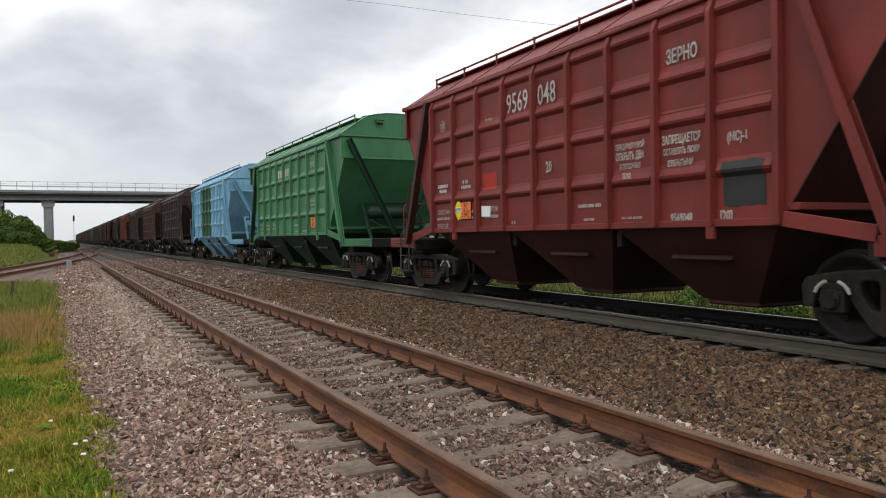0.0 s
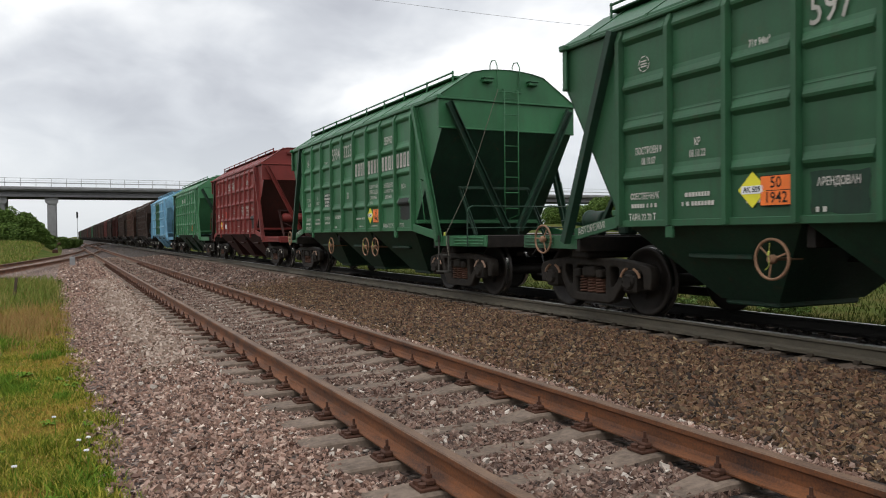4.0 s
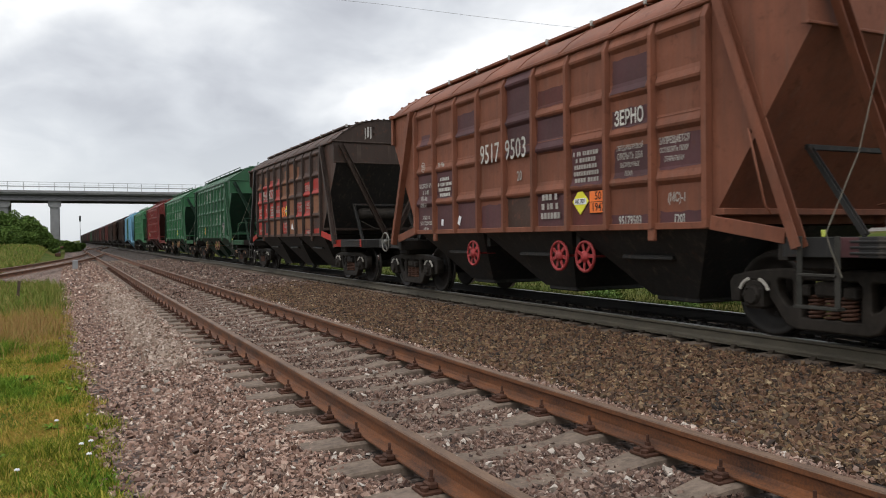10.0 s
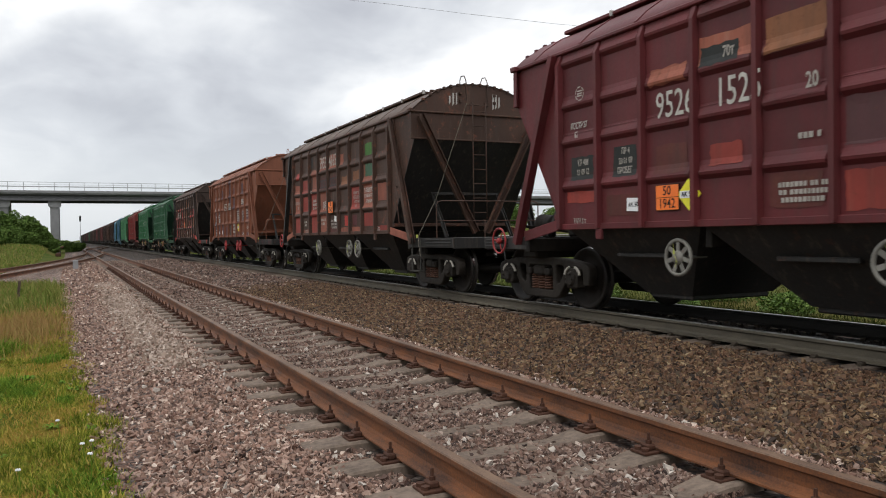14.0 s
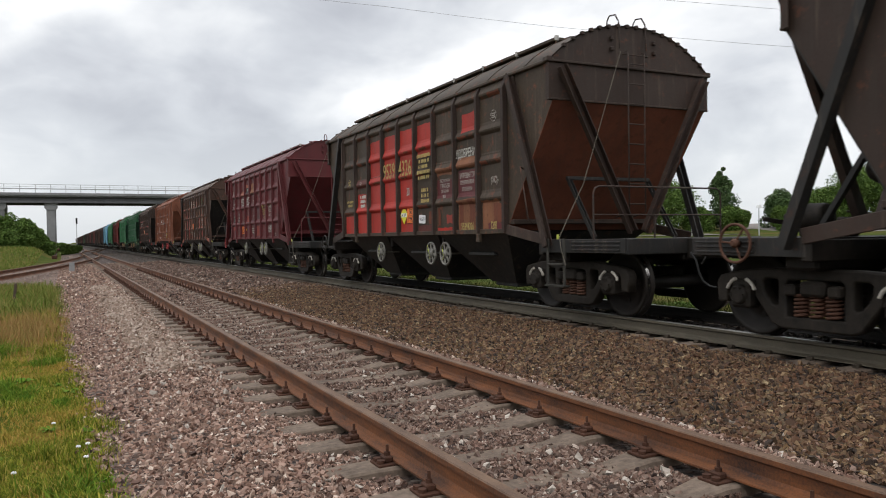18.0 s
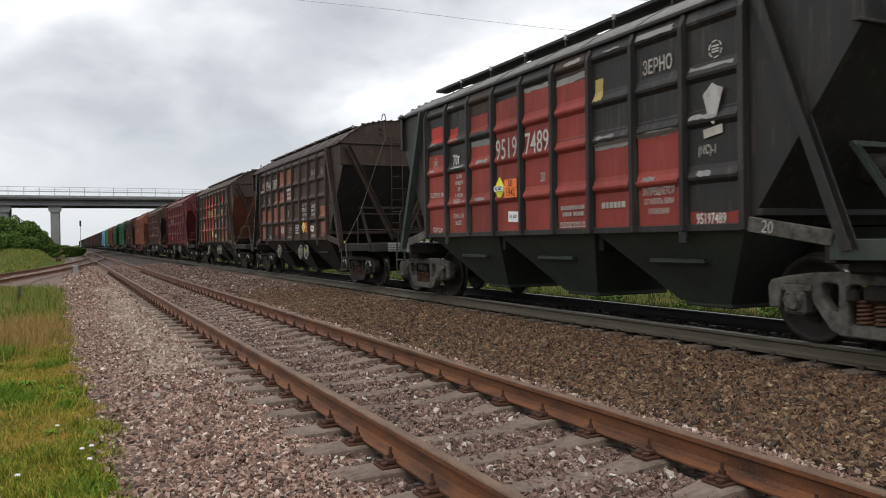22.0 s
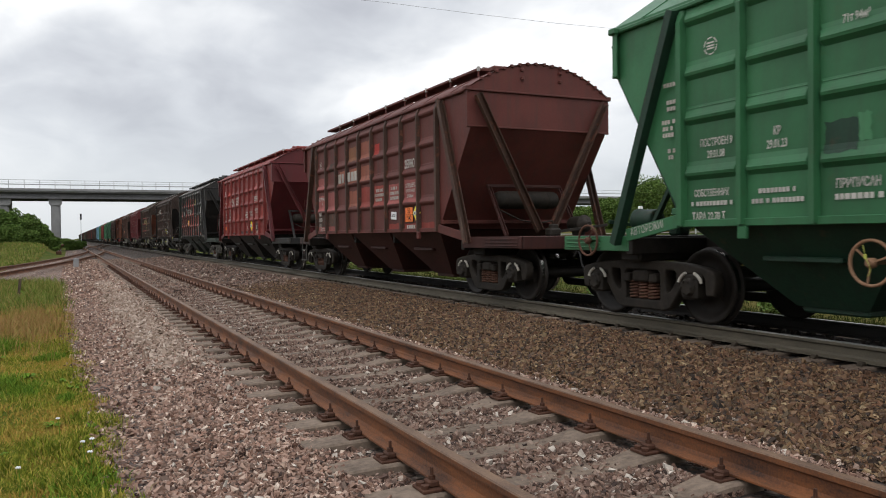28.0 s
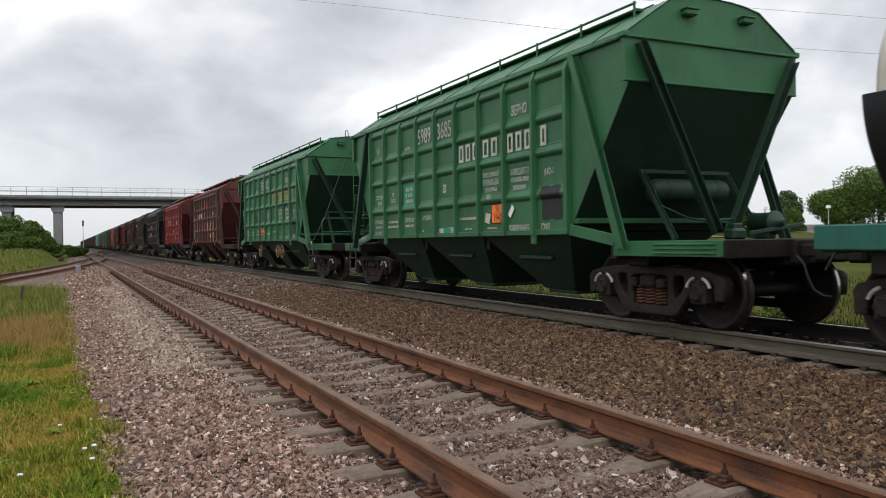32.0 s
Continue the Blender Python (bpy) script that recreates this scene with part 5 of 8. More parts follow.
def wagon(index, label, paint_body, paint_low=None, paint_ends=None, old=False, ladder_rear=True, wheels="", chalk="chalk", detail=2, rake=None, tie=None, top=None, frames="iron", posts=None, struts=None, low_lip=False):
    """One grain hopper. detail 2: all parts; 1: for the far part of the train."""
    w = thing("hopper_wagon", label, "railway wagon", "hopper wagons of the train")
    train.append((w, index))
    c = M[paint_body]
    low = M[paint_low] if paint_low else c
    ends = M[paint_ends] if paint_ends else c
    kind_of_roof = "flat" if low_lip else "old" if old else "new"
    lip = "_low" if low_lip else ""
    low_struts = paint_low == "green_low"
    body = part("body", SHAPES["body" + lip], w, c)
    roof = part("roof", SHAPES["roof_" + kind_of_roof], w, M[top] if top else c)
    part("roof_walk", SHAPES["walk_old" if old else "walk_new"], roof, c)
    part("loading_hatch", SHAPES["hatch"], roof, c)
    for s in (0, 1):
        for i in range(9):
            y = -HALF + PANEL * (i + 0.5)
            if s == 0:
                part("side_panel", SHAPES["panel"], body, c, at=pose(0, y, 0))
            elif detail > 1:
                part("side_panel", mirrored("panel", "x"), body, c, at=pose(0, y, 0))
        for i in range(10):
            k = "end_rib" if i in (0, 9) else "rib"
            y = -HALF + PANEL * i
            if s == 0:
                part("side_post", SHAPES[k], body, M[posts] if posts else c, at=pose(-SIDE_X, y, 0))
            elif detail > 1:
                part("side_post", mirrored(k, "x"), body, c, at=pose(SIDE_X, y, 0))
        part("side_sill", SHAPES["sill"] if s == 0 else mirrored("sill", "x"), body, c, at=pose(-SIDE_X if s == 0 else SIDE_X, 0, 0))
        part("eave_rail", SHAPES["eave"] if s == 0 else mirrored("eave", "x"), body, c, at=pose(-SIDE_X if s == 0 else SIDE_X, 0, 0))
    for y in (-2.65, 0, 2.65):
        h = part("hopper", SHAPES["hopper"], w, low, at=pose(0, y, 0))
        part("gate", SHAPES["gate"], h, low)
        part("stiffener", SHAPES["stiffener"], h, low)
    part("centre_sill", SHAPES["centre"], w)
    for e in (1, -1):
        far = (e == 1)
        pick = (lambda k: SHAPES[k]) if far else (lambda k: mirrored(k, "y"))
        pick_x = (lambda k: mirrored(k, "x")) if far else (lambda k: mirrored(k, "xy"))
        back = pose(0, FRONT - END_Y, 0) if far else pose(0, 0, 0)
        part("gable", pick("gable_" + kind_of_roof), roof, ends, at=back)
        part("cornice", pick("cornice"), roof, ends, at=pose(0, FRONT if far else -END_Y, 0))
        platform = part("platform", pick("deck"), w)
        part("buffer_beam", pick("buffer"), platform, low if old else ends if index == 1 else M["frame_iron"])
        part("cross_beam", pick("cross"), platform)
        part("corner_plate", pick("corner"), platform, low if old else ends)
        part("corner_plate", pick_x("corner"), platform, low if old else ends)
        part("coupler", SHAPES["coupler"], w, at=None if far else FLIP)
        for get in (pick, pick_x):
            # front and far-side struts take the darker coat, their shade put into the paint
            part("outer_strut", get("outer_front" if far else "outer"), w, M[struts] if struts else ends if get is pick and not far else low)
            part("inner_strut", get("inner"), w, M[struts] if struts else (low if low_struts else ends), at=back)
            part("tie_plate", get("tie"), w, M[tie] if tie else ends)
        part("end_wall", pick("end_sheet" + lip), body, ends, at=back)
        # darker rakes carry their shade in the paint; rust_run is real rust
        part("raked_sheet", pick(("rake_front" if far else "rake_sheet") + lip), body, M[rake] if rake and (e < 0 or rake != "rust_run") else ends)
        part("end_lip", pick("end_lip" + lip), body, ends, at=back)
        part("end_bar", pick("end_bar"), body, ends)
        if detail < 2:
            continue
        if not old:
            for x in (-0.52, 0.52):
                part("lamp_bracket", pick("brackets"), roof, ends, at=pose(x, FRONT if far else -END_Y, 0))
        ladder = (e == -1) == ladder_rear
        rack = part("end_support", pick("rack"), w, low)
        for x in (-0.80, 0.80):
            part("support_leg", pick("rack_leg"), rack, low, at=pose(x, 0, 0))
        if ladder:
            part("ladder", SHAPES["ladder"], w, ends, at=back if far else FLIP)
            part("hand_loop", pick("hoops"), roof, ends, at=back)
            part("guard_rail", pick("railing"), w, low if index == 2 else ends, at=pose(0, -0.55, 0) if far else pose(0, 0.10, -0.2 if index == 2 else 0))
            part("step", pick("step"), w)
            if not far:
                part("tag", pick("cord_tag"), part("hatch_cord", pick("cord"), w), label="small yellow-green seal on the cord")
            for get in (pick, pick_x):
                part("grab_iron", get("grab"), w, ends)
        else:
            part("air_tank", pick("tank"), w, M["iron"] if old else ends if index == 1 else low)
            part("brake_gear", SHAPES["brake"], w, M["iron"] if old else low, at=None if far else FLIP)
            if wheels and e == 1:
                handwheel("brake_wheel", w, M[BRAKE_WHEELS.get(index, "spring")], 3, pose(-1.46, 5.95, 1.06))
    if wheels:
        for y in (1.72, -0.98, -1.62):
            hub = handwheel("handwheel", w, M[wheels], 3 if wheels == "tan_wheel" else 7, pose(-1.44, y, 0.86, 20 * y))
            if wheels != "red_wheel":
                part("seal", SHAPES["seal"], hub, at=pose(0, 0, 0, -20 * y + 14 * math.sin(3 * y + index)), label="yellow-green wire seal")
    for y in (-5.25, 5.25):
        bogie(w, y, chalk, detail < 2, frames)
    if index in (4, 6, 10):
        streaks(roof, index)
    return w, body


LAYERS = {}


def patch(body, i0, i1, z0, z1, m, a=0.0, b=1.0, seed=0, label="repainted patch of the side"):
    """A repainted field of the side sheet, over panels i0 to i1 counted from the front, following the ridges."""
    r = random.Random(seed * 131 + i0 * 17 + int(z0 * 100))
    for i in range(i0, i1 + 1):
        LAYERS[body.name, i] = LAYERS.get((body.name, i), 0) + 1
        lift = 0.0025 + 0.0016 * LAYERS[body.name, i]
        ya = HALF - PANEL * i - 0.062
        yb = HALF - PANEL * (i + 1) + 0.062
        y0 = ya + (yb - ya) * (a if i == i0 else 0.0)
        y1 = ya + (yb - ya) * (b if i == i1 else 1.0)
        zs = {z0, z1}
        for z in RIDGES:
            zs |= {z + h for h, _ in PRESSING}
        zs |= {z0 + (z1 - z0) * k / 5 for k in range(6)}
        zs = sorted(z for z in zs if z0 <= z <= z1)
        jit = [r.uniform(-0.012, 0.012) for _ in range(2 * len(zs))]
        top = [r.uniform(-0.014, 0.014) for _ in range(7)]
        verts, faces = [], []
        cols = 7
        for k, z in enumerate(zs):
            for j in range(cols):
                t = j / (cols - 1)
                y = y0 + (y1 - y0) * t
                if j == 0 and y0 < ya - 0.01:
                    y += jit[k]
                if j == cols - 1 and y1 > yb + 0.01:
                    y += jit[-1 - k]
                zz = z + (top[j] if k == len(zs) - 1 and z1 < 3.7 else 0) - (top[-1 - j] if k == 0 and z0 > 1.3 else 0)
                verts.append((-(SIDE_X + press(zz) + lift), y, zz))
        for k in range(len(zs) - 1):
            for j in range(cols - 1):
                p = k * cols + j
                faces.append((p, p + 1, p + cols + 1, p + cols))
        faces = [tuple(reversed(f)) for f in faces]
        g = Geo().add(verts, faces)
        part("paint_patch", g.mesh("paint_patch", M[m]), body, label=label)


def words(body, i, z, text, size, m="letter", a=0.5, squeeze=0.66, bold=0.0):
    """Lettering on panel i (from the front); a: its middle across the panel."""
    y = HALF - PANEL * (i + a)
    out = 0.0165 + max(press(z + size * k) for k in (-0.36, -0.2, 0, 0.2, 0.36))
    part("lettering", text_mesh(text, size, squeeze, bold or size * 0.022), body, M[m], at=pose(-(SIDE_X + out), y, z))


def bars(body, i, z, rows, width, h=0.045, m="letter", a=0.5, seed=0):
    """Lines of writing too small to read: short blocks."""
    r = random.Random(seed * 7 + i * 31 + int(z * 50) + rows)
    g = Geo()
    for k in range(rows):
        zz = (rows / 2 - k - 0.5) * h * 1.55
        wid = width * r.uniform(0.62, 1.0)
        y = wid / 2
        while y > -wid / 2 + 0.02:
            n = r.uniform(0.6, 0.95) * h
            g.add([(0, y, zz - h / 2), (0, y - n, zz - h / 2), (0, y - n, zz + h / 2), (0, y, zz + h / 2)], [(0, 1, 2, 3)])
            y -= n + h * (0.22 if r.random() < 0.85 else 0.8)
    part("lettering", g.mesh("lettering", M[m]), body, at=pose(-(SIDE_X + 0.0165 + max(press(z + rows * h * k) for k in (-0.7, -0.35, 0, 0.35, 0.7))), HALF - PANEL * (i + a), z))


def plate(body, i, z, w, h, m, a=0.5, out=0.0165, name="plate", turn=0.0, label=""):
    g = Geo().box(-0.004, 0.004, -w / 2, w / 2, -h / 2, h / 2, 0.001)
    out += max(press(z + h * k) for k in (-0.4, 0, 0.4)) * (0 if "field" in name else 1)
    return part(name, g.mesh(name, M[m]), body, at=pose(-(SIDE_X + out), HALF - PANEL * (i + a), z, turn), label=label)


def hazard(body, i, z, a=0.5, code=True, diamond=None, tag=None, out=0.018):
    """Orange code plate 50 / 1942, yellow diamond, white tag, as the wagon carries them."""
    lift = max(press(z + k) for k in (-0.13, -0.06, 0, 0.06, 0.13))
    if code:
        y = HALF - PANEL * (i + a)
        plate(body, i, z, 0.40, 0.32, "ink", a, out, "hazard_plate", label="orange hazard code plate 50 over 1942")
        for dz, t in ((0.077, "50"), (-0.077, "1942")):
            plate(body, i, z + dz, 0.38, 0.146, "orange", a, out + lift + 0.006, "hazard_field")
            part("lettering", text_mesh(t, 0.16, 0.9, 0.002), body, M["ink"], at=pose(-(SIDE_X + out + lift + 0.012), y, z + dz))
    if diamond is not None:
        j, b = diamond
        plate(body, j, z + 0.02, 0.27, 0.27, "yellow", b, out, "hazard_diamond", 45, "yellow diamond hazard sticker")
        plate(body, j, z + 0.02, 0.28, 0.085, "white", b, out + lift + 0.006, "hazard_field")
        part("lettering", text_mesh("AK 509", 0.085, 0.85, 0.002), body, M["ink"], at=pose(-(SIDE_X + out + lift + 0.012), HALF - PANEL * (j + b), z + 0.02))
    if tag is not None:
        j, b, dz = tag
        plate(body, j, z + dz, 0.30, 0.17, "white", b, out, "tag", 3, "white paper tag")
        part("lettering", text_mesh("AK 509", 0.085, 0.85, 0.002), body, M["ink"], at=pose(-(SIDE_X + out + 0.007 + max(press(z + dz + k) for k in (-0.08, 0, 0.08))), HALF - PANEL * (j + b), z + dz))


def emblem(body, i, z, a=0.5, m="letter"):
    """Round maker's mark, as a plain ring with a bar."""
    g = Geo()
    n = 24
    for r0, r1 in ((0.10, 0.085),):
        v = [(0, r * math.cos(6.28318 * j / n), r * math.sin(6.28318 * j / n)) for r in (r0, r1) for j in range(n)]
        g.add(v, [(j, (j + 1) % n, n + (j + 1) % n, n + j) for j in range(n) if j % 4 != 3])
    for zz in (-0.03, 0.0, 0.035):
        g.add([(0, 0.055, zz - 0.008), (0, -0.055, zz - 0.008), (0, -0.055, zz + 0.010), (0, 0.055, zz + 0.010)], [(0, 1, 2, 3)])
    part("emblem", g.mesh("emblem", M[m]), body, at=pose(-(SIDE_X + 0.0165 + max(press(z + k) for k in (-0.1, 0, 0.1))), HALF - PANEL * (i + a), z))

# ---- the train, from the wagon that stands before the camera at the start to the tank wagon ----
A = {}
# rake: green_low, red_low and black put the underside's shade into the colour
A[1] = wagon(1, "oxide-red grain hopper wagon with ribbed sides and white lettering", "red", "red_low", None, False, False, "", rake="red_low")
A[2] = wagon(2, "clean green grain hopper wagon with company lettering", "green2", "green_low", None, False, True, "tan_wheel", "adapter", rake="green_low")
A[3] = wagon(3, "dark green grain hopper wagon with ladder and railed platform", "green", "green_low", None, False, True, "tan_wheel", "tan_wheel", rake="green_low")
A[4] = wagon(4, "sooty brown hopper wagon with bright red repainted fields", "umber", "black", "dark", True, False, "", tie="fresh_red", rake="black", posts="dark")
A[5] = wagon(5, "rust-brown hopper wagon with red handwheels", "brown", "black", "brown", True, True, "red_wheel", struts="brown")
A[6] = wagon(6, "sooty dark hopper wagon with patches of faded red", "umber", "black", "umber", True, True, "grey_wheel", tie="primer", rake="black", top="brown_roof")
A[7] = wagon(7, "maroon hopper wagon with small repainted patches", "maroon", "black", "maroon", True, True, "grey_wheel", struts="maroon")
A[8] = wagon(8, "brown hopper wagon with bright red fields and a rusty raked end", "olive", "black", "dark", True, True, "grey_wheel", rake="rust_run", posts="dark")
A[9] = wagon(9, "dark brown hopper wagon with faded primer patches", "dark", "black", "dark", True, True, "grey_wheel", rake="black")
A[10] = wagon(10, "black hopper wagon with dull red fields and white streaks", "black", "grey_green", "black", True, False, "", "", tie="dusty_iron", rake="black", top="dusty_roof", frames="dusty_iron", low_lip=True)
A[11] = wagon(11, "dull red hopper wagon with pale repainted fields", "red", "black", "maroon", True, False, "", tie="maroon", struts="maroon", low_lip=True)
A[12] = wagon(12, "red-brown hopper wagon with pale red fields", "redbrown", "red_low", "redbrown", True, False, "", posts="umber", struts="umber", low_lip=True)
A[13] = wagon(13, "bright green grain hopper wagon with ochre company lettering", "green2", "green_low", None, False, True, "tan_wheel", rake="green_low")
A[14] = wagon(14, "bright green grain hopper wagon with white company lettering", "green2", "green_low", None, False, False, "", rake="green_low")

FAR = ("green3", "sky_blue", "dark", "umber", "dark", "redbrown", "dark", "redbrown", "dark", "umber", "dark", "dark", "green", "umber", "dark",
       "redbrown", "dark", "umber", "dark", "dark", "dark", "umber", "dark", "green", "dark", "umber", "dark", "dark")
FAR_WORDS = {"green3": "pale green grain hopper wagon", "green": "green hopper wagon far down the train", "sky_blue": "pale blue hopper wagon with green panels", "umber": "sooty brown hopper wagon far down the train",
             "dark": "blackened hopper wagon far down the train", "redbrown": "red-brown hopper wagon far down the train", "maroon": "maroon hopper wagon far down the train"}
for k, colour in enumerate(FAR):
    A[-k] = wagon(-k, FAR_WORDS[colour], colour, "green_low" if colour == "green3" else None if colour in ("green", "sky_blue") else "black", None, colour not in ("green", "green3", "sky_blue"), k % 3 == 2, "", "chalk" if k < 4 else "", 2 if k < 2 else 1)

# ---- the tank wagon that follows ----
def tank_wagon(index):
    w = thing("tank_wagon", "black and cream tank wagon on a blue-green frame", "railway wagon", "tank wagons of the train")
    train.append((w, index))
    zc, r = 2.50, 1.39
    half_line = [(5.90, r), (6.02, 1.36), (6.12, 1.27), (6.18, 1.05), (6.22, 0.6), (6.24, 0.05)]
    prof = [(-y, q) for y, q in reversed(half_line)] + half_line
    part("tank", Geo().lathe(prof, "y", (0, 0, zc), 56).mesh("tank", M["tank_white"]), w)
    # black jacket round the lower half, closed by flat ends
    g = Geo()
    jr = [(-6.20, 1.36), (-6.17, 1.40), (-6.12, 1.42), (6.12, 1.42), (6.17, 1.40), (6.20, 1.36)]
    half = 33
    arc = [math.pi * (1.01 + 0.98 * j / (half - 1)) for j in range(half)]
    rings = [(rr * math.cos(a), y, zc + rr * math.sin(a)) for y, rr in jr for a in arc]
    faces = [(i * half + j, i * half + j + 1, (i + 1) * half + j + 1, (i + 1) * half + j) for i in range(len(jr) - 1) for j in range(half - 1)]
    g.add(rings, faces, 0, True)
    g.add(rings[:half], [tuple(range(half))]).add(rings[-half:], [tuple(reversed(range(half)))])
    part("jacket", g.mesh("jacket", M["tank_black"]), w, label="glossy black lower jacket")
    for s in (-1, 1):
        part("side_sill", Geo().box(s * 1.38, s * 1.46, -6.66, 6.66, 1.01, 1.26, 0.015).mesh("side_sill", M["sill_green"]), w, label="blue-green painted frame beam")
        part("buffer_beam", Geo().box(-1.378, 1.378, s * 6.58, s * 6.655, 0.99, 1.25, 0.012).mesh("buffer_beam", M["sill_green"]), w)
        part("saddle", Geo().box(-1.2, 1.2, s * 4.4 - 0.25, s * 4.4 + 0.25, 1.12, 1.6, 0.05).mesh("saddle", M["frame_iron"]), w)
        part("coupler", SHAPES["coupler"], w, at=None if s > 0 else FLIP)
        bogie(w, s * 5.20, "chalk")
    for y in (-5.9, -3.2, 0.0, 3.2, 5.9):
        part("cross_beam", Geo().box(-1.34, 1.34, y - 0.25, y + 0.25, 0.78, 1.02, 0.02).mesh("cross_beam", M["frame_iron"]), w)
    part("centre_sill", Geo().box(-0.25, 0.25, -6.6, 6.6, 0.78, 1.08, 0.02).mesh("centre_sill", M["frame_iron"]), w)
    part("deck", Geo().box(-1.37, 1.37, -6.57, 6.57, 1.16, 1.20, 0.005).mesh("deck", M["frame_iron"]), w)
    part("dome", Geo().lathe(((zc + r - 0.1, 0.45), (zc + r + 0.25, 0.45), (zc + r + 0.32, 0.3)), "z", n=20).mesh("dome", M["tank_white"]), w)


tank_wagon(15)
# after it the train goes on beyond sight
# ---- lettering, plates and repainted fields, wagon by wagon (panel counted from the front, height) ----
R0, R1, R2, R3 = (1.30, 1.785), (1.905, 2.425), (2.545, 2.945), (3.065, 3.555)
UNLOAD = ("ПЕРЕД РАЗГРУЗКОЙ", "ОТКРЫТЬ ДВА", "ЗАГРУЗОЧНЫХ", "ЛЮКА")
FORBID = ("ЗАПРЕЩАЕТСЯ", "ОСТАВЛЯТЬ ЛЮКИ", "ОТКРЫТЫМИ")


def lines(body, i, z, texts, size, m="letter", a=0.5, squeeze=0.62):
    for k, t in enumerate(texts):
        words(body, i, z + ((len(texts) - 1) / 2 - k) * size * 1.12, t, size * (1.15 if k == (1 if len(texts) == 4 else 0) else 0.85), m, a, squeeze)


def number(body, i, z, first, second, size=0.33, m="letter", a=0.42, b=0.44):
    words(body, i, z, first, size * 1.32, m, a, 0.72, 0.002)
    words(body, i + 1, z, second, size * 1.32, m, b, 0.72, 0.002)


def blocks(body, i, z, n, width, h, m, a=0.5, wid=0.66):
    """A trade name as a row of plain frames of its size and colour."""
    g = Geo()
    step = width / n
    t = min(0.05, h * 0.17)
    for k in range(n):
        y = width / 2 - step * (k + 0.5)
        w = step * wid / 2
        for y0, y1, z0, z1 in ((w, w - t, -h / 2, h / 2), (t - w, -w, -h / 2, h / 2), (w - t, t - w, h / 2 - t, h / 2), (w - t, t - w, -h / 2, t - h / 2)):
            g.add([(0, y + y0, z0), (0, y + y1, z0), (0, y + y1, z1), (0, y + y0, z1)], [(0, 1, 2, 3)])
    out = 0.0165 + max(press(z + h * k) for k in (-0.5, -0.25, 0, 0.25, 0.5))
    part("lettering", g.mesh("lettering", M[m]), body, at=pose(-(SIDE_X + out), HALF - PANEL * (i + a), z), label="trade name as a row of plain frames")


def small_print(body, dim="letter", tara="ТАРА 22,7 Т", seed=0):
    """The small notices that every wagon carries along its lower edge."""
    words(body, 0, 1.335, tara, 0.125, dim, 0.45)
    words(body, 0, 1.60, "СОБСТВЕННИК", 0.11, dim, 0.5, 0.62)
    bars(body, 0, 1.485, 1, 0.62, 0.05, dim, seed=seed)
    bars(body, 1, 1.585, 1, 0.62, 0.05, dim, seed=seed + 9)
    bars(body, 1, 1.48, 1, 0.66, 0.05, dim, seed=seed + 1)
    words(body, 2, 1.60, "ПРИПИСАН", 0.12, dim, 0.5)
    bars(body, 2, 1.48, 1, 0.60, 0.055, dim, seed=seed + 2)
    bars(body, 3, 1.36, 1, 0.16, 0.05, dim, 0.3, seed + 3)
    bars(body, 5, 1.55, 1, 0.78, 0.045, dim, seed=seed + 4)
    bars(body, 6, 1.36, 1, 0.5, 0.03, dim, seed=seed + 5)
    bars(body, 5, 1.36, 1, 0.3, 0.03, dim, seed=seed + 6)


def notice(body, i, z, texts, size, m="letter", a=0.5, squeeze=0.66):
    """Stencilled lines, all of one height."""
    for k, t in enumerate(texts):
        words(body, i, z + ((len(texts) - 1) / 2 - k) * size * 1.1, t, size, m, a, squeeze)


def green_side(body, first, second, full, trade, trade_m, seed, built="29.01.08", mended="29.01.23"):
    emblem(body, 0, 3.25)
    words(body, 2, 3.12, "71т 94м³", 0.11, "letter", 0.5)
    number(body, 3, 3.27, first, second, 0.34, "letter", 0.42, 0.46)
    words(body, 4, 2.15, "20", 0.23, "letter", 0.42)
    words(body, 7, 3.24, "ЗЕРНО", 0.22, "letter", 0.5)
    lines(body, 6, 2.08, UNLOAD, 0.115, "letter", 0.46, 0.56)
    lines(body, 7, 2.12, FORBID, 0.115, "letter", 0.5, 0.58)
    words(body, 8, 2.18, "(МС)-1", 0.13, "letter", 0.45)
    words(body, 7, 1.335, full, 0.165, "letter", 0.46, 0.98, 0.002)
    words(body, 8, 1.335, "[20]", 0.165, "letter", 0.32, 0.9, 0.002)
    notice(body, 0, 2.10, ("ПОСТРОЕН 9", built), 0.12, "letter", 0.58, 0.62)
    notice(body, 1, 2.12, ("КР", mended), 0.12, "letter", 0.5, 0.62)
    small_print(body, "letter", "ТАРА 22,70 Т", seed)
    words(body, 3, 1.62, "АРЕНДОВАН", 0.11, "letter", 0.5)
    if trade:
        for i, n, w, a in trade:
            blocks(body, i, 2.74, n, w, 0.31, trade_m, a)


def tie_words(w, text="АВТОРЕЖИМ"):
    """Lettering on the sloping plate behind the front platform."""
    slope = math.degrees(math.atan2(0.16, 0.98))
    part("lettering", text_mesh(text, 0.13, 0.8), w, M["letter"], at=pose(-1.545, 4.60, 1.215, -slope))


w, b = A[1]
emblem(b, 0, 3.23)
words(b, 2, 3.10, "70т 94м³", 0.10, "letter_dim", 0.5)
number(b, 3, 3.25, "9569", "048", 0.34, "letter", 0.48, 0.40)
words(b, 4, 2.16, "20", 0.23, "letter", 0.42)
words(b, 7, 3.24, "ЗЕРНО", 0.23, "letter", 0.48)
lines(b, 7, 2.12, FORBID, 0.125, "letter", 0.46, 0.58)
lines(b, 6, 2.08, UNLOAD, 0.115, "letter", 0.45, 0.56)
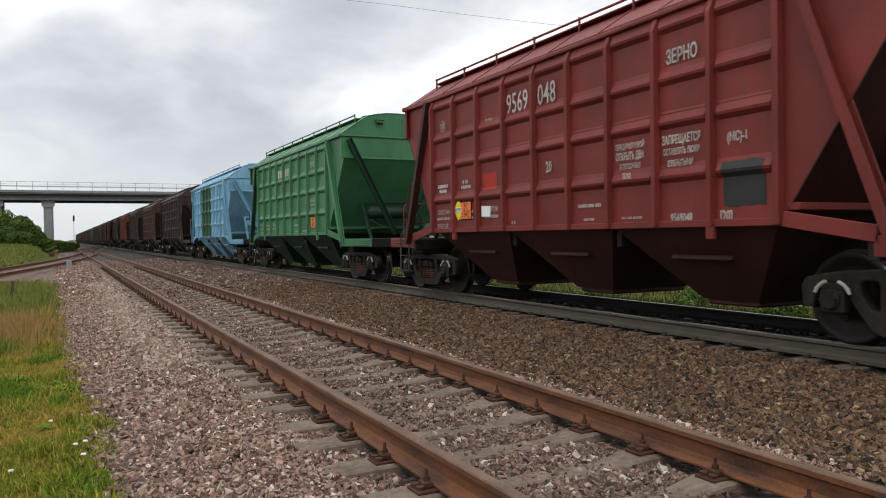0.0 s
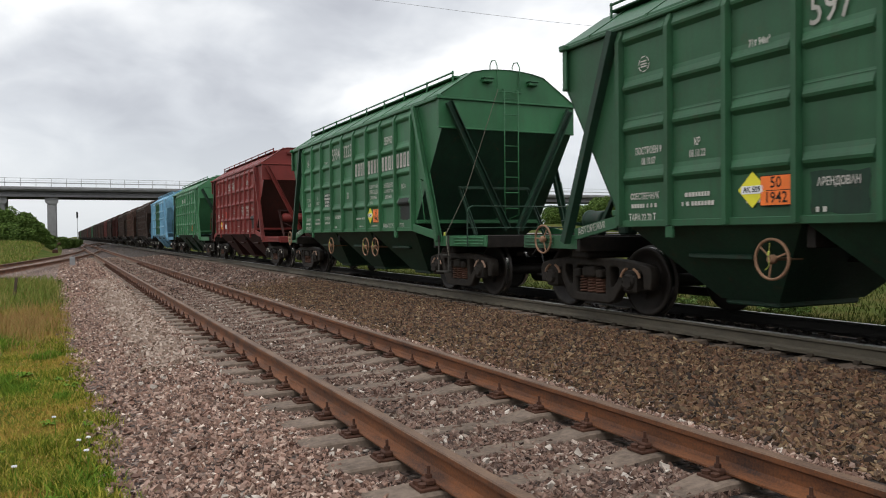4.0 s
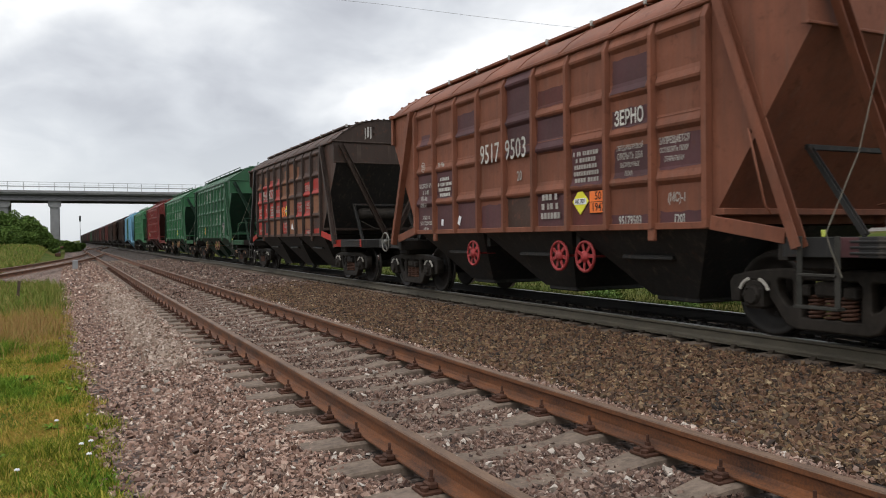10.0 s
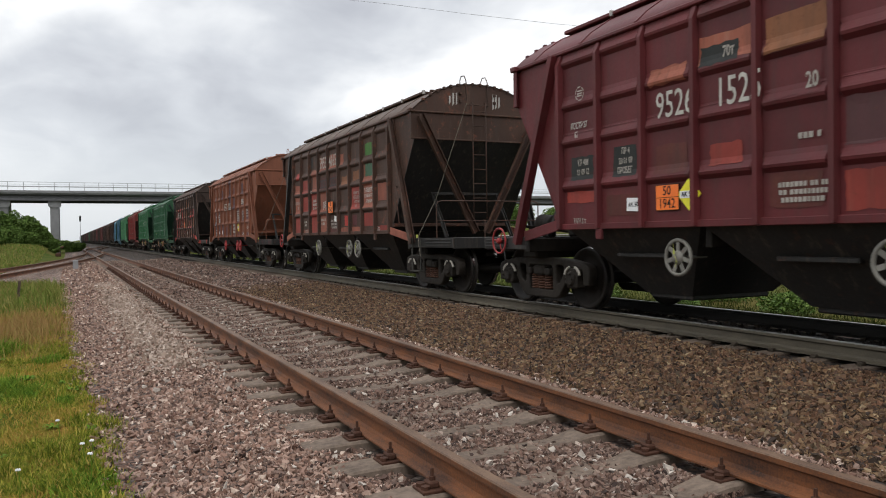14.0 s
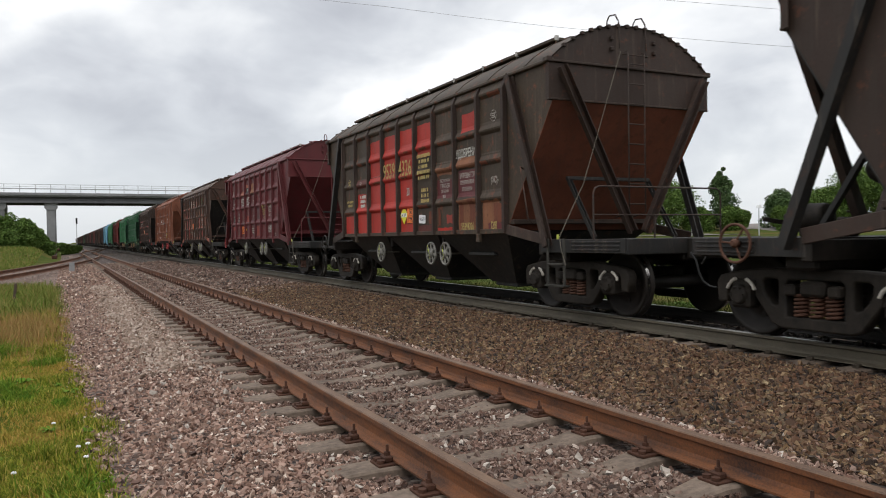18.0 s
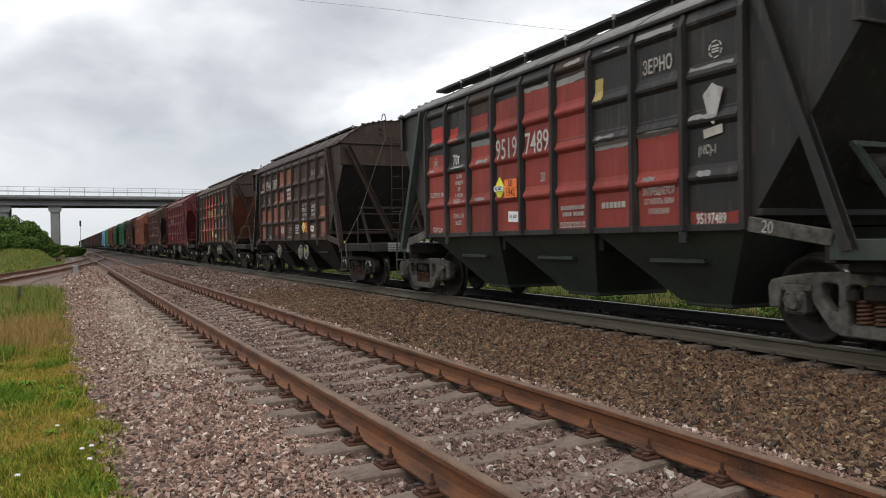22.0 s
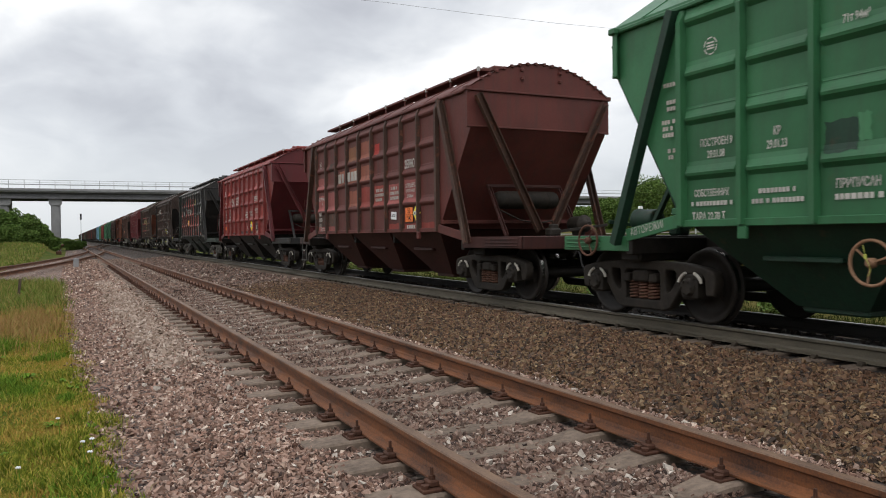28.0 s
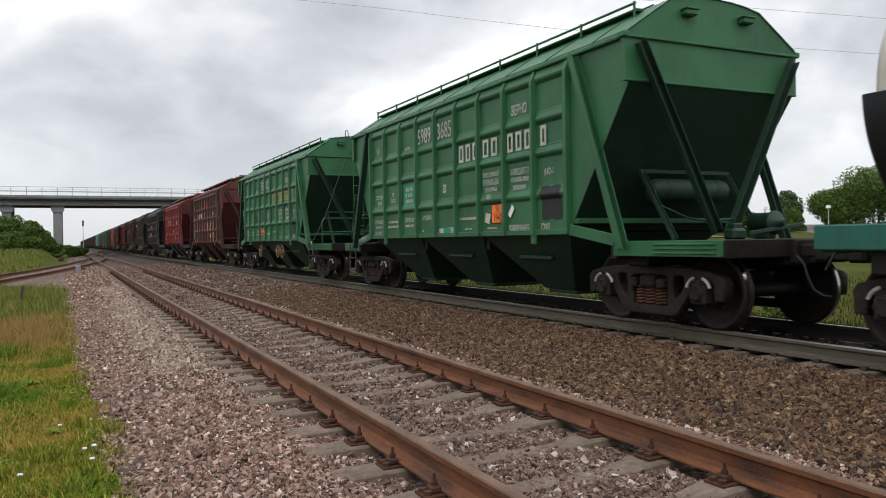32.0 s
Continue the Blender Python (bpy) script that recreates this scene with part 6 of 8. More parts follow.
words(b, 8, 2.19, "(МС)-1", 0.14, "letter", 0.40)
words(b, 7, 1.335, "9569048", 0.14, "letter", 0.46, 0.72)
words(b, 8, 1.335, "[20]", 0.165, "letter", 0.22, 0.66)
patch(b, 2, 2, 1.93, 2.22, "fresh_red", 0.12, 0.72)
patch(b, 8, 8, 1.44, 1.93, "grey_patch", 0.12, 0.85)
hazard(b, 1, 1.61, 0.50, True, (1, 0.17))
plate(b, 2, 1.57, 0.30, 0.18, "white", 0.30, 0.018, "tag", 2, "white paper tag")
bars(b, 0, 2.05, 2, 0.45, 0.06, "letter", 0.5, 3)
bars(b, 1, 2.08, 2, 0.4, 0.06, "letter", 0.5, 4)
small_print(b, "letter_dim", "ТАРА 22,4 Т", 5)

w, b = A[2]
green_side(b, "5994", "3225", "59943225", ((5, 4, 0.78, 0.5), (6, 4, 0.78, 0.5), (7, 4, 0.78, 0.5), (8, 4, 0.76, 0.45)), "letter", 21)
hazard(b, 6, 1.59, 0.65, True, (6, 0.20))
patch(b, 2, 2, 1.92, 2.30, "green_low", 0.15, 0.95)
bars(b, 2, 2.10, 4, 0.55, 0.06, "letter", 0.55, 8)
patch(b, 8, 8, 1.47, 1.93, "grey_patch", 0.15, 0.85)
tie_words(w)

w, b = A[3]
green_side(b, "597", "7391", "59777391", None, "letter", 33, "08.10.07", "08.10.22")
hazard(b, 2, 1.57, 0.72, True, (2, 0.38))
patch(b, 8, 8, 1.47, 1.96, "grey_patch", 0.1, 0.9)
bars(b, 8, 1.68, 5, 0.55, 0.06, "letter_dim", 0.5, 9)
patch(b, 5, 6, 2.56, 2.86, "green_low", 0.05, 0.9)
patch(b, 3, 3, 1.32, 1.72, "green_low", 0.1, 0.9)
patch(b, 4, 4, 1.45, 1.70, "green_low", 0.1, 0.9)
patch(b, 6, 6, 1.34, 1.68, "green_low", 0.1, 0.95)
tie_words(w)

w, b = A[4]
for i, (z0, z1) in ((0, (2.36, 2.87)), (0, R1), (0, R0), (1, (2.50, 3.08)), (1, R1), (1, R0), (2, (2.58, 2.92)), (2, R1), (3, (2.46, 2.84)), (3, R1), (4, (1.88, 2.40)), (4, (1.33, 1.70)), (6, (1.84, 2.30)), (7, (2.42, 2.85)), (7, (1.84, 2.30)), (7, (1.28, 1.42)), (8, (2.46, 2.9)), (8, (1.28, 1.44))):
    patch(b, i, i, z0, z1, "fresh_red", 0.03, 0.97, 4)
patch(b, 2, 2, 2.92, 3.22, "fresh_red", 0.1, 0.8, 4)
patch(b, 3, 3, 2.84, 3.2, "fresh_red", 0.4, 0.9, 4)
for i, (z0, z1), a, c in ((0, (2.95, 3.2), 0.25, 0.7), (1, (3.12, 3.38), 0.2, 0.9), (4, (2.97, 3.40), 0.42, 0.98), (4, (2.46, 2.93), 0.03, 0.97), (5, R3, 0.05, 0.95), (5, R2, 0.03, 0.97), (5, R1, 0.03, 0.97), (5, R0, 0.03, 0.97), (6, (3.02, 3.40), 0.12, 0.4), (6, R0, 0.05, 0.97), (2, R0, 0.05, 0.97), (3, R0, 0.05, 0.97), (7, (1.45, 1.78), 0.05, 0.95), (8, R1, 0.05, 0.7)):
    patch(b, i, i, z0, z1, "rust_tan", a, c, 14)
patch(b, 1, 1, 1.36, 1.76, "grey_patch", 0.25, 0.8, 15)
emblem(b, 0, 2.62)
number(b, 1, 2.70, "9546", "8757", 0.34, "letter", 0.48, 0.5)
words(b, 1, 2.18, "20", 0.18, "letter", 0.5)
lines(b, 0, 2.12, ("ПОСТР 27", "П 06 85"), 0.13, "letter", 0.5, 0.7)
words(b, 0, 1.45, "ТАРА 21,6т", 0.15, "letter", 0.55, 0.7)
bars(b, 2, 2.13, 4, 0.6, 0.06, "letter_dim", 0.5, 4)
words(b, 3, 2.24, "СОБСТВЕННИК", 0.10, "letter_dim", 0.5)
blocks(b, 3, 2.10, 7, 0.7, 0.11, "letter_dim")
hazard(b, 4, 2.05, 0.32, True, (4, 0.70))
lines(b, 4, 1.53, FORBID, 0.10, "letter_dim", 0.5, 0.6)
g = Geo().add([(0, 0.15, -0.07), (0, -0.16, -0.09), (0, -0.06, 0.02), (0, -0.02, 0.11), (0, 0.06, 0.09), (0, 0.11, 0.02)], [tuple(range(6))])
part("tag", g.mesh("tag", M["white"]), b, at=pose(-(SIDE_X + 0.02), HALF - PANEL * 5.47, 1.54), label="torn white tag")
lines(b, 6, 2.08, UNLOAD, 0.105, "letter_dim", 0.5, 0.6)
words(b, 7, 2.66, "ЗЕРНО", 0.22, "letter_dim", 0.5)
lines(b, 7, 2.07, FORBID, 0.10, "letter_dim", 0.5, 0.6)
words(b, 7, 1.335, "95468757", 0.15, "letter_dim", 0.5)

for y0, y1 in ((5.06, 5.52), (6.62, 6.73)):
    platform_patch(w, -1, y0, y1, "fresh_red")

w, b = A[5]
platform_patch(w, -1, 5.62, 5.80, "purple")
platform_patch(w, -1, 6.30, 6.62, "purple")
for i, (z0, z1), m, a, c in ((0, (2.98, 3.22), "purple", 0.25, 0.75), (0, (1.30, 2.44), "purple", 0.02, 0.98), (1, R1, "purple", 0.02, 0.98), (1, R0, "purple", 0.02, 0.98), (2, (2.98, 3.40), "purple", 0.02, 0.98), (2, R0, "purple", 0.02, 0.98), (3, (1.30, 1.70), "purple", 0.02, 0.98),
                             (4, (2.44, 3.77), "purple", 0.02, 0.98), (4, R0, "umber", 0.02, 0.98), (5, (2.42, 2.95), "purple", 0.02, 0.98), (5, (3.10, 3.36), "redbrown", 0.05, 0.95), (5, R0, "purple", 0.02, 0.98), (6, (1.86, 2.43), "purple", 0.02, 0.98), (6, R0, "redbrown", 0.02, 0.98),
                             (7, (3.0, 3.45), "purple", 0.05, 0.95), (7, (1.9, 2.3), "purple", 0.1, 0.98), (7, (2.55, 2.8), "purple", 0.05, 0.98), (8, (1.95, 2.35), "purple", 0.05, 0.95), (8, (1.28, 1.44), "purple", 0.05, 0.98), (7, (1.28, 1.42), "purple", 0.02, 0.98)):
    patch(b, i, i, z0, z1, m, a, c, 5)
emblem(b, 0, 2.56)
number(b, 3, 2.55, "9517", "9503", 0.35, "letter", 0.52, 0.46)
words(b, 4, 2.12, "20", 0.22, "letter_dim", 0.5)
words(b, 1, 2.54, "70т 94м", 0.12, "letter", 0.42)
notice(b, 0, 1.99, ("ПОСТРОЕН 6714", "01 11 83", "КРП-496", "10 09 13"), 0.118, "letter", 0.5, 0.66)
bars(b, 1, 2.12, 4, 0.6, 0.065, "letter", 0.5, 6)
notice(b, 0, 1.49, ("ПРОБЕГ-100", "СРОК СЛ ДО-05 2023"), 0.10, "letter", 0.52, 0.60)
words(b, 0, 1.315, "ТАРА 22т", 0.09, "letter", 0.5)
bars(b, 5, 1.60, 3, 0.6, 0.09, "letter_dim", 0.5, 8)
bars(b, 6, 2.12, 5, 0.62, 0.06, "letter_dim", 0.5, 9)
words(b, 7, 2.67, "ЗЕРНО", 0.26, "letter", 0.5)
lines(b, 7, 2.12, UNLOAD, 0.10, "letter_dim", 0.5, 0.6)
lines(b, 8, 2.18, FORBID, 0.10, "letter_dim", 0.4, 0.6)
words(b, 8, 1.60, "(МС)-1", 0.15, "letter_dim", 0.45)
words(b, 7, 1.34, "95179503", 0.17, "letter", 0.5)
words(b, 8, 1.34, "[20]", 0.16, "letter", 0.5)
hazard(b, 6, 1.62, 0.78, True, (6, 0.32))
plate(b, 1, 1.44, 0.08, 0.12, "white", 0.35, 0.018, "tag", 10, "scrap of white paper")
plate(b, 2, 1.46, 0.09, 0.16, "white", 0.15, 0.018, "tag", 25, "scrap of white paper")

w, b = A[6]
for i, (z0, z1), m, a, c in ((0, (2.52, 2.78), "primer", 0.05, 0.95), (0, (1.90, 2.40), "primer", 0.05, 0.95), (0, R0, "pale_red", 0.05, 0.95), (0, (2.95, 3.15), "fresh_red", 0.4, 0.85), (1, (2.50, 2.88), "pale_red", 0.03, 0.97), (1, (1.95, 2.38), "pale_red", 0.03, 0.97), (1, (1.28, 1.40), "primer", 0.03, 0.97), (2, (2.5, 3.12), "primer", 0.2, 0.97),
                             (2, (1.3, 2.44), "pale_red", 0.03, 0.97), (2, (3.2, 3.5), "black", 0.05, 0.3), (3, (3.04, 3.42), "primer", 0.03, 0.97), (3, (1.88, 2.44), "primer", 0.03, 0.97), (3, (1.32, 1.80), "primer", 0.03, 0.97), (4, (3.04, 3.42), "primer", 0.03, 0.97), (4, (2.50, 2.85), "redbrown", 0.03, 0.97), (4, (1.28, 1.42), "redbrown", 0.03, 0.97), (3, (2.52, 2.84), "redbrown", 0.03, 0.97),
                             (5, (3.06, 3.35), "primer", 0.08, 0.4), (5, (2.52, 2.75), "rust_tan", 0.2, 0.98), (5, (1.28, 1.42), "primer", 0.05, 0.97), (5, (1.45, 1.72), "fresh_red", 0.45, 0.8), (6, (2.58, 2.82), "rust_tan", 0.2, 0.95), (6, (1.86, 2.42), "pale_red", 0.03, 0.97), (6, (1.28, 1.42), "primer", 0.03, 0.97), (6, (1.45, 1.72), "maroon", 0.1, 0.5),
                             (7, (3.12, 3.42), "grass_paint", 0.2, 0.85), (7, (2.5, 2.9), "primer", 0.05, 0.97), (7, (2.62, 2.92), "green", 0.2, 0.97), (7, (1.86, 2.44), "primer", 0.03, 0.97), (7, (1.42, 1.74), "pale_red", 0.03, 0.97), (8, (2.0, 2.4), "primer", 0.1, 0.9), (8, (1.28, 1.42), "pale_red", 0.03, 0.97)):
    patch(b, i, i, z0, z1, m, a, c, 6)
number(b, 3, 3.23, "5953", "4165", 0.34, "letter", 0.53, 0.51)
words(b, 3, 2.07, "[20]", 0.24, "letter", 0.55)
for i in (3, 4):
    blocks(b, i, 2.66, 3, 0.68, 0.24, "black", 0.55, 0.8)
words(b, 2, 2.49, "70т", 0.13, "letter", 0.3)
hazard(b, 4, 1.98, 0.37)
plate(b, 4, 1.66, 0.16, 0.15, "white", 0.62, 0.018, "tag", 6, "torn white tag")
words(b, 1, 1.335, "ТАРА 23т", 0.12, "letter_dim", 0.5)
bars(b, 1, 1.58, 2, 0.3, 0.06, "letter", 0.4, 5)
bars(b, 2, 2.12, 3, 0.5, 0.07, "letter_dim", 0.5, 6)
notice(b, 0, 2.15, ("ПОСТРОЕН 6714", "1983"), 0.13, "letter_dim", 0.5, 0.62)
bars(b, 3, 1.60, 2, 0.45, 0.07, "letter_dim", 0.4, 8)
bars(b, 4, 1.52, 3, 0.6, 0.06, "letter_dim", 0.5, 9)
lines(b, 6, 2.1, UNLOAD, 0.10, "letter_dim", 0.55, 0.6)
lines(b, 7, 2.15, FORBID, 0.12, "letter", 0.5, 0.6)
words(b, 8, 1.335, "[20]", 0.14, "letter", 0.2)

w, b = A[7]
for i, (z0, z1), m, a, c in ((2, (2.95, 3.16), "primer", 0.1, 0.9), (3, (3.05, 3.36), "primer", 0.0, 0.98), (3, (3.02, 3.25), "grey_patch", 0.03, 0.75), (4, (2.98, 3.36), "rust_tan", 0.05, 0.97), (0, (1.92, 2.25), "grey_patch", 0.25, 0.9), (1, (1.90, 2.30), "grey_patch", 0.3, 0.9), (2, (1.88, 2.22), "redbrown", 0.2, 0.9), (3, (1.90, 2.15), "pale_red", 0.2, 0.8),
                             (4, (2.5, 2.9), "maroon", 0.1, 0.9), (5, (1.95, 2.4), "purple", 0.05, 0.97), (5, (1.35, 1.72), "pale_red", 0.05, 0.97), (0, (1.6, 1.76), "pale_red", 0.1, 0.95), (1, (1.40, 1.66), "redbrown", 0.1, 0.9), (4, (1.4, 1.75), "redbrown", 0.1, 0.9)):
    patch(b, i, i, z0, z1, m, a, c, 7)
number(b, 2, 2.68, "9526", "1525", 0.34, "letter", 0.67, 0.74)
emblem(b, 0, 3.12, 0.6, "letter_dim")
words(b, 3, 3.13, "70т", 0.17, "letter_dim", 0.58)
words(b, 4, 2.62, "20", 0.22, "letter_dim", 0.75)
notice(b, 0, 2.62, ("ПОСТР 27", "81"), 0.12, "letter", 0.5)
notice(b, 0, 2.09, ("КР 488", "01 09 12"), 0.12, "letter_dim", 0.6)
notice(b, 1, 2.10, ("ПР 4", "23 01 09", "ПРОБЕГ"), 0.115, "letter_dim", 0.62)
bars(b, 4, 2.10, 1, 0.3, 0.06, "letter_dim", 0.7, 5)
bars(b, 4, 1.55, 3, 0.6, 0.05, "letter_dim", 0.6, 6)
hazard(b, 2, 1.585, 0.48, True, (2, 0.88), (1, 0.81, -0.06))
lines(b, 6, 2.2, UNLOAD, 0.12, "letter_yellow", 0.5, 0.6)
lines(b, 7, 2.2, FORBID, 0.13, "letter_dim", 0.5, 0.6)
lines(b, 7, 1.62, ("СОБСТВЕННИК",), 0.13, "letter", 0.5, 0.6)
blocks(b, 7, 1.50, 9, 0.7, 0.10, "letter")
words(b, 8, 1.36, "[20]", 0.16, "letter_dim", 0.3)
words(b, 0, 1.34, "ТАРА 21т", 0.10, "letter_dim", 0.5)

w, b = A[8]
for i, (z0, z1), m, a, c in ((0, (1.28, 1.74), "fresh_red", 0.02, 0.98), (1, (1.28, 2.25), "fresh_red", 0.02, 0.98), (2, (1.28, 3.42), "fresh_red", 0.02, 0.98), (3, (1.28, 3.44), "fresh_red", 0.02, 0.98), (4, (1.28, 3.46), "fresh_red", 0.02, 0.98), (5, (2.80, 3.46), "fresh_red", 0.02, 0.98), (7, (3.05, 3.40), "fresh_red", 0.25, 0.95), (6, (1.92, 2.28), "maroon", 0.05, 0.97),
                             (7, (1.90, 2.38), "maroon", 0.05, 0.97), (7, (2.42, 2.62), "rust_tan", 0.05, 0.97), (7, (1.28, 1.85), "rust_tan", 0.05, 0.97), (6, (1.44, 1.60), "pale_red", 0.55, 0.9), (8, (1.28, 1.80), "rust_tan", 0.05, 0.8), (8, (1.28, 1.42), "maroon", 0.3, 0.9), (1, (2.38, 2.6), "redbrown", 0.05, 0.97), (5, (1.28, 1.42), "redbrown", 0.03, 0.97), (6, (2.36, 2.5), "rust_tan", 0.05, 0.97), (6, (1.28, 1.36), "fresh_red", 0.05, 0.9)):
    patch(b, i, i, z0, z1, m, a, c, 8)
number(b, 3, 2.63, "9539", "4326", 0.36, "letter_yellow", 0.52, 0.5)
words(b, 4, 2.14, "20", 0.24, "letter", 0.55)
emblem(b, 0, 2.55, 0.6, "letter_yellow")
bars(b, 0, 2.05, 2, 0.5, 0.06, "letter_yellow", 0.5, 2)
bars(b, 1, 2.07, 3, 0.4, 0.07, "letter", 0.55, 3)
words(b, 1, 2.5, "70т", 0.12, "letter_dim", 0.5)
bars(b, 5, 2.6, 5, 0.7, 0.07, "letter_yellow", 0.55, 4)
bars(b, 5, 2.02, 3, 0.5, 0.07, "letter_yellow", 0.6, 5)
lines(b, 6, 2.1, UNLOAD, 0.09, "letter_dim", 0.5, 0.55)
words(b, 7, 2.68, "УДОБРЕНИЕ", 0.21, "letter", 0.5, 0.64)
lines(b, 7, 2.16, FORBID, 0.11, "letter_dim", 0.5, 0.6)
emblem(b, 8, 3.21, 0.6, "letter_dim")
words(b, 8, 2.13, "(МС)-", 0.15, "letter_dim", 0.6)
words(b, 7, 1.36, "95394326", 0.18, "letter_yellow", 0.5)
words(b, 8, 1.36, "[20]", 0.18, "letter_yellow", 0.55)
hazard(b, 4, 1.64, 0.74, True, (4, 0.32), (5, 0.33, -0.09))

r = random.Random(88)
for i in range(9):
    for z in RIDGES:
        if r.random() < 0.5:
            a = r.uniform(0.02, 0.4)
            patch(b, i, i, z - r.uniform(0.04, 0.09), z - 0.005, "rust_run", a, a + r.uniform(0.3, 0.58), 50 + i, "rust along a ridge")
for i, z0, z1, a, c in ((7, 1.44, 1.80, 0.1, 0.3), (7, 1.40, 1.86, 0.6, 0.85), (6, 1.40, 1.75, 0.1, 0.22), (8, 1.42, 1.74, 0.55, 0.95), (6, 2.40, 2.80, 0.86, 0.97), (5, 1.44, 1.7, 0.7, 0.95)):
    patch(b, i, i, z0, z1, "rust_run", a, c, 60 + i, "run of rust")

w, b = A[9]
for i, (z0, z1), m, a, c in ((0, (1.92, 2.32), "primer", 0.05, 0.97), (0, R0, "primer", 0.05, 0.97), (0, (3.1, 3.36), "pale_red", 0.45, 0.97), (1, (1.92, 2.30), "primer", 0.03, 0.97), (2, (1.90, 2.36), "primer", 0.03, 0.97), (2, (1.44, 1.70), "pale_red", 0.2, 0.97), (2, (2.52, 2.86), "primer", 0.4, 0.8), (3, R3, "primer", 0.03, 0.97), (3, (2.52, 2.85), "primer", 0.03, 0.97),
                             (3, (1.88, 2.42), "rust_tan", 0.1, 0.97), (3, (1.35, 1.76), "pale_red", 0.03, 0.97), (4, R3, "rust_tan", 0.03, 0.97), (4, (2.55, 2.85), "pale_red", 0.03, 0.97), (4, (1.30, 1.76), "umber", 0.03, 0.97), (5, (3.0, 3.40), "redbrown", 0.1, 0.4), (8, (1.9, 2.2), "primer", 0.2, 0.8), (7, (1.3, 1.7), "redbrown", 0.1, 0.9), (1, (1.36, 1.70), "grey_patch", 0.1, 0.9)):
    patch(b, i, i, z0, z1, m, a, c, 9)
emblem(b, 0, 3.26, 0.35)
number(b, 1, 3.16, "9544", "1887", 0.34, "letter", 0.52, 0.57)
words(b, 1, 2.66, "20", 0.24, "letter", 0.45)
words(b, 0, 3.02, "ПОСТРОЕН 6714", 0.12, "letter", 0.5, 0.66)
words(b, 0, 2.70, "25", 0.12, "letter_dim", 0.5)
words(b, 3, 2.72, "70т 94м³", 0.13, "letter_dim", 0.55)
bars(b, 4, 2.74, 3, 0.6, 0.09, "letter", 0.5, 3)
words(b, 4, 2.10, "20", 0.28, "letter_dim", 0.3)
words(b, 4, 1.55, "2 0", 0.26, "letter_dim", 0.55)
bars(b, 3, 1.58, 1, 0.75, 0.22, "letter_dim", 0.5, 4)
words(b, 1, 1.36, "ТАРА 22,6т", 0.14, "letter", 0.55)
bars(b, 4, 1.335, 1, 0.8, 0.05, "letter_dim", 0.5, 5)
bars(b, 5, 1.58, 4, 0.62, 0.05, "letter", 0.5, 6)
lines(b, 6, 2.08, UNLOAD, 0.13, "letter", 0.5, 0.62)
words(b, 7, 3.20, "ЗЕРНО", 0.20, "letter_dim", 0.54)
emblem(b, 8, 3.19, 0.55, "letter_dim")
words(b, 7, 1.335, "95441887", 0.16, "letter", 0.45)
words(b, 8, 1.335, "20", 0.16, "letter", 0.47)
patch(b, 8, 8, 1.42, 1.74, "primer", 0.28, 0.78, 19)
patch(b, 8, 8, 1.28, 1.40, "redbrown", 0.05, 0.95, 20)
lines(b, 7, 2.1, FORBID, 0.11, "letter", 0.5, 0.6)
hazard(b, 6, 1.62, 0.69, True, (6, 0.29), (7, 0.32, -0.05))
bars(b, 5, 1.36, 1, 0.3, 0.05, "letter_dim", 0.8, 7)

w, b = A[10]
platform_patch(w, 1, 5.75, 6.72, "dust_sheen")
platform_patch(w, 1, 5.06, 5.28, "dust_sheen")
for i, (z0, z1), m, a, c in ((0, (3.05, 3.36), "fresh_red", 0.2, 0.9), (0, (1.28, 2.82), "pale_red", 0.02, 0.98), (1, (2.98, 3.25), "fresh_red", 0.1, 0.5), (1, (1.28, 2.42), "pale_red", 0.02, 0.98), (2, (3.05, 3.36), "pale_red", 0.02, 0.8), (2, (1.28, 2.80), "pale_red", 0.02, 0.98), (3, (1.28, 3.46), "pale_red", 0.02, 0.98), (4, (1.28, 3.46), "pale_red", 0.02, 0.98),
                             (5, (1.28, 3.40), "pale_red", 0.02, 0.98), (6, (1.28, 2.36), "pale_red", 0.02, 0.98), (7, (1.28, 2.40), "pale_red", 0.02, 0.98), (8, (1.28, 1.44), "pale_red", 0.02, 0.98), (5, (3.40, 3.50), "dust_sheen", 0.02, 0.98), (4, (3.46, 3.52), "dust_sheen", 0.02, 0.98), (2, (2.80, 2.90), "dust_sheen", 0.02, 0.98), (6, (2.36, 2.44), "dust_sheen", 0.02, 0.98),
                             (7, (2.40, 2.46), "dust_sheen", 0.02, 0.98), (6, (3.02, 3.32), "letter_yellow", 0.05, 0.28), (2, (3.36, 3.75), "dark", 0.02, 0.98), (5, (3.50, 3.77), "dark", 0.05, 0.98), (7, (3.62, 3.70), "dust_sheen", 0.05, 0.9), (8, (3.05, 3.10), "dust_sheen", 0.05, 0.9)):
    patch(b, i, i, z0, z1, m, a, c, 10)
# pale strips on the ridges: chalk, with the sky's sheen painted in
r = random.Random(77)
for i in range(9):
    for z in RIDGES:
        if r.random() < 0.55 and not (i in (3, 4, 5) and z < 3.2):
            a = r.uniform(0.03, 0.4)
            patch(b, i, i, z + 0.012, z + r.uniform(0.04, 0.075), "dust_sheen", a, a + r.uniform(0.25, 0.58), 40 + i, "chalk and painted sky sheen on a ridge")
number(b, 3, 2.63, "9519", "7489", 0.36, "letter", 0.55, 0.56)
words(b, 4, 2.10, "20", 0.20, "letter_dim", 0.66)
emblem(b, 0, 2.66, 0.5, "letter_dim")
words(b, 1, 2.64, "70т", 0.27, "letter", 0.5)
plate(b, 1, 2.50, 0.34, 0.022, "letter", 0.48, 0.018, "underline")
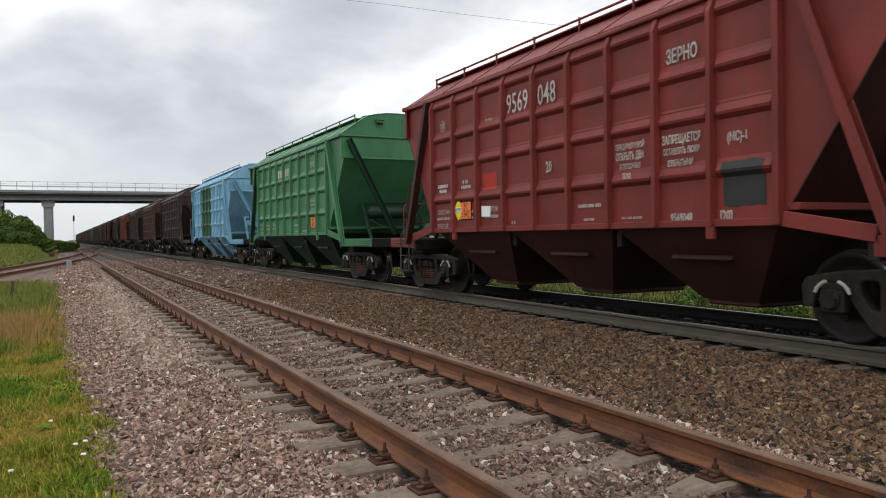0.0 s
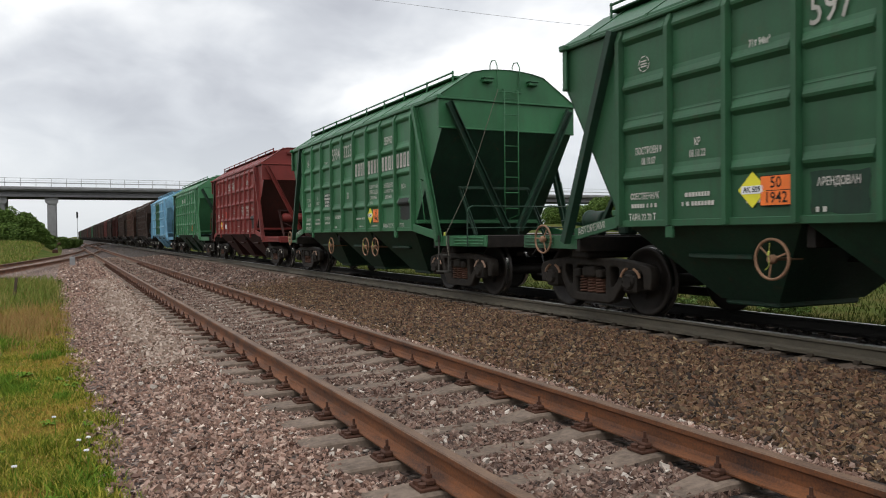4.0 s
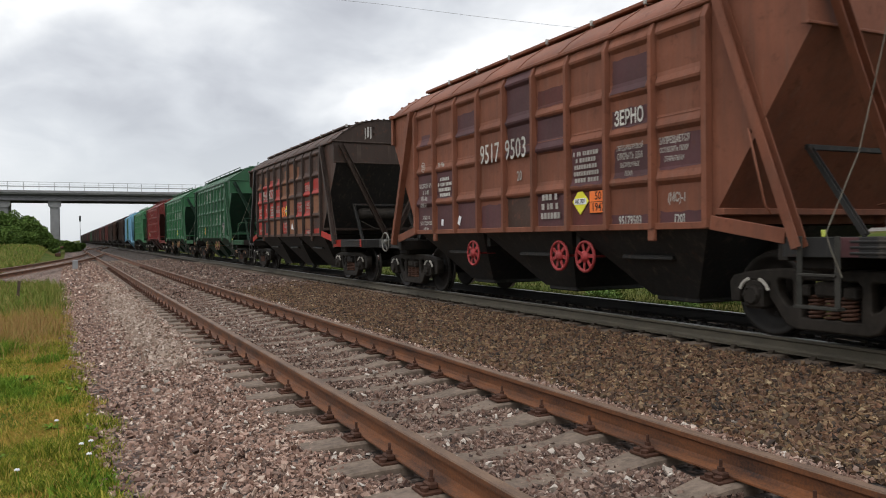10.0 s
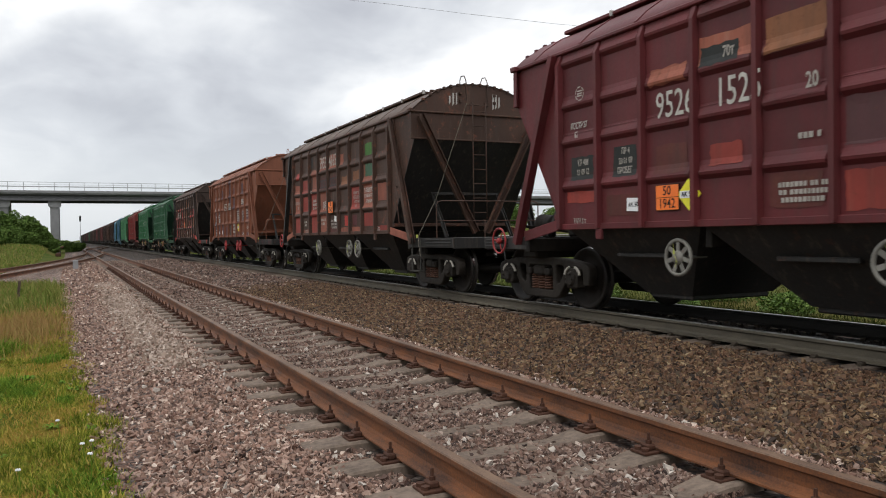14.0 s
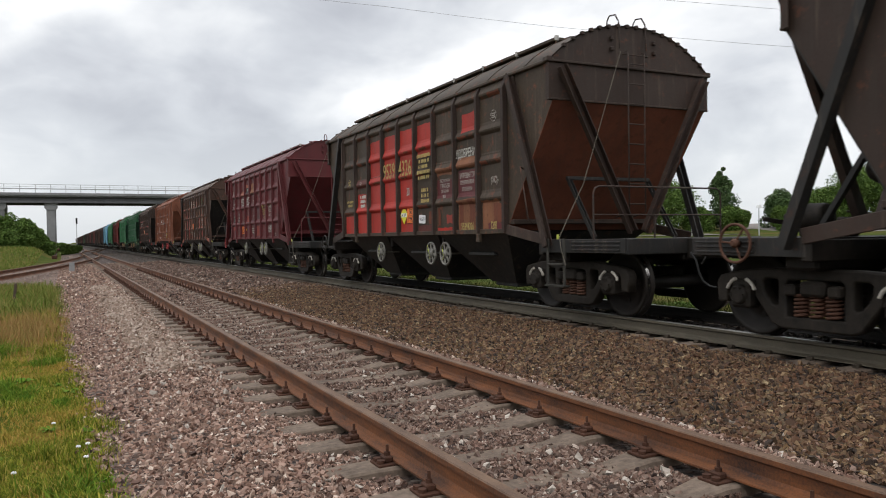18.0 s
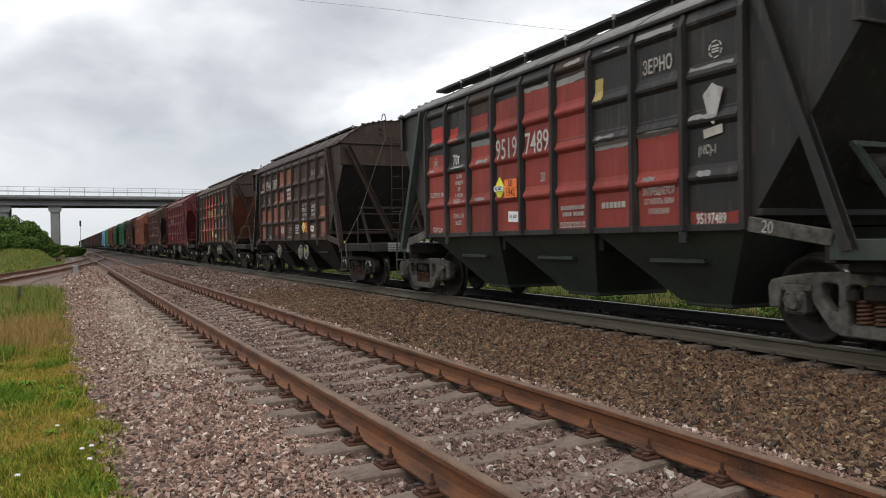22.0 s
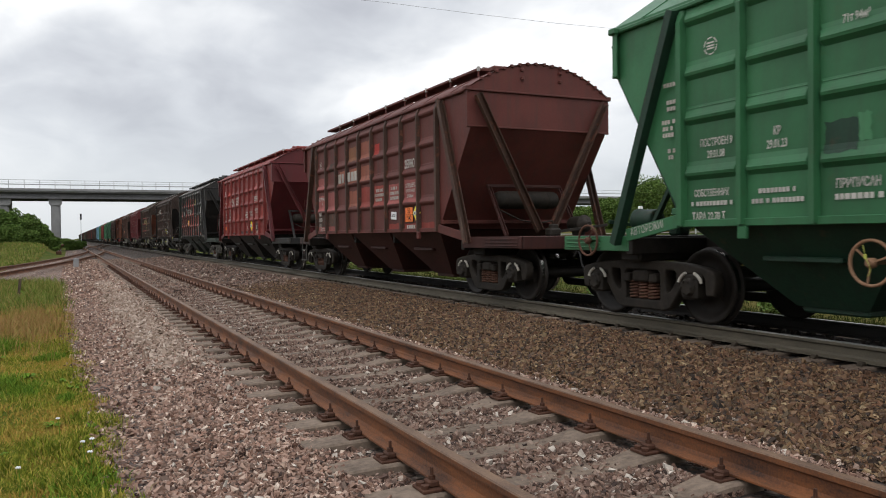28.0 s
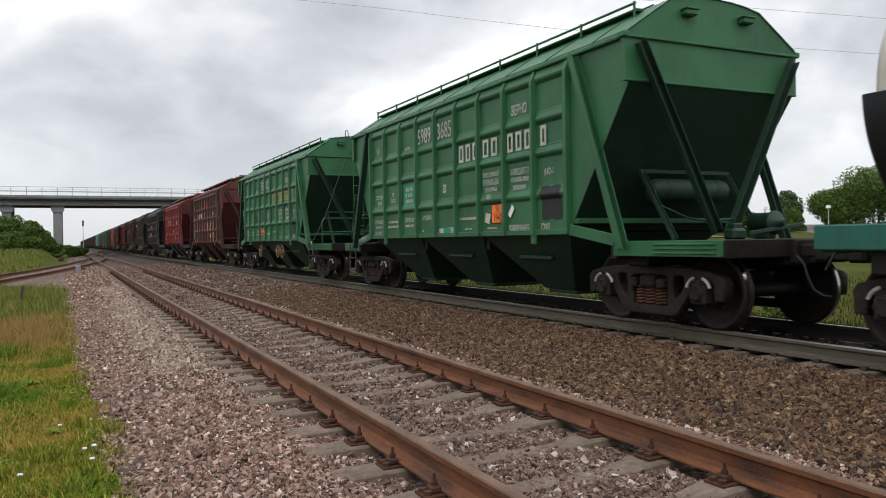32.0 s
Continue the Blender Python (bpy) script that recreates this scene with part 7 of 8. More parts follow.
notice(b, 1, 2.10, ("КР-580", "10 08 2019", "КР", "11 08 2019", "ПРОБЕГ"), 0.105, "letter", 0.55)
notice(b, 1, 1.54, ("ПРИПИСАН", "06 2023"), 0.11, "letter", 0.5)
words(b, 0, 2.04, "ПОСТРОЕН 1984", 0.12, "letter", 0.5, 0.64)
words(b, 0, 1.36, "ТАРА 22,4т", 0.13, "letter", 0.5)
hazard(b, 3, 1.99, 0.70, True, (3, 0.26), (3, 0.68, -0.46))
lines(b, 7, 1.60, FORBID, 0.11, "letter_dim", 0.5, 0.6)
bars(b, 5, 1.56, 2, 0.6, 0.06, "letter_dim", 0.5, 6)
bars(b, 6, 1.60, 1, 0.7, 0.08, "letter_dim", 0.5, 7)
blocks(b, 5, 1.36, 8, 0.62, 0.08, "letter")
words(b, 7, 3.26, "ЗЕРНО", 0.24, "letter_dim", 0.5)
emblem(b, 8, 3.25, 0.55)
g = Geo()
g.add([(0, 0.0, 0.22), (0, 0.14, 0.10), (0, 0.05, -0.20), (0, -0.02, -0.25), (0, -0.06, -0.16), (0, -0.12, 0.02), (0, -0.16, 0.14), (0, -0.08, 0.17)], [tuple(range(8))])
part("torn_sticker", g.mesh("torn_sticker", M["white_dust"]), b, at=pose(-(SIDE_X + 0.045), HALF - PANEL * 8.52, 2.66), label="torn remains of a pale sticker")
plate(b, 8, 2.34, 0.28, 0.10, "chalk", 0.5, 0.018, "tag", -8)
words(b, 8, 2.14, "(МС)-1", 0.14, "letter_dim", 0.4)
words(b, 8, 1.36, "95197489", 0.17, "letter", 0.45)
part("lettering", text_mesh("20", 0.19, 0.8), w, M["letter"], at=pose(-1.552, -4.34, 1.245, math.degrees(math.atan2(0.16, 0.98))))

w, b = A[11]
for i, (z0, z1), m, a, c in ((0, (2.55, 2.80), "pale_red", 0.1, 0.95), (0, (1.92, 2.30), "redbrown", 0.05, 0.95), (1, (2.95, 3.2), "fresh_red", 0.1, 0.9), (1, (2.52, 2.82), "pale_red", 0.05, 0.97), (1, (1.9, 2.35), "maroon", 0.05, 0.97), (2, (3.02, 3.26), "pink_red", 0.05, 0.97), (2, (2.46, 2.80), "pink_red", 0.05, 0.97), (2, (1.90, 2.30), "pink_red", 0.05, 0.97), (3, (2.48, 2.82), "pink_red", 0.05, 0.97),
                             (3, (1.86, 2.12), "pale_red", 0.1, 0.9), (4, (2.58, 2.82), "pink_red", 0.3, 0.68), (5, (2.98, 3.22), "pink_red", 0.42, 0.78), (5, (1.86, 2.32), "pink_red", 0.05, 0.97), (6, (1.84, 2.28), "pink_red", 0.05, 0.97), (7, (2.95, 3.22), "pink_red", 0.2, 0.85), (7, (2.46, 2.82), "pink_red", 0.05, 0.97), (7, (1.86, 2.36), "pink_red", 0.05, 0.97), (7, (1.42, 1.72), "umber", 0.05, 0.97),
                             (2, (1.28, 1.36), "black", 0.05, 0.97), (4, (1.28, 1.40), "black", 0.02, 0.98), (5, (1.28, 1.40), "black", 0.02, 0.5), (6, (1.28, 1.38), "black", 0.05, 0.97), (7, (1.28, 1.40), "pale_red", 0.05, 0.95), (8, (1.9, 2.3), "pale_red", 0.2, 0.8)):
    patch(b, i, i, z0, z1, m, a, c, 11)
emblem(b, 0, 3.12, 0.57)
number(b, 2, 2.66, "9541", "2557", 0.34, "letter", 0.53, 0.57)
notice(b, 0, 2.60, ("ПОСТРОЕН 6711", "86"), 0.125, "letter", 0.42, 0.64)
notice(b, 0, 2.10, ("КР 580", "23 06 13"), 0.125, "letter_dim", 0.5)
words(b, 1, 2.70, "70т", 0.16, "letter_dim", 0.5)
notice(b, 1, 2.12, ("КР 580", "07 06 15", "ПРОБЕГ", "СРОК ДО 2024"), 0.12, "letter", 0.5)
bars(b, 5, 2.06, 3, 0.66, 0.06, "letter", 0.5, 6)
lines(b, 6, 2.08, ("ПЕРЕД РАЗГРУЗКОЙ ОТКРЫТЬ", "ДВА ЗАГРУЗОЧНЫХ ЛЮКА"), 0.09, "letter", 0.5, 0.55)
lines(b, 7, 2.16, ("ЗАПРЕЩАЕТСЯ ОСТАВЛЯТЬ", "ЛЮКИ ОТКРЫТЫМИ"), 0.095, "letter", 0.5, 0.58)
words(b, 7, 2.62, "ЗЕРНО", 0.25, "letter", 0.5)
words(b, 7, 1.345, "95412557", 0.15, "letter", 0.5)
hazard(b, 6, 1.59, 0.78, True, (6, 0.35), (5, 0.75, -0.08))
plate(b, 7, 1.53, 0.07, 0.15, "chalk", 0.4, 0.018, "tag", 20, "scrap of white paper")
plate(b, 0, 1.56, 0.16, 0.14, "orange", 0.3, 0.018, "sticker", 12, "remains of an orange sticker")

for y0, y1 in ((5.22, 5.34), (6.0, 6.32)):
    platform_patch(w, 1, y0, y1, "pale_red")

w, b = A[12]
for i, (z0, z1), m, a, c in ((0, (2.46, 2.80), "pink_red", 0.02, 0.98), (0, (1.88, 2.30), "pink_red", 0.02, 0.98), (0, (1.28, 1.42), "pink_red", 0.02, 0.98), (1, (1.86, 2.36), "pink_red", 0.02, 0.98), (1, (1.28, 1.42), "pink_red", 0.02, 0.98), (2, (2.50, 2.86), "primer", 0.2, 0.97), (3, (2.50, 2.86), "primer", 0.05, 0.97), (3, (3.05, 3.40), "rust_tan", 0.05, 0.97), (4, (3.05, 3.45), "primer", 0.05, 0.97), (4, (2.50, 2.86), "primer", 0.05, 0.97),
                             (3, (1.90, 2.30), "primer", 0.05, 0.97), (4, (1.86, 2.34), "pale_red", 0.05, 0.97), (5, (1.86, 2.32), "pale_red", 0.05, 0.97), (6, (1.86, 2.30), "pink_red", 0.05, 0.97), (6, (1.28, 1.42), "pale_red", 0.05, 0.97), (7, (1.86, 2.34), "pink_red", 0.05, 0.97), (7, (1.28, 1.40), "pale_red", 0.05, 0.97), (8, (1.28, 1.42), "pale_red", 0.05, 0.97), (5, (3.05, 3.3), "fresh_red", 0.1, 0.5)):
    patch(b, i, i, z0, z1, m, a, c, 12)
patch(b, 0, 0, 1.43, 1.75, "umber", 0.03, 0.97, 33)
patch(b, 1, 1, 1.43, 1.78, "umber", 0.03, 0.97, 34)
patch(b, 1, 1, 2.92, 3.14, "umber", 0.35, 0.75, 35)
emblem(b, 0, 3.17, 0.5, "letter_dim")
bars(b, 2, 2.66, 1, 0.6, 0.24, "letter_dim", 0.55, 1)
bars(b, 3, 2.66, 1, 0.7, 0.24, "letter_dim", 0.5, 2)
notice(b, 0, 2.13, ("ПОСТРОЕН 6714", "93"), 0.125, "letter", 0.5, 0.66)
words(b, 0, 1.345, "ТАРА 23 т", 0.14, "letter", 0.5)
bars(b, 0, 1.62, 3, 0.3, 0.10, "letter_dim", 0.5, 4)
words(b, 7, 2.66, "ЗЕРНО", 0.24, "letter", 0.5)
lines(b, 7, 2.1, FORBID, 0.10, "letter", 0.5, 0.6)
bars(b, 5, 2.1, 3, 0.6, 0.07, "letter_dim", 0.5, 5)
bars(b, 6, 2.1, 3, 0.6, 0.07, "letter_dim", 0.5, 6)
hazard(b, 7, 1.60, 0.42, True, (7, 0.85), (6, 0.45, 0.0))
bars(b, 7, 1.335, 1, 0.6, 0.09, "letter", 0.5, 3)

w, b = A[13]
green_side(b, "5988", "0229", "59880229", ((5, 3, 0.78, 0.55), (6, 2, 0.60, 0.45), (7, 3, 0.80, 0.5), (8, 1, 0.24, 0.3)), "letter_yellow", 131)
hazard(b, 3, 1.58, 0.35, True, (3, 0.78))
patch(b, 3, 3, 1.95, 2.30, "green_low", 0.3, 0.85, 13)
patch(b, 2, 2, 1.90, 2.20, "green_low", 0.05, 0.5, 13)
patch(b, 2, 2, 1.98, 2.24, "green3", 0.5, 0.66, 13)
patch(b, 8, 8, 1.46, 1.93, "grey_patch", 0.15, 0.85, 13)
bars(b, 4, 1.50, 1, 0.6, 0.07, "letter", 0.5, 13)
for k, (z, n) in enumerate(((2.92, 1), (2.68, 2), (2.40, 3), (2.10, 2))):
    bars(b, -1, z, n, 0.22 if k < 3 else 0.14, 0.05, "letter_dim", 0.80, 60 + k)
tie_words(w)

w, b = A[14]
green_side(b, "5989", "3685", "59893685", ((5, 3, 0.80, 0.55), (6, 2, 0.60, 0.45), (7, 3, 0.80, 0.5), (8, 1, 0.24, 0.3)), "letter", 141)
hazard(b, 6, 1.60, 0.72)
plate(b, 6, 1.53, 0.17, 0.17, "chalk", 0.32, 0.018, "tag", 14, "torn pale sticker")
plate(b, 7, 1.62, 0.10, 0.20, "white", 0.2, 0.018, "tag", 40, "scrap of white paper")
patch(b, 2, 2, 1.90, 2.36, "teal_patch", 0.1, 0.95, 14)
bars(b, 2, 2.13, 3, 0.5, 0.08, "letter", 0.5, 14)
patch(b, 4, 4, 1.29, 1.40, "white_dust", 0.05, 0.95, 14)
patch(b, 4, 4, 1.30, 1.40, "teal_patch", 0.3, 0.7, 15)
patch(b, 8, 8, 1.46, 1.96, "grey_patch", 0.15, 0.85, 14)
tie_words(w)

# panels of the far wagons that show another colour
w, b = A[-1]
for i in (2, 3, 4):
    patch(b, i, i, 1.30, 3.70, "green", 0.0, 1.0, 20)
for ob in b.children:
    if ob.name.startswith("side_post") and ob.matrix_basis[0][3] < 0 and HALF - PANEL * 5.2 < ob.matrix_basis[1][3] < HALF - PANEL * 2.8:
        ob.material_slots[0].material = M["green"]
w, b = A[0]
words(b, 7, 3.24, "ЗЕРНО", 0.22, "letter", 0.5)
bars(b, 3, 3.25, 1, 0.7, 0.24)
bars(b, 4, 3.25, 1, 0.7, 0.24)
lines(b, 7, 2.1, FORBID, 0.11)
hazard(b, 7, 1.6, 0.5)
small_print(b)

# ---- bridge ----
BRIDGE_Y = 113.0


def build_bridge():
    br = thing("road_bridge", "grey concrete road bridge over the tracks with steel railings", "bridge", at=pose(0, 0, 0.15))
    x0, x1 = -345.0, 95.0
    part("deck", Geo().box(x0, x1, BRIDGE_Y, BRIDGE_Y + 9, 7.22, 7.52, 0.05).mesh("deck", M["bridge_concrete"]), br)
    part("parapet", Geo().box(x0, x1, BRIDGE_Y - 0.15, BRIDGE_Y + 0.35, 7.38, 7.74, 0.04).mesh("parapet", M["bridge_concrete"]), br)
    part("parapet", Geo().box(x0, x1, BRIDGE_Y + 8.65, BRIDGE_Y + 9.15, 7.38, 7.74, 0.04).mesh("parapet", M["bridge_concrete"]), br)
    for y in (0.55, 2.6, 4.6, 6.6, 8.0):
        g = Geo().prism([(-0.28, 6.43), (0.28, 6.43), (0.22, 6.62), (0.12, 6.75), (0.12, 7.0), (0.45, 7.22), (-0.45, 7.22), (-0.12, 7.0), (-0.12, 6.75), (-0.22, 6.62)][::-1], "x", x0, x1)
        part("girder", g.mesh("girder", M["bridge_dark"]), br, at=pose(0, BRIDGE_Y + y, 0))
    for x in [-24.0 - 17 * i for i in range(19)] + [-7.4, -1.48, 15.0, 32.0]:
        p = part("pier", Geo().box(-0.55, 0.55, -0.45, 0.45, -0.6, 6.0, 0.12).mesh("pier", M["bridge_concrete"]), br, at=pose(x, BRIDGE_Y + 1.2, 0))
        part("capital", Geo().prism([(-0.57, 5.55), (0.57, 5.55), (0.78, 5.80), (0.78, 6.43), (-0.78, 6.43), (-0.78, 5.80)], "y", -0.6, 0.6).mesh("capital", M["bridge_concrete"]), p)
        part("pier", Geo().box(-0.55, 0.55, -0.45, 0.45, -0.6, 6.43, 0.12).mesh("pier", M["bridge_concrete"]), br, at=pose(x, BRIDGE_Y + 7.2, 0))
    rail_y = BRIDGE_Y + 0.1
    post = Geo().box(-0.035, 0.035, -0.03, 0.03, 7.72, 8.86, 0.006).mesh("railing_post", M["galvanised"])
    n = int((x1 - x0) / 1.78)
    for i in range(n):
        x = x0 + 1.78 * i
        if -16 < x < 40:
            part("railing_post", post, br, at=pose(x, rail_y, 0))
    for z, h in ((8.83, 0.06), (8.25, 0.14), (8.52, 0.03)):
        part("railing_bar", Geo().box(x0, x1, rail_y - 0.03, rail_y + 0.03, z - h / 2, z + h / 2, 0.01).mesh("railing_bar", M["galvanised"]), br)
    return br


build_bridge()

# ---- signal beyond the points, point lever, overhead wires ----
sig = thing("signal_mast", "slim grey railway signal mast with a dark head", "signal", at=pose(2.75, 205, -0.3))
part("mast", Geo().lathe(((0, 0.09), (7.2, 0.06)), "z", n=10).mesh("mast", M["galvanised"]), sig)
part("signal_head", Geo().box(-0.2, 0.2, -0.12, 0.12, 6.2, 7.6, 0.08).mesh("signal_head", M["ink"]), sig)
part("base", Geo().box(-0.3, 0.3, -0.3, 0.3, -0.2, 0.4, 0.05).mesh("base", M["bridge_concrete"]), sig)
lever = thing("point_lever", "low rusty point lever with a weight beside the branch track", "point lever", at=pose(-0.9, 86, -0.3))
part("stand", Geo().box(-0.25, 0.25, -0.2, 0.2, 0, 0.35, 0.04).mesh("stand", M["fastening"]), lever)
part("lever_arm", Geo().beam((0, 0, 0.3), (0.35, 0, 0.95), 0.06, 0.06, 0.01, 0, (0, 1, 0)).lathe(((0.8, 0.05), (0.85, 0.16), (1.0, 0.16), (1.05, 0.05)), "z", (0.36, 0, 0), 12).mesh("lever_arm", M["fastening"]), lever)
marker = thing("marker_post", "short weathered wooden marker stump in the grass", "post", at=pose(-1.25, 23.5, -0.42, 0, 6, 0))
part("stump", Geo().box(-0.035, 0.035, -0.03, 0.03, 0, 0.62, 0.01).mesh("stump", M["bark"]), marker)
box = thing("cable_marker", "pale concrete cable marker between the tracks", "post", at=pose(0.35, 47, -0.32))
part("stone", Geo().box(-0.14, 0.14, -0.12, 0.12, 0, 0.5, 0.03).mesh("stone", M["bridge_concrete"]), box)

ACROSS = Vector((math.cos(radians(26.1)), -math.sin(radians(26.1)), 0))


def wire(depth, bearings, name="power_line"):
    """An overhead wire as a hanging line, from bearing and elevation along it."""
    pts = []
    for az, el in bearings:
        d = depth / math.cos(radians(az - 26.1))
        pts.append(Vector((d * math.sin(radians(az)), d * math.cos(radians(az)), 1.255 + d * math.tan(radians(el)))))
    first = pts[0] + (pts[0] - pts[1]).normalized() * 90
    last = pts[-1] + (pts[-1] - pts[-2]).normalized() * 120
    ob = new(name, Geo().tube([first] + pts + [last], 0.016, 5).mesh(name, M["wire"]))
    return tagged(ob, "thin overhead power line against the clouds", "power line", "overhead wires")


wire(70, ((16.0, 17.15), (22.0, 16.72), (28.2, 15.95), (34.3, 15.08), (42.0, 13.9), (48.0, 12.87), (56.0, 11.35)))
wire(70, ((36.0, 17.2), (42.0, 16.35), (47.2, 15.42), (56.0, 13.55)))

# ---- road, cars, lamp posts behind the line ----
ROAD_P = Vector((58.6, 61.5, 0))


ROAD_BEND, ROAD_R = -25.0, 20.0


def road_turn(s):
    """How far the road has bent round, in radians: beyond the bend it runs beside the railway."""
    return max(0.0, min(radians(63.9), (ROAD_BEND - s) / ROAD_R))


def road_point(s, off):
    """A place on the road, s metres along it and off metres to its far side."""
    a0 = radians(63.9)
    p = ROAD_P + ACROSS * max(s, ROAD_BEND)
    a = a0 - road_turn(s)
    rest = max(0.0, ROAD_BEND - s - ROAD_R * a0)
    p = p + Vector((-ROAD_R * (math.cos(a) - math.cos(a0)), ROAD_R * (math.sin(a0) - math.sin(a)) + rest, 0))
    p = p + Vector((math.cos(a), math.sin(a), 0)) * off
    return p.x, p.y, ground_height(p.x, p.y)


def build_road():
    ss = [-240 + 4 * i for i in range(122)]
    offs = (-3.4, -1.7, 0.0, 1.7, 3.4)
    verts = []
    for s in ss:
        for o in offs:
            x, y, z = road_point(s, o)
            verts.append((x, y, z + 0.05))
    n = len(offs)
    faces = [(j * n + i, (j + 1) * n + i, (j + 1) * n + i + 1, j * n + i + 1) for j in range(len(ss) - 1) for i in range(n - 1)]
    tagged(new("road", Geo().add(verts, faces, 0, True).mesh("road", M["asphalt"])), "worn grey asphalt road behind the tracks", "road", kind="structure")
    verts, faces = [], []
    for j in range(9):
        for i in range(6):
            x, y, z = road_point(8 + 9 * j, 3.0 + 2.6 * i)
            verts.append((x, y, z + 0.06))
    faces = [(j * 6 + i, (j + 1) * 6 + i, (j + 1) * 6 + i + 1, j * 6 + i + 1) for j in range(8) for i in range(5)]
    tagged(new("gravel_yard", Geo().add(verts, faces, 0, True).mesh("gravel_yard", M["asphalt"])), "pale gravel yard beside the road", "yard", kind="structure")


build_road()


def lamp_post(x, y, h, label):
    z = ground_height(x, y)
    ob = thing("lamp_post", label, "lamp post", "posts by the road", at=pose(x, y, z - 0.1))
    part("pole", Geo().lathe(((0, 0.06), (h, 0.045)), "z", n=8).mesh("pole", M["galvanised"]), ob)
    part("lamp_head", Geo().prism([(-0.22, h), (0.22, h), (0.12, h + 0.3), (-0.12, h + 0.3)], "y", -0.15, 0.15).mesh("lamp_head", M["white"]), ob)


for az, r, h in ((40.4, 80, 2.6), (44.18, 80, 2.7), (48.6, 80, 2.7), (52.5, 90, 2.8)):
    lamp_post(r * math.sin(radians(az)), r * math.cos(radians(az)), h, "slim pale post by the road")

GLASS = start("car_glass")
GLASS[2].inputs["Base Color"].default_value = (0.02, 0.024, 0.028, 1)
GLASS[2].inputs["Roughness"].default_value = 0.08
M["glass"] = GLASS[0]
for nm, c in (("car_white", (0.75, 0.76, 0.78)), ("car_green", (0.03, 0.055, 0.05)), ("car_blue", (0.02, 0.035, 0.075))):
    M[nm] = plain(nm + "_paint", c, 0.25, 0.0, 0.05, 3, 0.0)


def car(label, paint_key, van):
    """A small car: body and cabin of its own outline, glass, lights, four wheels. Front towards -x."""
    c = thing("car", label, "car", "cars on the roads")
    roof = 1.78 if van else 1.46
    if van:
        lower = [(-2.0, 0.35), (2.0, 0.35), (2.05, 0.95), (1.95, 1.02), (-1.0, 1.02), (-1.92, 0.88), (-2.08, 0.6)]
        cabin = [(-1.05, 1.0), (-0.45, 1.62), (-0.2, roof), (1.80, roof), (1.97, 1.6), (2.0, 1.0)]
    else:
        lower = [(-2.05, 0.32), (2.05, 0.32), (2.1, 0.8), (2.0, 0.93), (-0.95, 0.93), (-1.95, 0.78), (-2.12, 0.55)]
        cabin = [(-0.95, 0.92), (-0.25, roof - 0.04), (0.0, roof), (1.35, roof), (1.55, roof - 0.06), (2.0, 0.92)]
    part("body", Geo().prism(lower, "y", -0.84, 0.84).mesh("body", M[paint_key]), c)
    part("cabin", Geo().prism(cabin, "y", -0.74, 0.74).mesh("cabin", M[paint_key]), c)
    lo, hi = (1.06, roof - 0.16) if van else (0.97, roof - 0.12)
    for s in (-1, 1):
        for a, b2 in ((-0.62, 0.18), (0.28, 1.0), (1.10, 1.75)):
            g = Geo().prism([(a - (0.25 if a < 0 else 0), lo), (b2, lo), (b2 - (0.12 if b2 > 1.5 else 0), hi), (a + 0.12, hi)], "y", s * 0.735, s * 0.752)
            part("side_window", g.mesh("side_window", M["glass"]), c)
    part("windscreen", Geo().beam((cabin[0][0] - 0.01, 0, cabin[0][1] + 0.08), (cabin[1][0] - 0.01, 0, cabin[1][1] - 0.02), 1.3, 0.02, 0.004, 0, (0, 1, 0)).mesh("windscreen", M["glass"]), c)
    wheel = Geo().lathe(((-0.1, 0.2), (-0.1, 0.30), (-0.06, 0.315), (0.06, 0.315), (0.1, 0.30), (0.1, 0.2)), "y", n=20).mesh("tyre", M["rubber"])
    rim = Geo().lathe(((-0.09, 0.05), (-0.06, 0.19), (0.06, 0.19), (0.09, 0.05)), "y", n=16).mesh("rim", M["galvanised"])
    for x in (-1.28, 1.28):
        for y in (-0.76, 0.76):
            t = part("tyre", wheel, c, at=pose(x, y, 0.315))
            part("rim", rim, t)
    for y in (-0.62, 0.62):
        part("headlight", Geo().box(-2.1, -1.98, y - 0.16, y + 0.16, 0.62, 0.76, 0.03).mesh("headlight", M["white"]), c)
        part("tail_light", Geo().box(2.0, 2.08, y - 0.1, y + 0.1, 0.7, 0.95, 0.03).mesh("tail_light", M["red_wheel"]), c)
    return c


white_car = car("white small van driving along the road", "car_white", True)
bridge_car = car("dark green car driving over the bridge", "car_green", False)
blue_car = car("dark blue estate car on the road", "car_blue", False)

# ---- trees and bushes ----
def leaf_cloud(r, blobs, n, size, squash=1.0):
    """Leaf cards scattered through overlapping lumps, denser towards their skins."""
    g_v, g_f = [], []
    for k in range(n):
        c, rad = blobs[k % len(blobs)]
        while True:
            d = Vector((r.gauss(0, 1), r.gauss(0, 1), r.gauss(0, 1)))
            if d.length > 0.01:
                break
        d.normalize()
        rr = rad * (0.55 + 0.5 * r.random() ** 0.6)
        p = Vector(c) + Vector((d.x * rr, d.y * rr, d.z * rr * squash))
        s = size * r.uniform(0.55, 1.3)
        a = Vector((r.gauss(0, 1), r.gauss(0, 1), r.gauss(0, 0.6))).normalized()
        b = a.cross(Vector((r.gauss(0, 1), r.gauss(0, 1), r.gauss(0, 1)))).normalized()
        i = len(g_v)
        g_v += [tuple(p - a * s), tuple(p + b * s * 0.55), tuple(p + a * s), tuple(p - b * s * 0.55)]
        g_f.append((i, i + 1, i + 2, i + 3))
    return g_v, g_f


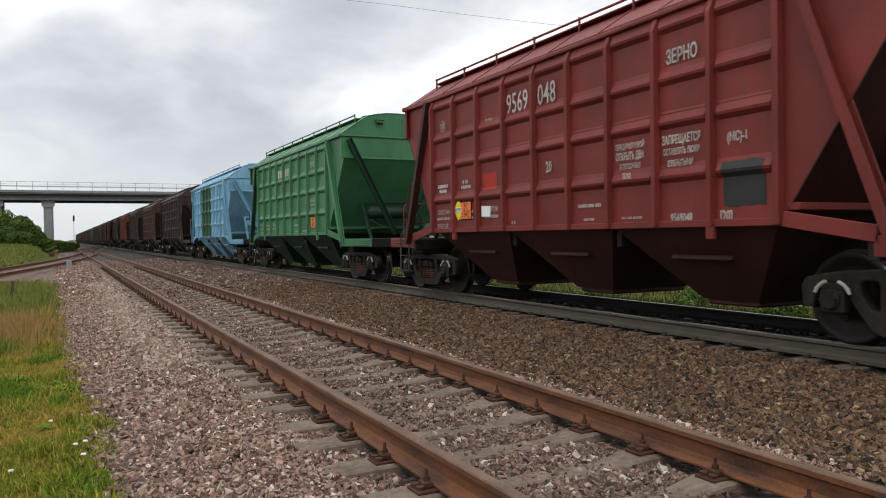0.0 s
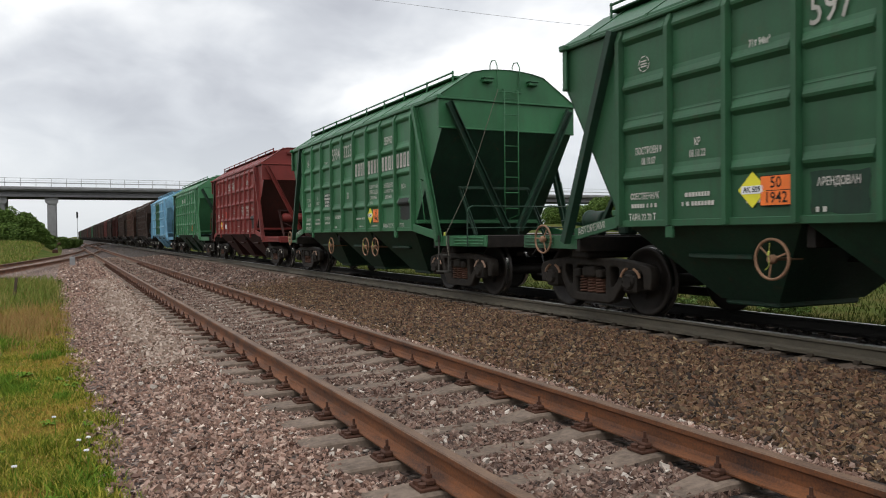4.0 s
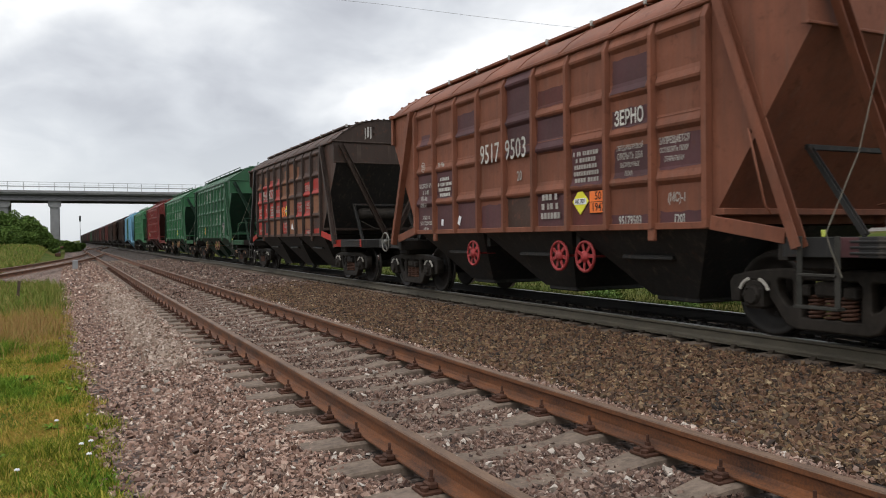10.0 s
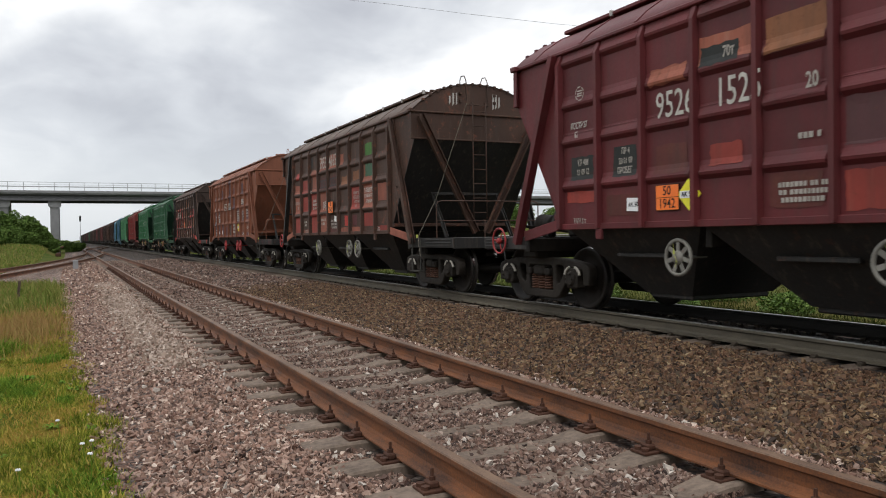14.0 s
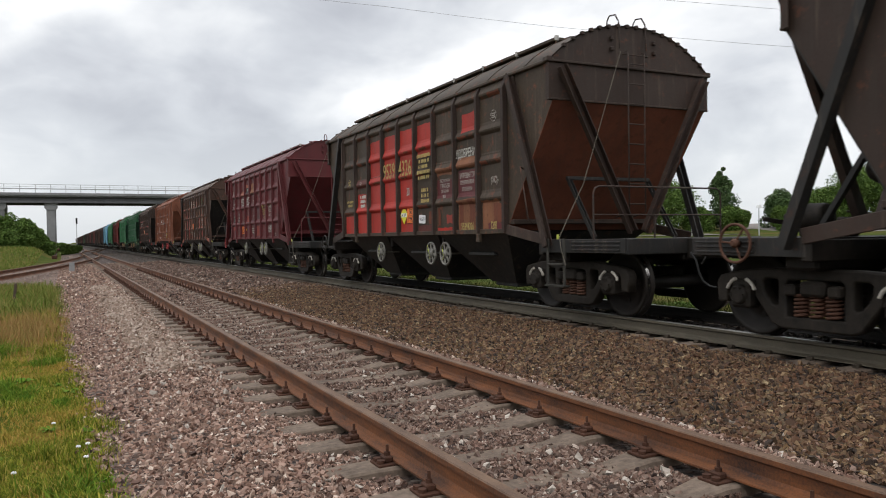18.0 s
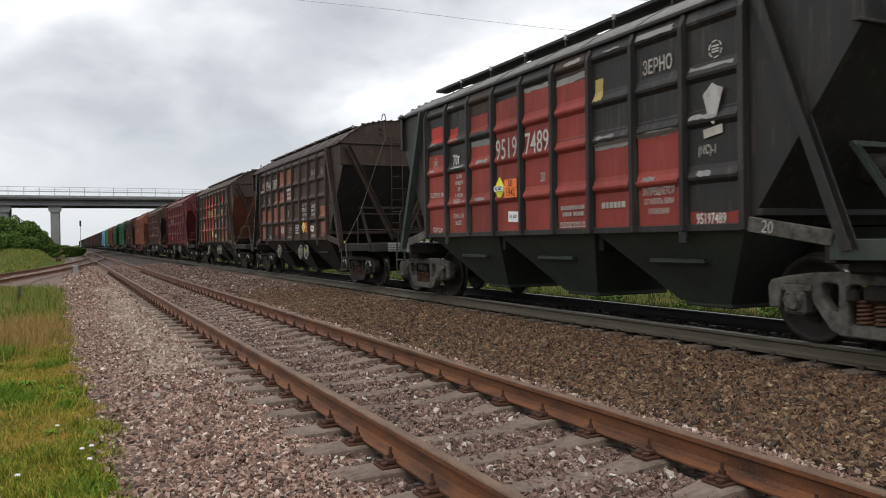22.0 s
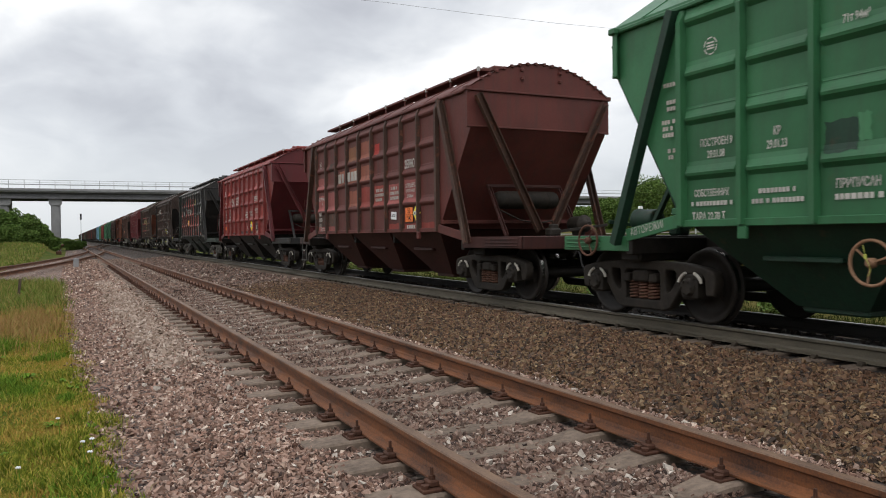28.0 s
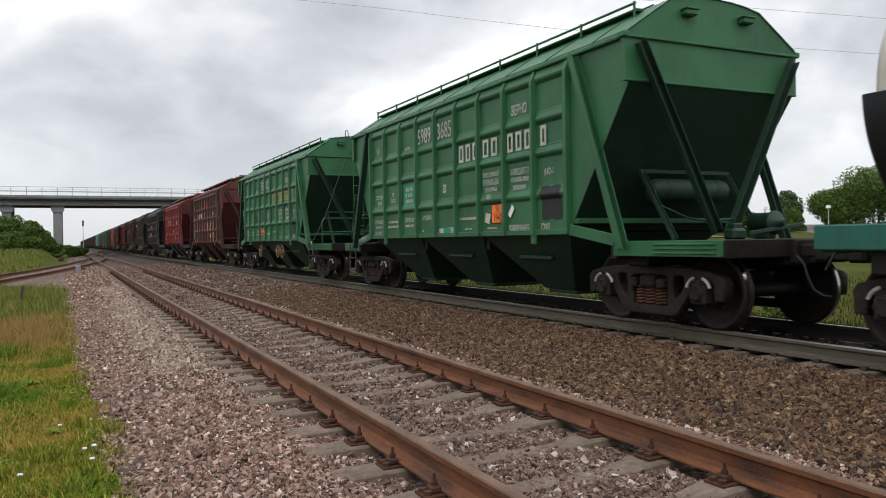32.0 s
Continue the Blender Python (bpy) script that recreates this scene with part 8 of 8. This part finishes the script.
def tree(x, y, h, w, label, name="tree", leaf="tree_leaf", seed=1, n=5000, shape="round", size=0.20, base=None):
    r = random.Random(seed)
    z = ground_height(x, y) if base is None else base
    t = thing(name, label, name, "trees and bushes", at=pose(x, y, z - 0.1))
    trunk = Geo()
    tips = []
    top = h * (0.85 if shape == "column" else 0.6)
    stem = [(0.12 * math.sin(k), 0.1 * math.cos(k * 1.3), top * k / 5) for k in range(6)]
    for k in range(5):
        trunk.tube([stem[k], stem[k + 1]], max(0.04, h * 0.018 * (1 - k / 6)), 7)
    limbs = 9
    for k in range(limbs):
        f = 0.3 + 0.65 * k / limbs
        a = k * 2.4 + r.uniform(-0.4, 0.4)
        reach = w * 0.5 * {"round": 0.75, "column": 0.6 * (1.1 - f), "bush": 0.8}[shape]
        st = Vector((0, 0, top * f))
        en = st + Vector((math.cos(a) * reach, math.sin(a) * reach, h * 0.18))
        mid = (st + en) / 2 + Vector((0, 0, h * 0.04))
        trunk.tube([st, mid, en], 0.035 * h / 6, 5)
        tips.append(en)
    part("trunk", trunk.mesh("trunk", M["bark"]), t)
    blobs = []
    count = {"round": 34, "column": 26, "bush": 46}[shape]
    for k in range(count):
        u = r.random()
        if shape == "column":
            zz = h * (0.12 + 0.86 * u)
            rad = w * 0.5 * max(0.18, math.sin(min(1.0, (1.02 - u) * 1.35) * 1.5708) * (0.55 + 0.45 * min(1, u * 4)))
            a = r.uniform(0, 6.283)
            q = rad * 0.55
            blobs.append(((math.cos(a) * q, math.sin(a) * q, zz), rad * r.uniform(0.4, 0.7)))
        else:
            a = r.uniform(0, 6.283)
            q = r.random() ** 0.5 * 0.80
            roof = (1 - 0.75 * q * q) ** 0.5
            low = 0.05 if shape == "bush" else 0.16
            zz = h * (low + (0.90 * roof - low) * r.random() ** 0.6)
            rad = w * r.uniform(0.13, 0.21)
            blobs.append(((math.cos(a) * q * w * 0.5, math.sin(a) * q * w * 0.5, min(zz, h - rad)), rad))
    v, f = leaf_cloud(r, blobs, n, size)
    part("crown", Geo().add(v, f).mesh("crown", M[leaf]), t)
    return t


def polar(az, d):
    return d * math.sin(radians(az)), d * math.cos(radians(az))


for az, d, top_el, wid, leaf, shape, sd, words_ in (
        (41.6, 92, 4.1, 9.4, "tree_leaf", "bush", 3, "broad round green tree beyond the road"),
        (38.6, 96, 2.6, 6.0, "tree_leaf", "bush", 4, "leafy bush at the field's edge"),
        (44.6, 93, 2.0, 3.4, "tree_leaf", "bush", 5, "low bush beside the round tree"),
        (46.2, 95, 4.75, 3.6, "dark_leaf", "column", 6, "tall narrow dark tree beyond the road"),
        (47.0, 93, 2.0, 3.2, "tree_leaf", "bush", 7, "small bush at the foot of the narrow tree"),
        (49.9, 95, 3.1, 3.8, "dark_leaf", "round", 8, "small dark tree standing alone"),
        (50.2, 93, 1.9, 3.0, "tree_leaf", "bush", 9, "low bush under the small tree"),
        (53.2, 98, 3.2, 7.0, "tree_leaf", "bush", 10, "thicket of green bushes"),
        (55.4, 98, 4.6, 8.5, "tree_leaf", "bush", 11, "tall thicket of green bushes"),
        (58.6, 97, 5.0, 9.5, "tree_leaf", "bush", 12, "tall thicket of green bushes"),
        (62.5, 99, 5.2, 10.0, "tree_leaf", "bush", 13, "tall thicket of green bushes"),
        (35.5, 110, 2.0, 8.0, "tree_leaf", "bush", 15, "distant bushes beyond the field"),
        (30.5, 130, 2.2, 11.0, "tree_leaf", "bush", 16, "distant bushes beyond the field"),
        (25.0, 150, 2.3, 12.0, "tree_leaf", "bush", 17, "distant bushes beyond the field")):
    x, y = polar(az, d)
    tree(x, y, 1.255 + d * math.tan(radians(top_el)) - ground_height(x, y), wid, words_, "tree" if shape != "bush" else "bush", leaf, sd, 24000 if shape == "bush" else 11000, shape, 0.135 if shape == "bush" else 0.13)

for x, y, top, wid, sd in ((-7.8, 104, 5.1, 5.0, 31), (-5.5, 104, 5.2, 3.6, 32), (-4.2, 104.5, 4.5, 2.6, 33), (-3.2, 105, 3.5, 2.3, 34), (-2.3, 105, 2.55, 1.9, 35), (-1.5, 105, 1.75, 1.5, 36),
                           (-10.5, 102, 5.6, 6.6, 42), (-6.6, 101, 3.1, 4.0, 43), (-4.4, 102, 2.5, 2.8, 44), (0.5, 118, 1.15, 1.9, 37), (1.5, 127, 1.1, 1.7, 38), (-1.5, 150, 1.5, 4.0, 40), (-5.5, 160, 1.9, 6.0, 41)):
    z = ground_height(x, y)
    tree(x, y, top - z, wid, "leafy green bush on the slope by the bridge", "bush", "tree_leaf", sd, 9000, "bush", 0.13)
for x, y, h, wid, sd in ((14.6, 12.2, 0.62, 1.3, 51), (13.0, 13.8, 0.42, 0.9, 52), (16.2, 15.8, 0.65, 1.5, 53), (13.6, 17.6, 0.5, 1.2, 54)):
    tree(x, y, h, wid, "low leafy weeds behind the running line", "bush", "tree_leaf", sd, 1500, "bush", 0.05)

# ---- loose stones, grass ----
def scatter_mesh(name, verts, faces_n, quads, material):
    """A mesh straight from arrays: verts (n, 3), faces of one size."""
    me = bpy.data.meshes.new(name)
    k = quads.shape[1]
    me.vertices.add(len(verts))
    me.vertices.foreach_set("co", verts.astype(np.float32).ravel())
    me.loops.add(quads.size)
    me.loops.foreach_set("vertex_index", quads.astype(np.int32).ravel())
    me.polygons.add(len(quads))
    me.polygons.foreach_set("loop_start", np.arange(0, quads.size, k, dtype=np.int32))
    me.polygons.foreach_set("use_smooth", np.full(len(quads), faces_n == 4, dtype=bool))
    me.update(calc_edges=True)
    me.validate()
    me.materials.append(material)
    return me


CHIP_V = np.array([(x, y, z) for x in (-1, 1) for y in (-1, 1) for z in (-1, 1)]) * 0.72
CHIP_F = np.array([(0, 1, 3), (0, 3, 2), (4, 6, 7), (4, 7, 5), (0, 4, 5), (0, 5, 1), (2, 3, 7), (2, 7, 6), (0, 2, 6), (0, 6, 4), (1, 5, 7), (1, 7, 3)])
heights = np.vectorize(ground_height)


def turns(n, gen):
    """n random turns as matrices."""
    q = gen.normal(size=(n, 4))
    q /= np.linalg.norm(q, axis=1, keepdims=True)
    w, x, y, z = q.T
    return np.stack([1 - 2 * (y * y + z * z), 2 * (x * y - z * w), 2 * (x * z + y * w), 2 * (x * y + z * w), 1 - 2 * (x * x + z * z), 2 * (y * z - x * w),
                     2 * (x * z - y * w), 2 * (y * z + x * w), 1 - 2 * (x * x + y * y)], 1).reshape(n, 3, 3)


def stone_bed(name, label, x, y, r0, r1, material, seed, lift=0.0):
    gen = np.random.default_rng(seed)
    n = len(x)
    size = gen.uniform(r0, r1, n) * gen.choice([0.75, 1.0, 1.0, 1.25], n)
    z = heights(x, y) + lift + size * gen.uniform(-0.1, 0.55, n)
    base = (CHIP_V[None] + gen.uniform(-0.55, 0.55, (n, 8, 3))) * (np.array((1.25, 0.85, 0.55)) * gen.uniform(0.75, 1.3, (n, 1, 3)))
    v = np.einsum("nij,nkj->nki", turns(n, gen), base) * size[:, None, None] + np.stack([x, y, z], 1)[:, None, :]
    f = CHIP_F[None] + 8 * np.arange(n)[:, None, None]
    ob = new(name, scatter_mesh(name, v.reshape(-1, 3), 3, f.reshape(-1, 3), material))
    return tagged(ob, label, "ballast", kind="stuff")


def clear_of_sleepers(x, y, x_mid, y0, step, gen, keep=0.26):
    d = np.abs((y - y0 + step / 2) % step - step / 2)
    on = (d < 0.115) & (np.abs(x - x_mid) < 1.30)
    rails = (np.abs(np.abs(x - x_mid) - 0.795) < 0.09)
    chairs = (d < 0.1) & (np.abs(np.abs(x - x_mid) - 0.795) < 0.2)
    return ~((on & (gen.random(len(x)) > keep)) | rails | chairs)


gen = np.random.default_rng(11)


def field(n, x0, x1, y0, y1, power=1.6):
    """Random places, thicker near the camera."""
    return gen.uniform(x0, x1, n), y0 + (y1 - y0) * gen.random(n) ** power


x, y = field(135000, -0.15, 4.9, 3.2, 24, 1.7)
edge = np.vectorize(verge)(y) - 0.04 + 0.05 * np.sin(y * 1.7) + gen.normal(0, 0.09, len(y))
ok = (x > edge) & clear_of_sleepers(x, y, 2.745, 0.8, 0.636, gen)
x, y = x[ok], y[ok]
inner = (x > 1.7 + gen.normal(0, 0.12, len(x))) & ((x < 3.7) | (gen.random(len(x)) < 0.35))
stone_bed("ballast_stones", "loose pale pinkish stones on the shoulder of the siding", x[~inner], y[~inner], 0.009, 0.020, M["pieces_light"], 1)
stone_bed("ballast_stones", "loose grey-brown stones between the siding rails", x[inner], y[inner], 0.010, 0.021, M["pieces_mid"], 7)
x, y = field(66000, 4.35, 6.9, 2.6, 24, 1.55)
ok = clear_of_sleepers(x, y, TRAIN_X, -2.0, 0.545, gen, 0.25)
x, y = x[ok], y[ok]
stone_bed("ballast_stones", "loose brown ballast stones beside the running line", x, y, 0.013, 0.026, M["pieces_brown"], 2, 0.014)
x, y = gen.normal(4.0, 0.22, 9000), 3.0 + 18 * gen.random(9000) ** 1.5
ok = clear_of_sleepers(x, y, 2.745, 0.8, 0.636, gen) & (x > 3.62)
stone_bed("ballast_stones", "small pale chips along the outer rail of the siding", x[ok], y[ok], 0.010, 0.021, M["pieces_light"], 8, 0.012)
x, y = field(24000, -0.35, 6.7, 22, 60, 1.3)
ok = clear_of_sleepers(x, y, 2.745, 0.8, 0.636, gen) & (x > np.vectorize(verge)(y))
x, y = x[ok], y[ok]
pale = x < 1.75
stone_bed("ballast_stones", "ballast stones between the tracks further down the line", x[~pale], y[~pale], 0.022, 0.042, M["pieces_mid"], 3)
stone_bed("ballast_stones", "pale stones of the shoulder further down the line", x[pale], y[pale], 0.020, 0.040, M["pieces_light"], 9)
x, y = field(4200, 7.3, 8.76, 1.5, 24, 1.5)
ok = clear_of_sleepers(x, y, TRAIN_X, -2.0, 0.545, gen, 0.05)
stone_bed("ballast_stones", "ballast stones between the running rails, darkened as shade under the train", x[ok], y[ok], 0.02, 0.038, M["pieces_shaded"], 4, 0.05)
x, y = gen.normal(1.12, 0.22, 4200), 9 + 20 * gen.random(4200)
M["pieces_pale"] = stone_pieces("bleached_stones", ((0.0, (0.22, 0.155, 0.112)), (0.5, (0.34, 0.25, 0.195)), (1.0, (0.47, 0.38, 0.31))))
stone_bed("pale_stones", "band of bleached stones along the shoulder", x, y, 0.016, 0.03, M["pieces_pale"], 6, 0.014)
x, y = field(800, 0.6, 4.75, 3.5, 20, 1.4)
ok = clear_of_sleepers(x, y, 2.745, 0.8, 0.636, gen)
M["pale_stone"] = plain("pale_limestone", (0.42, 0.37, 0.32), 0.85, 0, 0.35, 30, 0.3)
stone_bed("pale_stones", "single pale stones among the ballast", x[ok], y[ok], 0.010, 0.025, M["pale_stone"], 5, 0.014)


def lumpy(x, y, scale, seed):
    """A soft random pattern over the ground, 0 to 1."""
    s = seed * 1.7
    p = np.sin(x * scale + s) * np.sin(y * scale * 0.8 + 2.1 * s) + 0.6 * np.sin(x * scale * 2.3 + y * scale * 1.1 + s) + 0.4 * np.sin(y * scale * 2.9 - x * scale + 3 * s)
    return 0.5 + p / 4


def blades(name, label, x, y, h0, h1, w, material, seed, category="grass", lean=0.9):
    """Bent grass blades: a tapering strip of two faces each."""
    gen = np.random.default_rng(seed)
    n = len(x)
    h = gen.uniform(h0, h1, n)
    a = gen.uniform(0, 6.2832, n)
    b = gen.uniform(0, 6.2832, n)
    z = heights(x, y) - 0.02
    side = np.stack([np.cos(a), np.sin(a), 0 * a], 1) * (w * gen.uniform(0.6, 1.3, n))[:, None]
    out = np.stack([np.cos(b), np.sin(b), 0 * b], 1) * (h * gen.uniform(0.1, lean, n))[:, None]
    root = np.stack([x, y, z], 1)
    up = np.array([0, 0, 1.0])
    mid = root + out * 0.35 + up * (h * 0.6)[:, None]
    tip = root + out + up * (h * gen.uniform(0.8, 1.0, n))[:, None]
    v = np.stack([root - side, root + side, mid + side * 0.7, mid - side * 0.7, tip + side * 0.08, tip - side * 0.08], 1)
    f = np.array([(0, 1, 2, 3), (3, 2, 4, 5)])[None] + 6 * np.arange(n)[:, None, None]
    ob = new(name, scatter_mesh(name, v.reshape(-1, 3), 4, f.reshape(-1, 4), material))
    return tagged(ob, label, category, kind="stuff")


n = 330000
x, y = gen.uniform(-3.2, 0.72, n), 3.6 + 19 * gen.random(n) ** 1.6
edge = np.vectorize(verge)(y) - 0.03 + 0.07 * np.sin(y * 1.9 + 0.5) + 0.16 * (lumpy(x, y, 6.0, 4) - 0.5) + gen.normal(0, 0.055, n)
ok = (x < edge) & (x > -0.10 * y - 0.6)
x, y, edge = x[ok], y[ok], edge[ok]
# fresh tufts stand along the stones, moss and straw further in
p = lumpy(x, y, 2.6, 3) + 0.22 * np.exp(-((edge - x) / 0.35) ** 2) - 0.04
green = p > gen.uniform(0.42, 0.60, len(x))
tuft = np.clip(lumpy(x, y, 7.0, 7) - 0.38, 0, 0.5) * 2
keep = green | (gen.random(len(x)) < 0.85)
x, y, green, tuft = x[keep], y[keep], green[keep], tuft[keep]
blades("grass", "fresh green grass along the edge of the ballast", x[green], y[green], 0.03, 0.055 + 0.10 * tuft[green], 0.0042, M["blades"], 21)
blades("dry_grass", "yellowed dry grass and moss", x[~green], y[~green], 0.024, 0.05 + 0.04 * tuft[~green], 0.0045, M["dry"], 22)
# lush clumps
for k, (cx, cy, r, h, n) in enumerate(((-0.85, 9.4, 0.26, 0.18, 3600), (-0.45, 9.1, 0.22, 0.11, 1500), (-0.04, 8.4, 0.09, 0.09, 350), (-0.25, 11.3, 0.18, 0.12, 700), (-1.15, 12.6, 0.35, 0.26, 2600), (0.02, 5.3, 0.22, 0.10, 700), (-0.10, 4.7, 0.18, 0.09, 500))):
    x, y = gen.normal(cx, r * 0.55, n), gen.normal(cy, r * 0.8, n)
    blades("grass_clump", "lush clump of bright green grass beside the stones", x, y, 0.4 * h, h, 0.0055, M["lush"], 40 + k)
n = 5200
x, y = gen.normal(-0.75, 0.42, n), gen.normal(15.6, 1.7, n)
ok = (x < 0.05)
x, y = x[ok], y[ok]
blades("dry_grass", "reddish seeding grass at the edge of the ballast", x, y, 0.08, 0.32, 0.0035, M["seed_grass"], 23)
n = 9000
x, y = gen.uniform(-3.0, 0.15, n), gen.uniform(19, 32.5, n)
ok = (x < np.vectorize(verge)(y) + gen.normal(0, 0.10, n) - np.maximum(0, y - 29) * 0.12)
x, y = x[ok], y[ok]
blades("grass", "tall green grass near the branch track", x, y, 0.08, 0.36, 0.008, M["rough_grass"], 24)
n = 26000
x, y = gen.uniform(-14, -2.2, n), gen.uniform(30, 104, n)
ok = (np.abs(x - np.vectorize(branch)(y)) > 1.9)
blades("grass", "uncut meadow between the branch track and the bridge", x[ok], y[ok], 0.10, 0.38, 0.026, M["rough_grass"], 25)
n = 14000
x, y = gen.uniform(-5, 0.2, n), gen.uniform(-7, 4, n)
blades("grass", "short grass beside the siding", x, y, 0.03, 0.12, 0.007, M["blades"], 28)
n = 70000
x, y = 10.4 + 22 * gen.random(n) ** 1.5, 4 + 86 * gen.random(n) ** 1.4
blades("grass", "uncut meadow behind the running line", x, y, 0.05, 0.20, 0.011, M["meadow"], 26)
n = 30000
x, y = gen.uniform(9.9, 14, n), 3 + 40 * gen.random(n) ** 1.4
blades("dry_grass", "dry grass at the foot of the embankment", x, y, 0.08, 0.28, 0.007, M["meadow"], 27)


def weed(x, y, s, seed):
    """A rosette of broad leaves."""
    r = random.Random(seed)
    g = Geo()
    for k in range(16):
        a = k * 2.4 + r.uniform(-0.3, 0.3)
        n_ = s * r.uniform(0.6, 1.1)
        rise = r.uniform(0.25, 0.9)
        d, w_ = Vector((math.cos(a), math.sin(a), 0)), Vector((-math.sin(a), math.cos(a), 0))
        pts = [Vector((0, 0, 0)), d * n_ * 0.5 + Vector((0, 0, n_ * 0.5 * rise)), d * n_ + Vector((0, 0, n_ * 0.45 * rise))]
        g.add([pts[0] - w_ * 0.006, pts[0] + w_ * 0.006, pts[1] + w_ * n_ * 0.16, pts[1] - w_ * n_ * 0.16, pts[2]], [(0, 1, 2, 3), (3, 2, 4)])
    ob = thing("weed", "broad-leaved green weed in the grass", "weed", "weeds in the grass", at=pose(x, y, ground_height(x, y)))
    part("leaf", g.mesh("leaf", M["weed"]), ob)["kind"] = "stuff"


for i, (x, y, s) in enumerate(((0.02, 8.9, 0.12), (-0.62, 9.6, 0.15), (-0.75, 8.9, 0.14), (-0.45, 9.9, 0.14), (-0.5, 6.4, 0.09), (-0.15, 7.2, 0.09), (-0.9, 11.6, 0.16), (0.22, 5.5, 0.08), (-0.1, 5.1, 0.08), (-0.08, 9.4, 0.10), (0.14, 7.0, 0.08))):
    weed(x, y, s, i)
for i, (x, y) in enumerate(((0.06, 5.75), (0.12, 5.8), (0.10, 5.45), (-0.1, 6.6), (-0.30, 5.3))):
    f = thing("flower", "small white yarrow flower on a thin stem", "flower", "white flowers in the grass", at=pose(x, y, ground_height(x, y)))
    part("stem", Geo().tube([(0, 0, 0), (0.01, 0, 0.1), (0.0, 0.01, 0.19)], 0.003, 5).mesh("stem", M["weed"]), f)
    g = Geo()
    for k in range(7):
        a = k * 2.4
        g.lathe(((0.185, 0.003), (0.193, 0.006), (0.197, 0.002)), "z", (0.012 * math.cos(a) * (k > 0), 0.012 * math.sin(a) * (k > 0), 0), 6)
    part("blossom", g.mesh("blossom", M["white"]), f)


# ---- movement ----
def travelled(t):
    """How far the first wagon's middle stands down the line at t seconds."""
    # the engine's pull comes and goes a little
    surge = float(np.interp(t, (0, 1.0, 3.4, 6.0, 8.5, 11.0, 13.4, 18.3, 20.8, 23.1, 25.5, 28.0, 30.0, 31.0, 32.0), (-0.04, -0.04, 0.08, 0.065, 0.0, -0.045, -0.02, -0.115, -0.085, 0.03, -0.03, -0.045, 0.02, -0.07, -0.09)))
    return surge + 9.52 + 5.8993858 * t + 0.0132359911 * t ** 2 - 0.000487382865 * t ** 3 + 0.00000843300255 * t ** 4


def motions():
    steps = [0.5 * i for i in range(65)]
    for w, index in train:
        walk(w, [(t, pose(TRAIN_X, travelled(t) - PITCH * (index - 1), TRAIN_Z)) for t in steps])
    # cars: steady speed along the road and over the bridge
    for c, t0, s0, v in ((white_car, 30.0, 1.05, -16.4), (blue_car, 5.5, 14.6, -15.0)):
        rows = []
        for t in steps:
            s = max(-230.0, min(230.0, s0 + v * (t - t0)))
            x, y, zz = road_point(s, 0.0)
            rows.append((t, pose(x, y, zz + 0.06, 0, 0, -26.1 - math.degrees(road_turn(s)))))
        walk(c, rows)
    walk(bridge_car, [(t, pose(-3.6 - 12.7 * (t - 6.0), BRIDGE_Y + 3.0, 7.68)) for t in (0.0, 6.0, 32.0)])
    # wheels roll without slipping, about 78 degrees from row to row
    times = [0.1 * i for i in range(321)]
    turns = [math.degrees((travelled(t) - travelled(0)) / WR) for t in times]
    for w, dy in rolling:
        walk(w, [(t, pose(0, dy, WR, -a)) for t, a in zip(times, turns)])


motions()
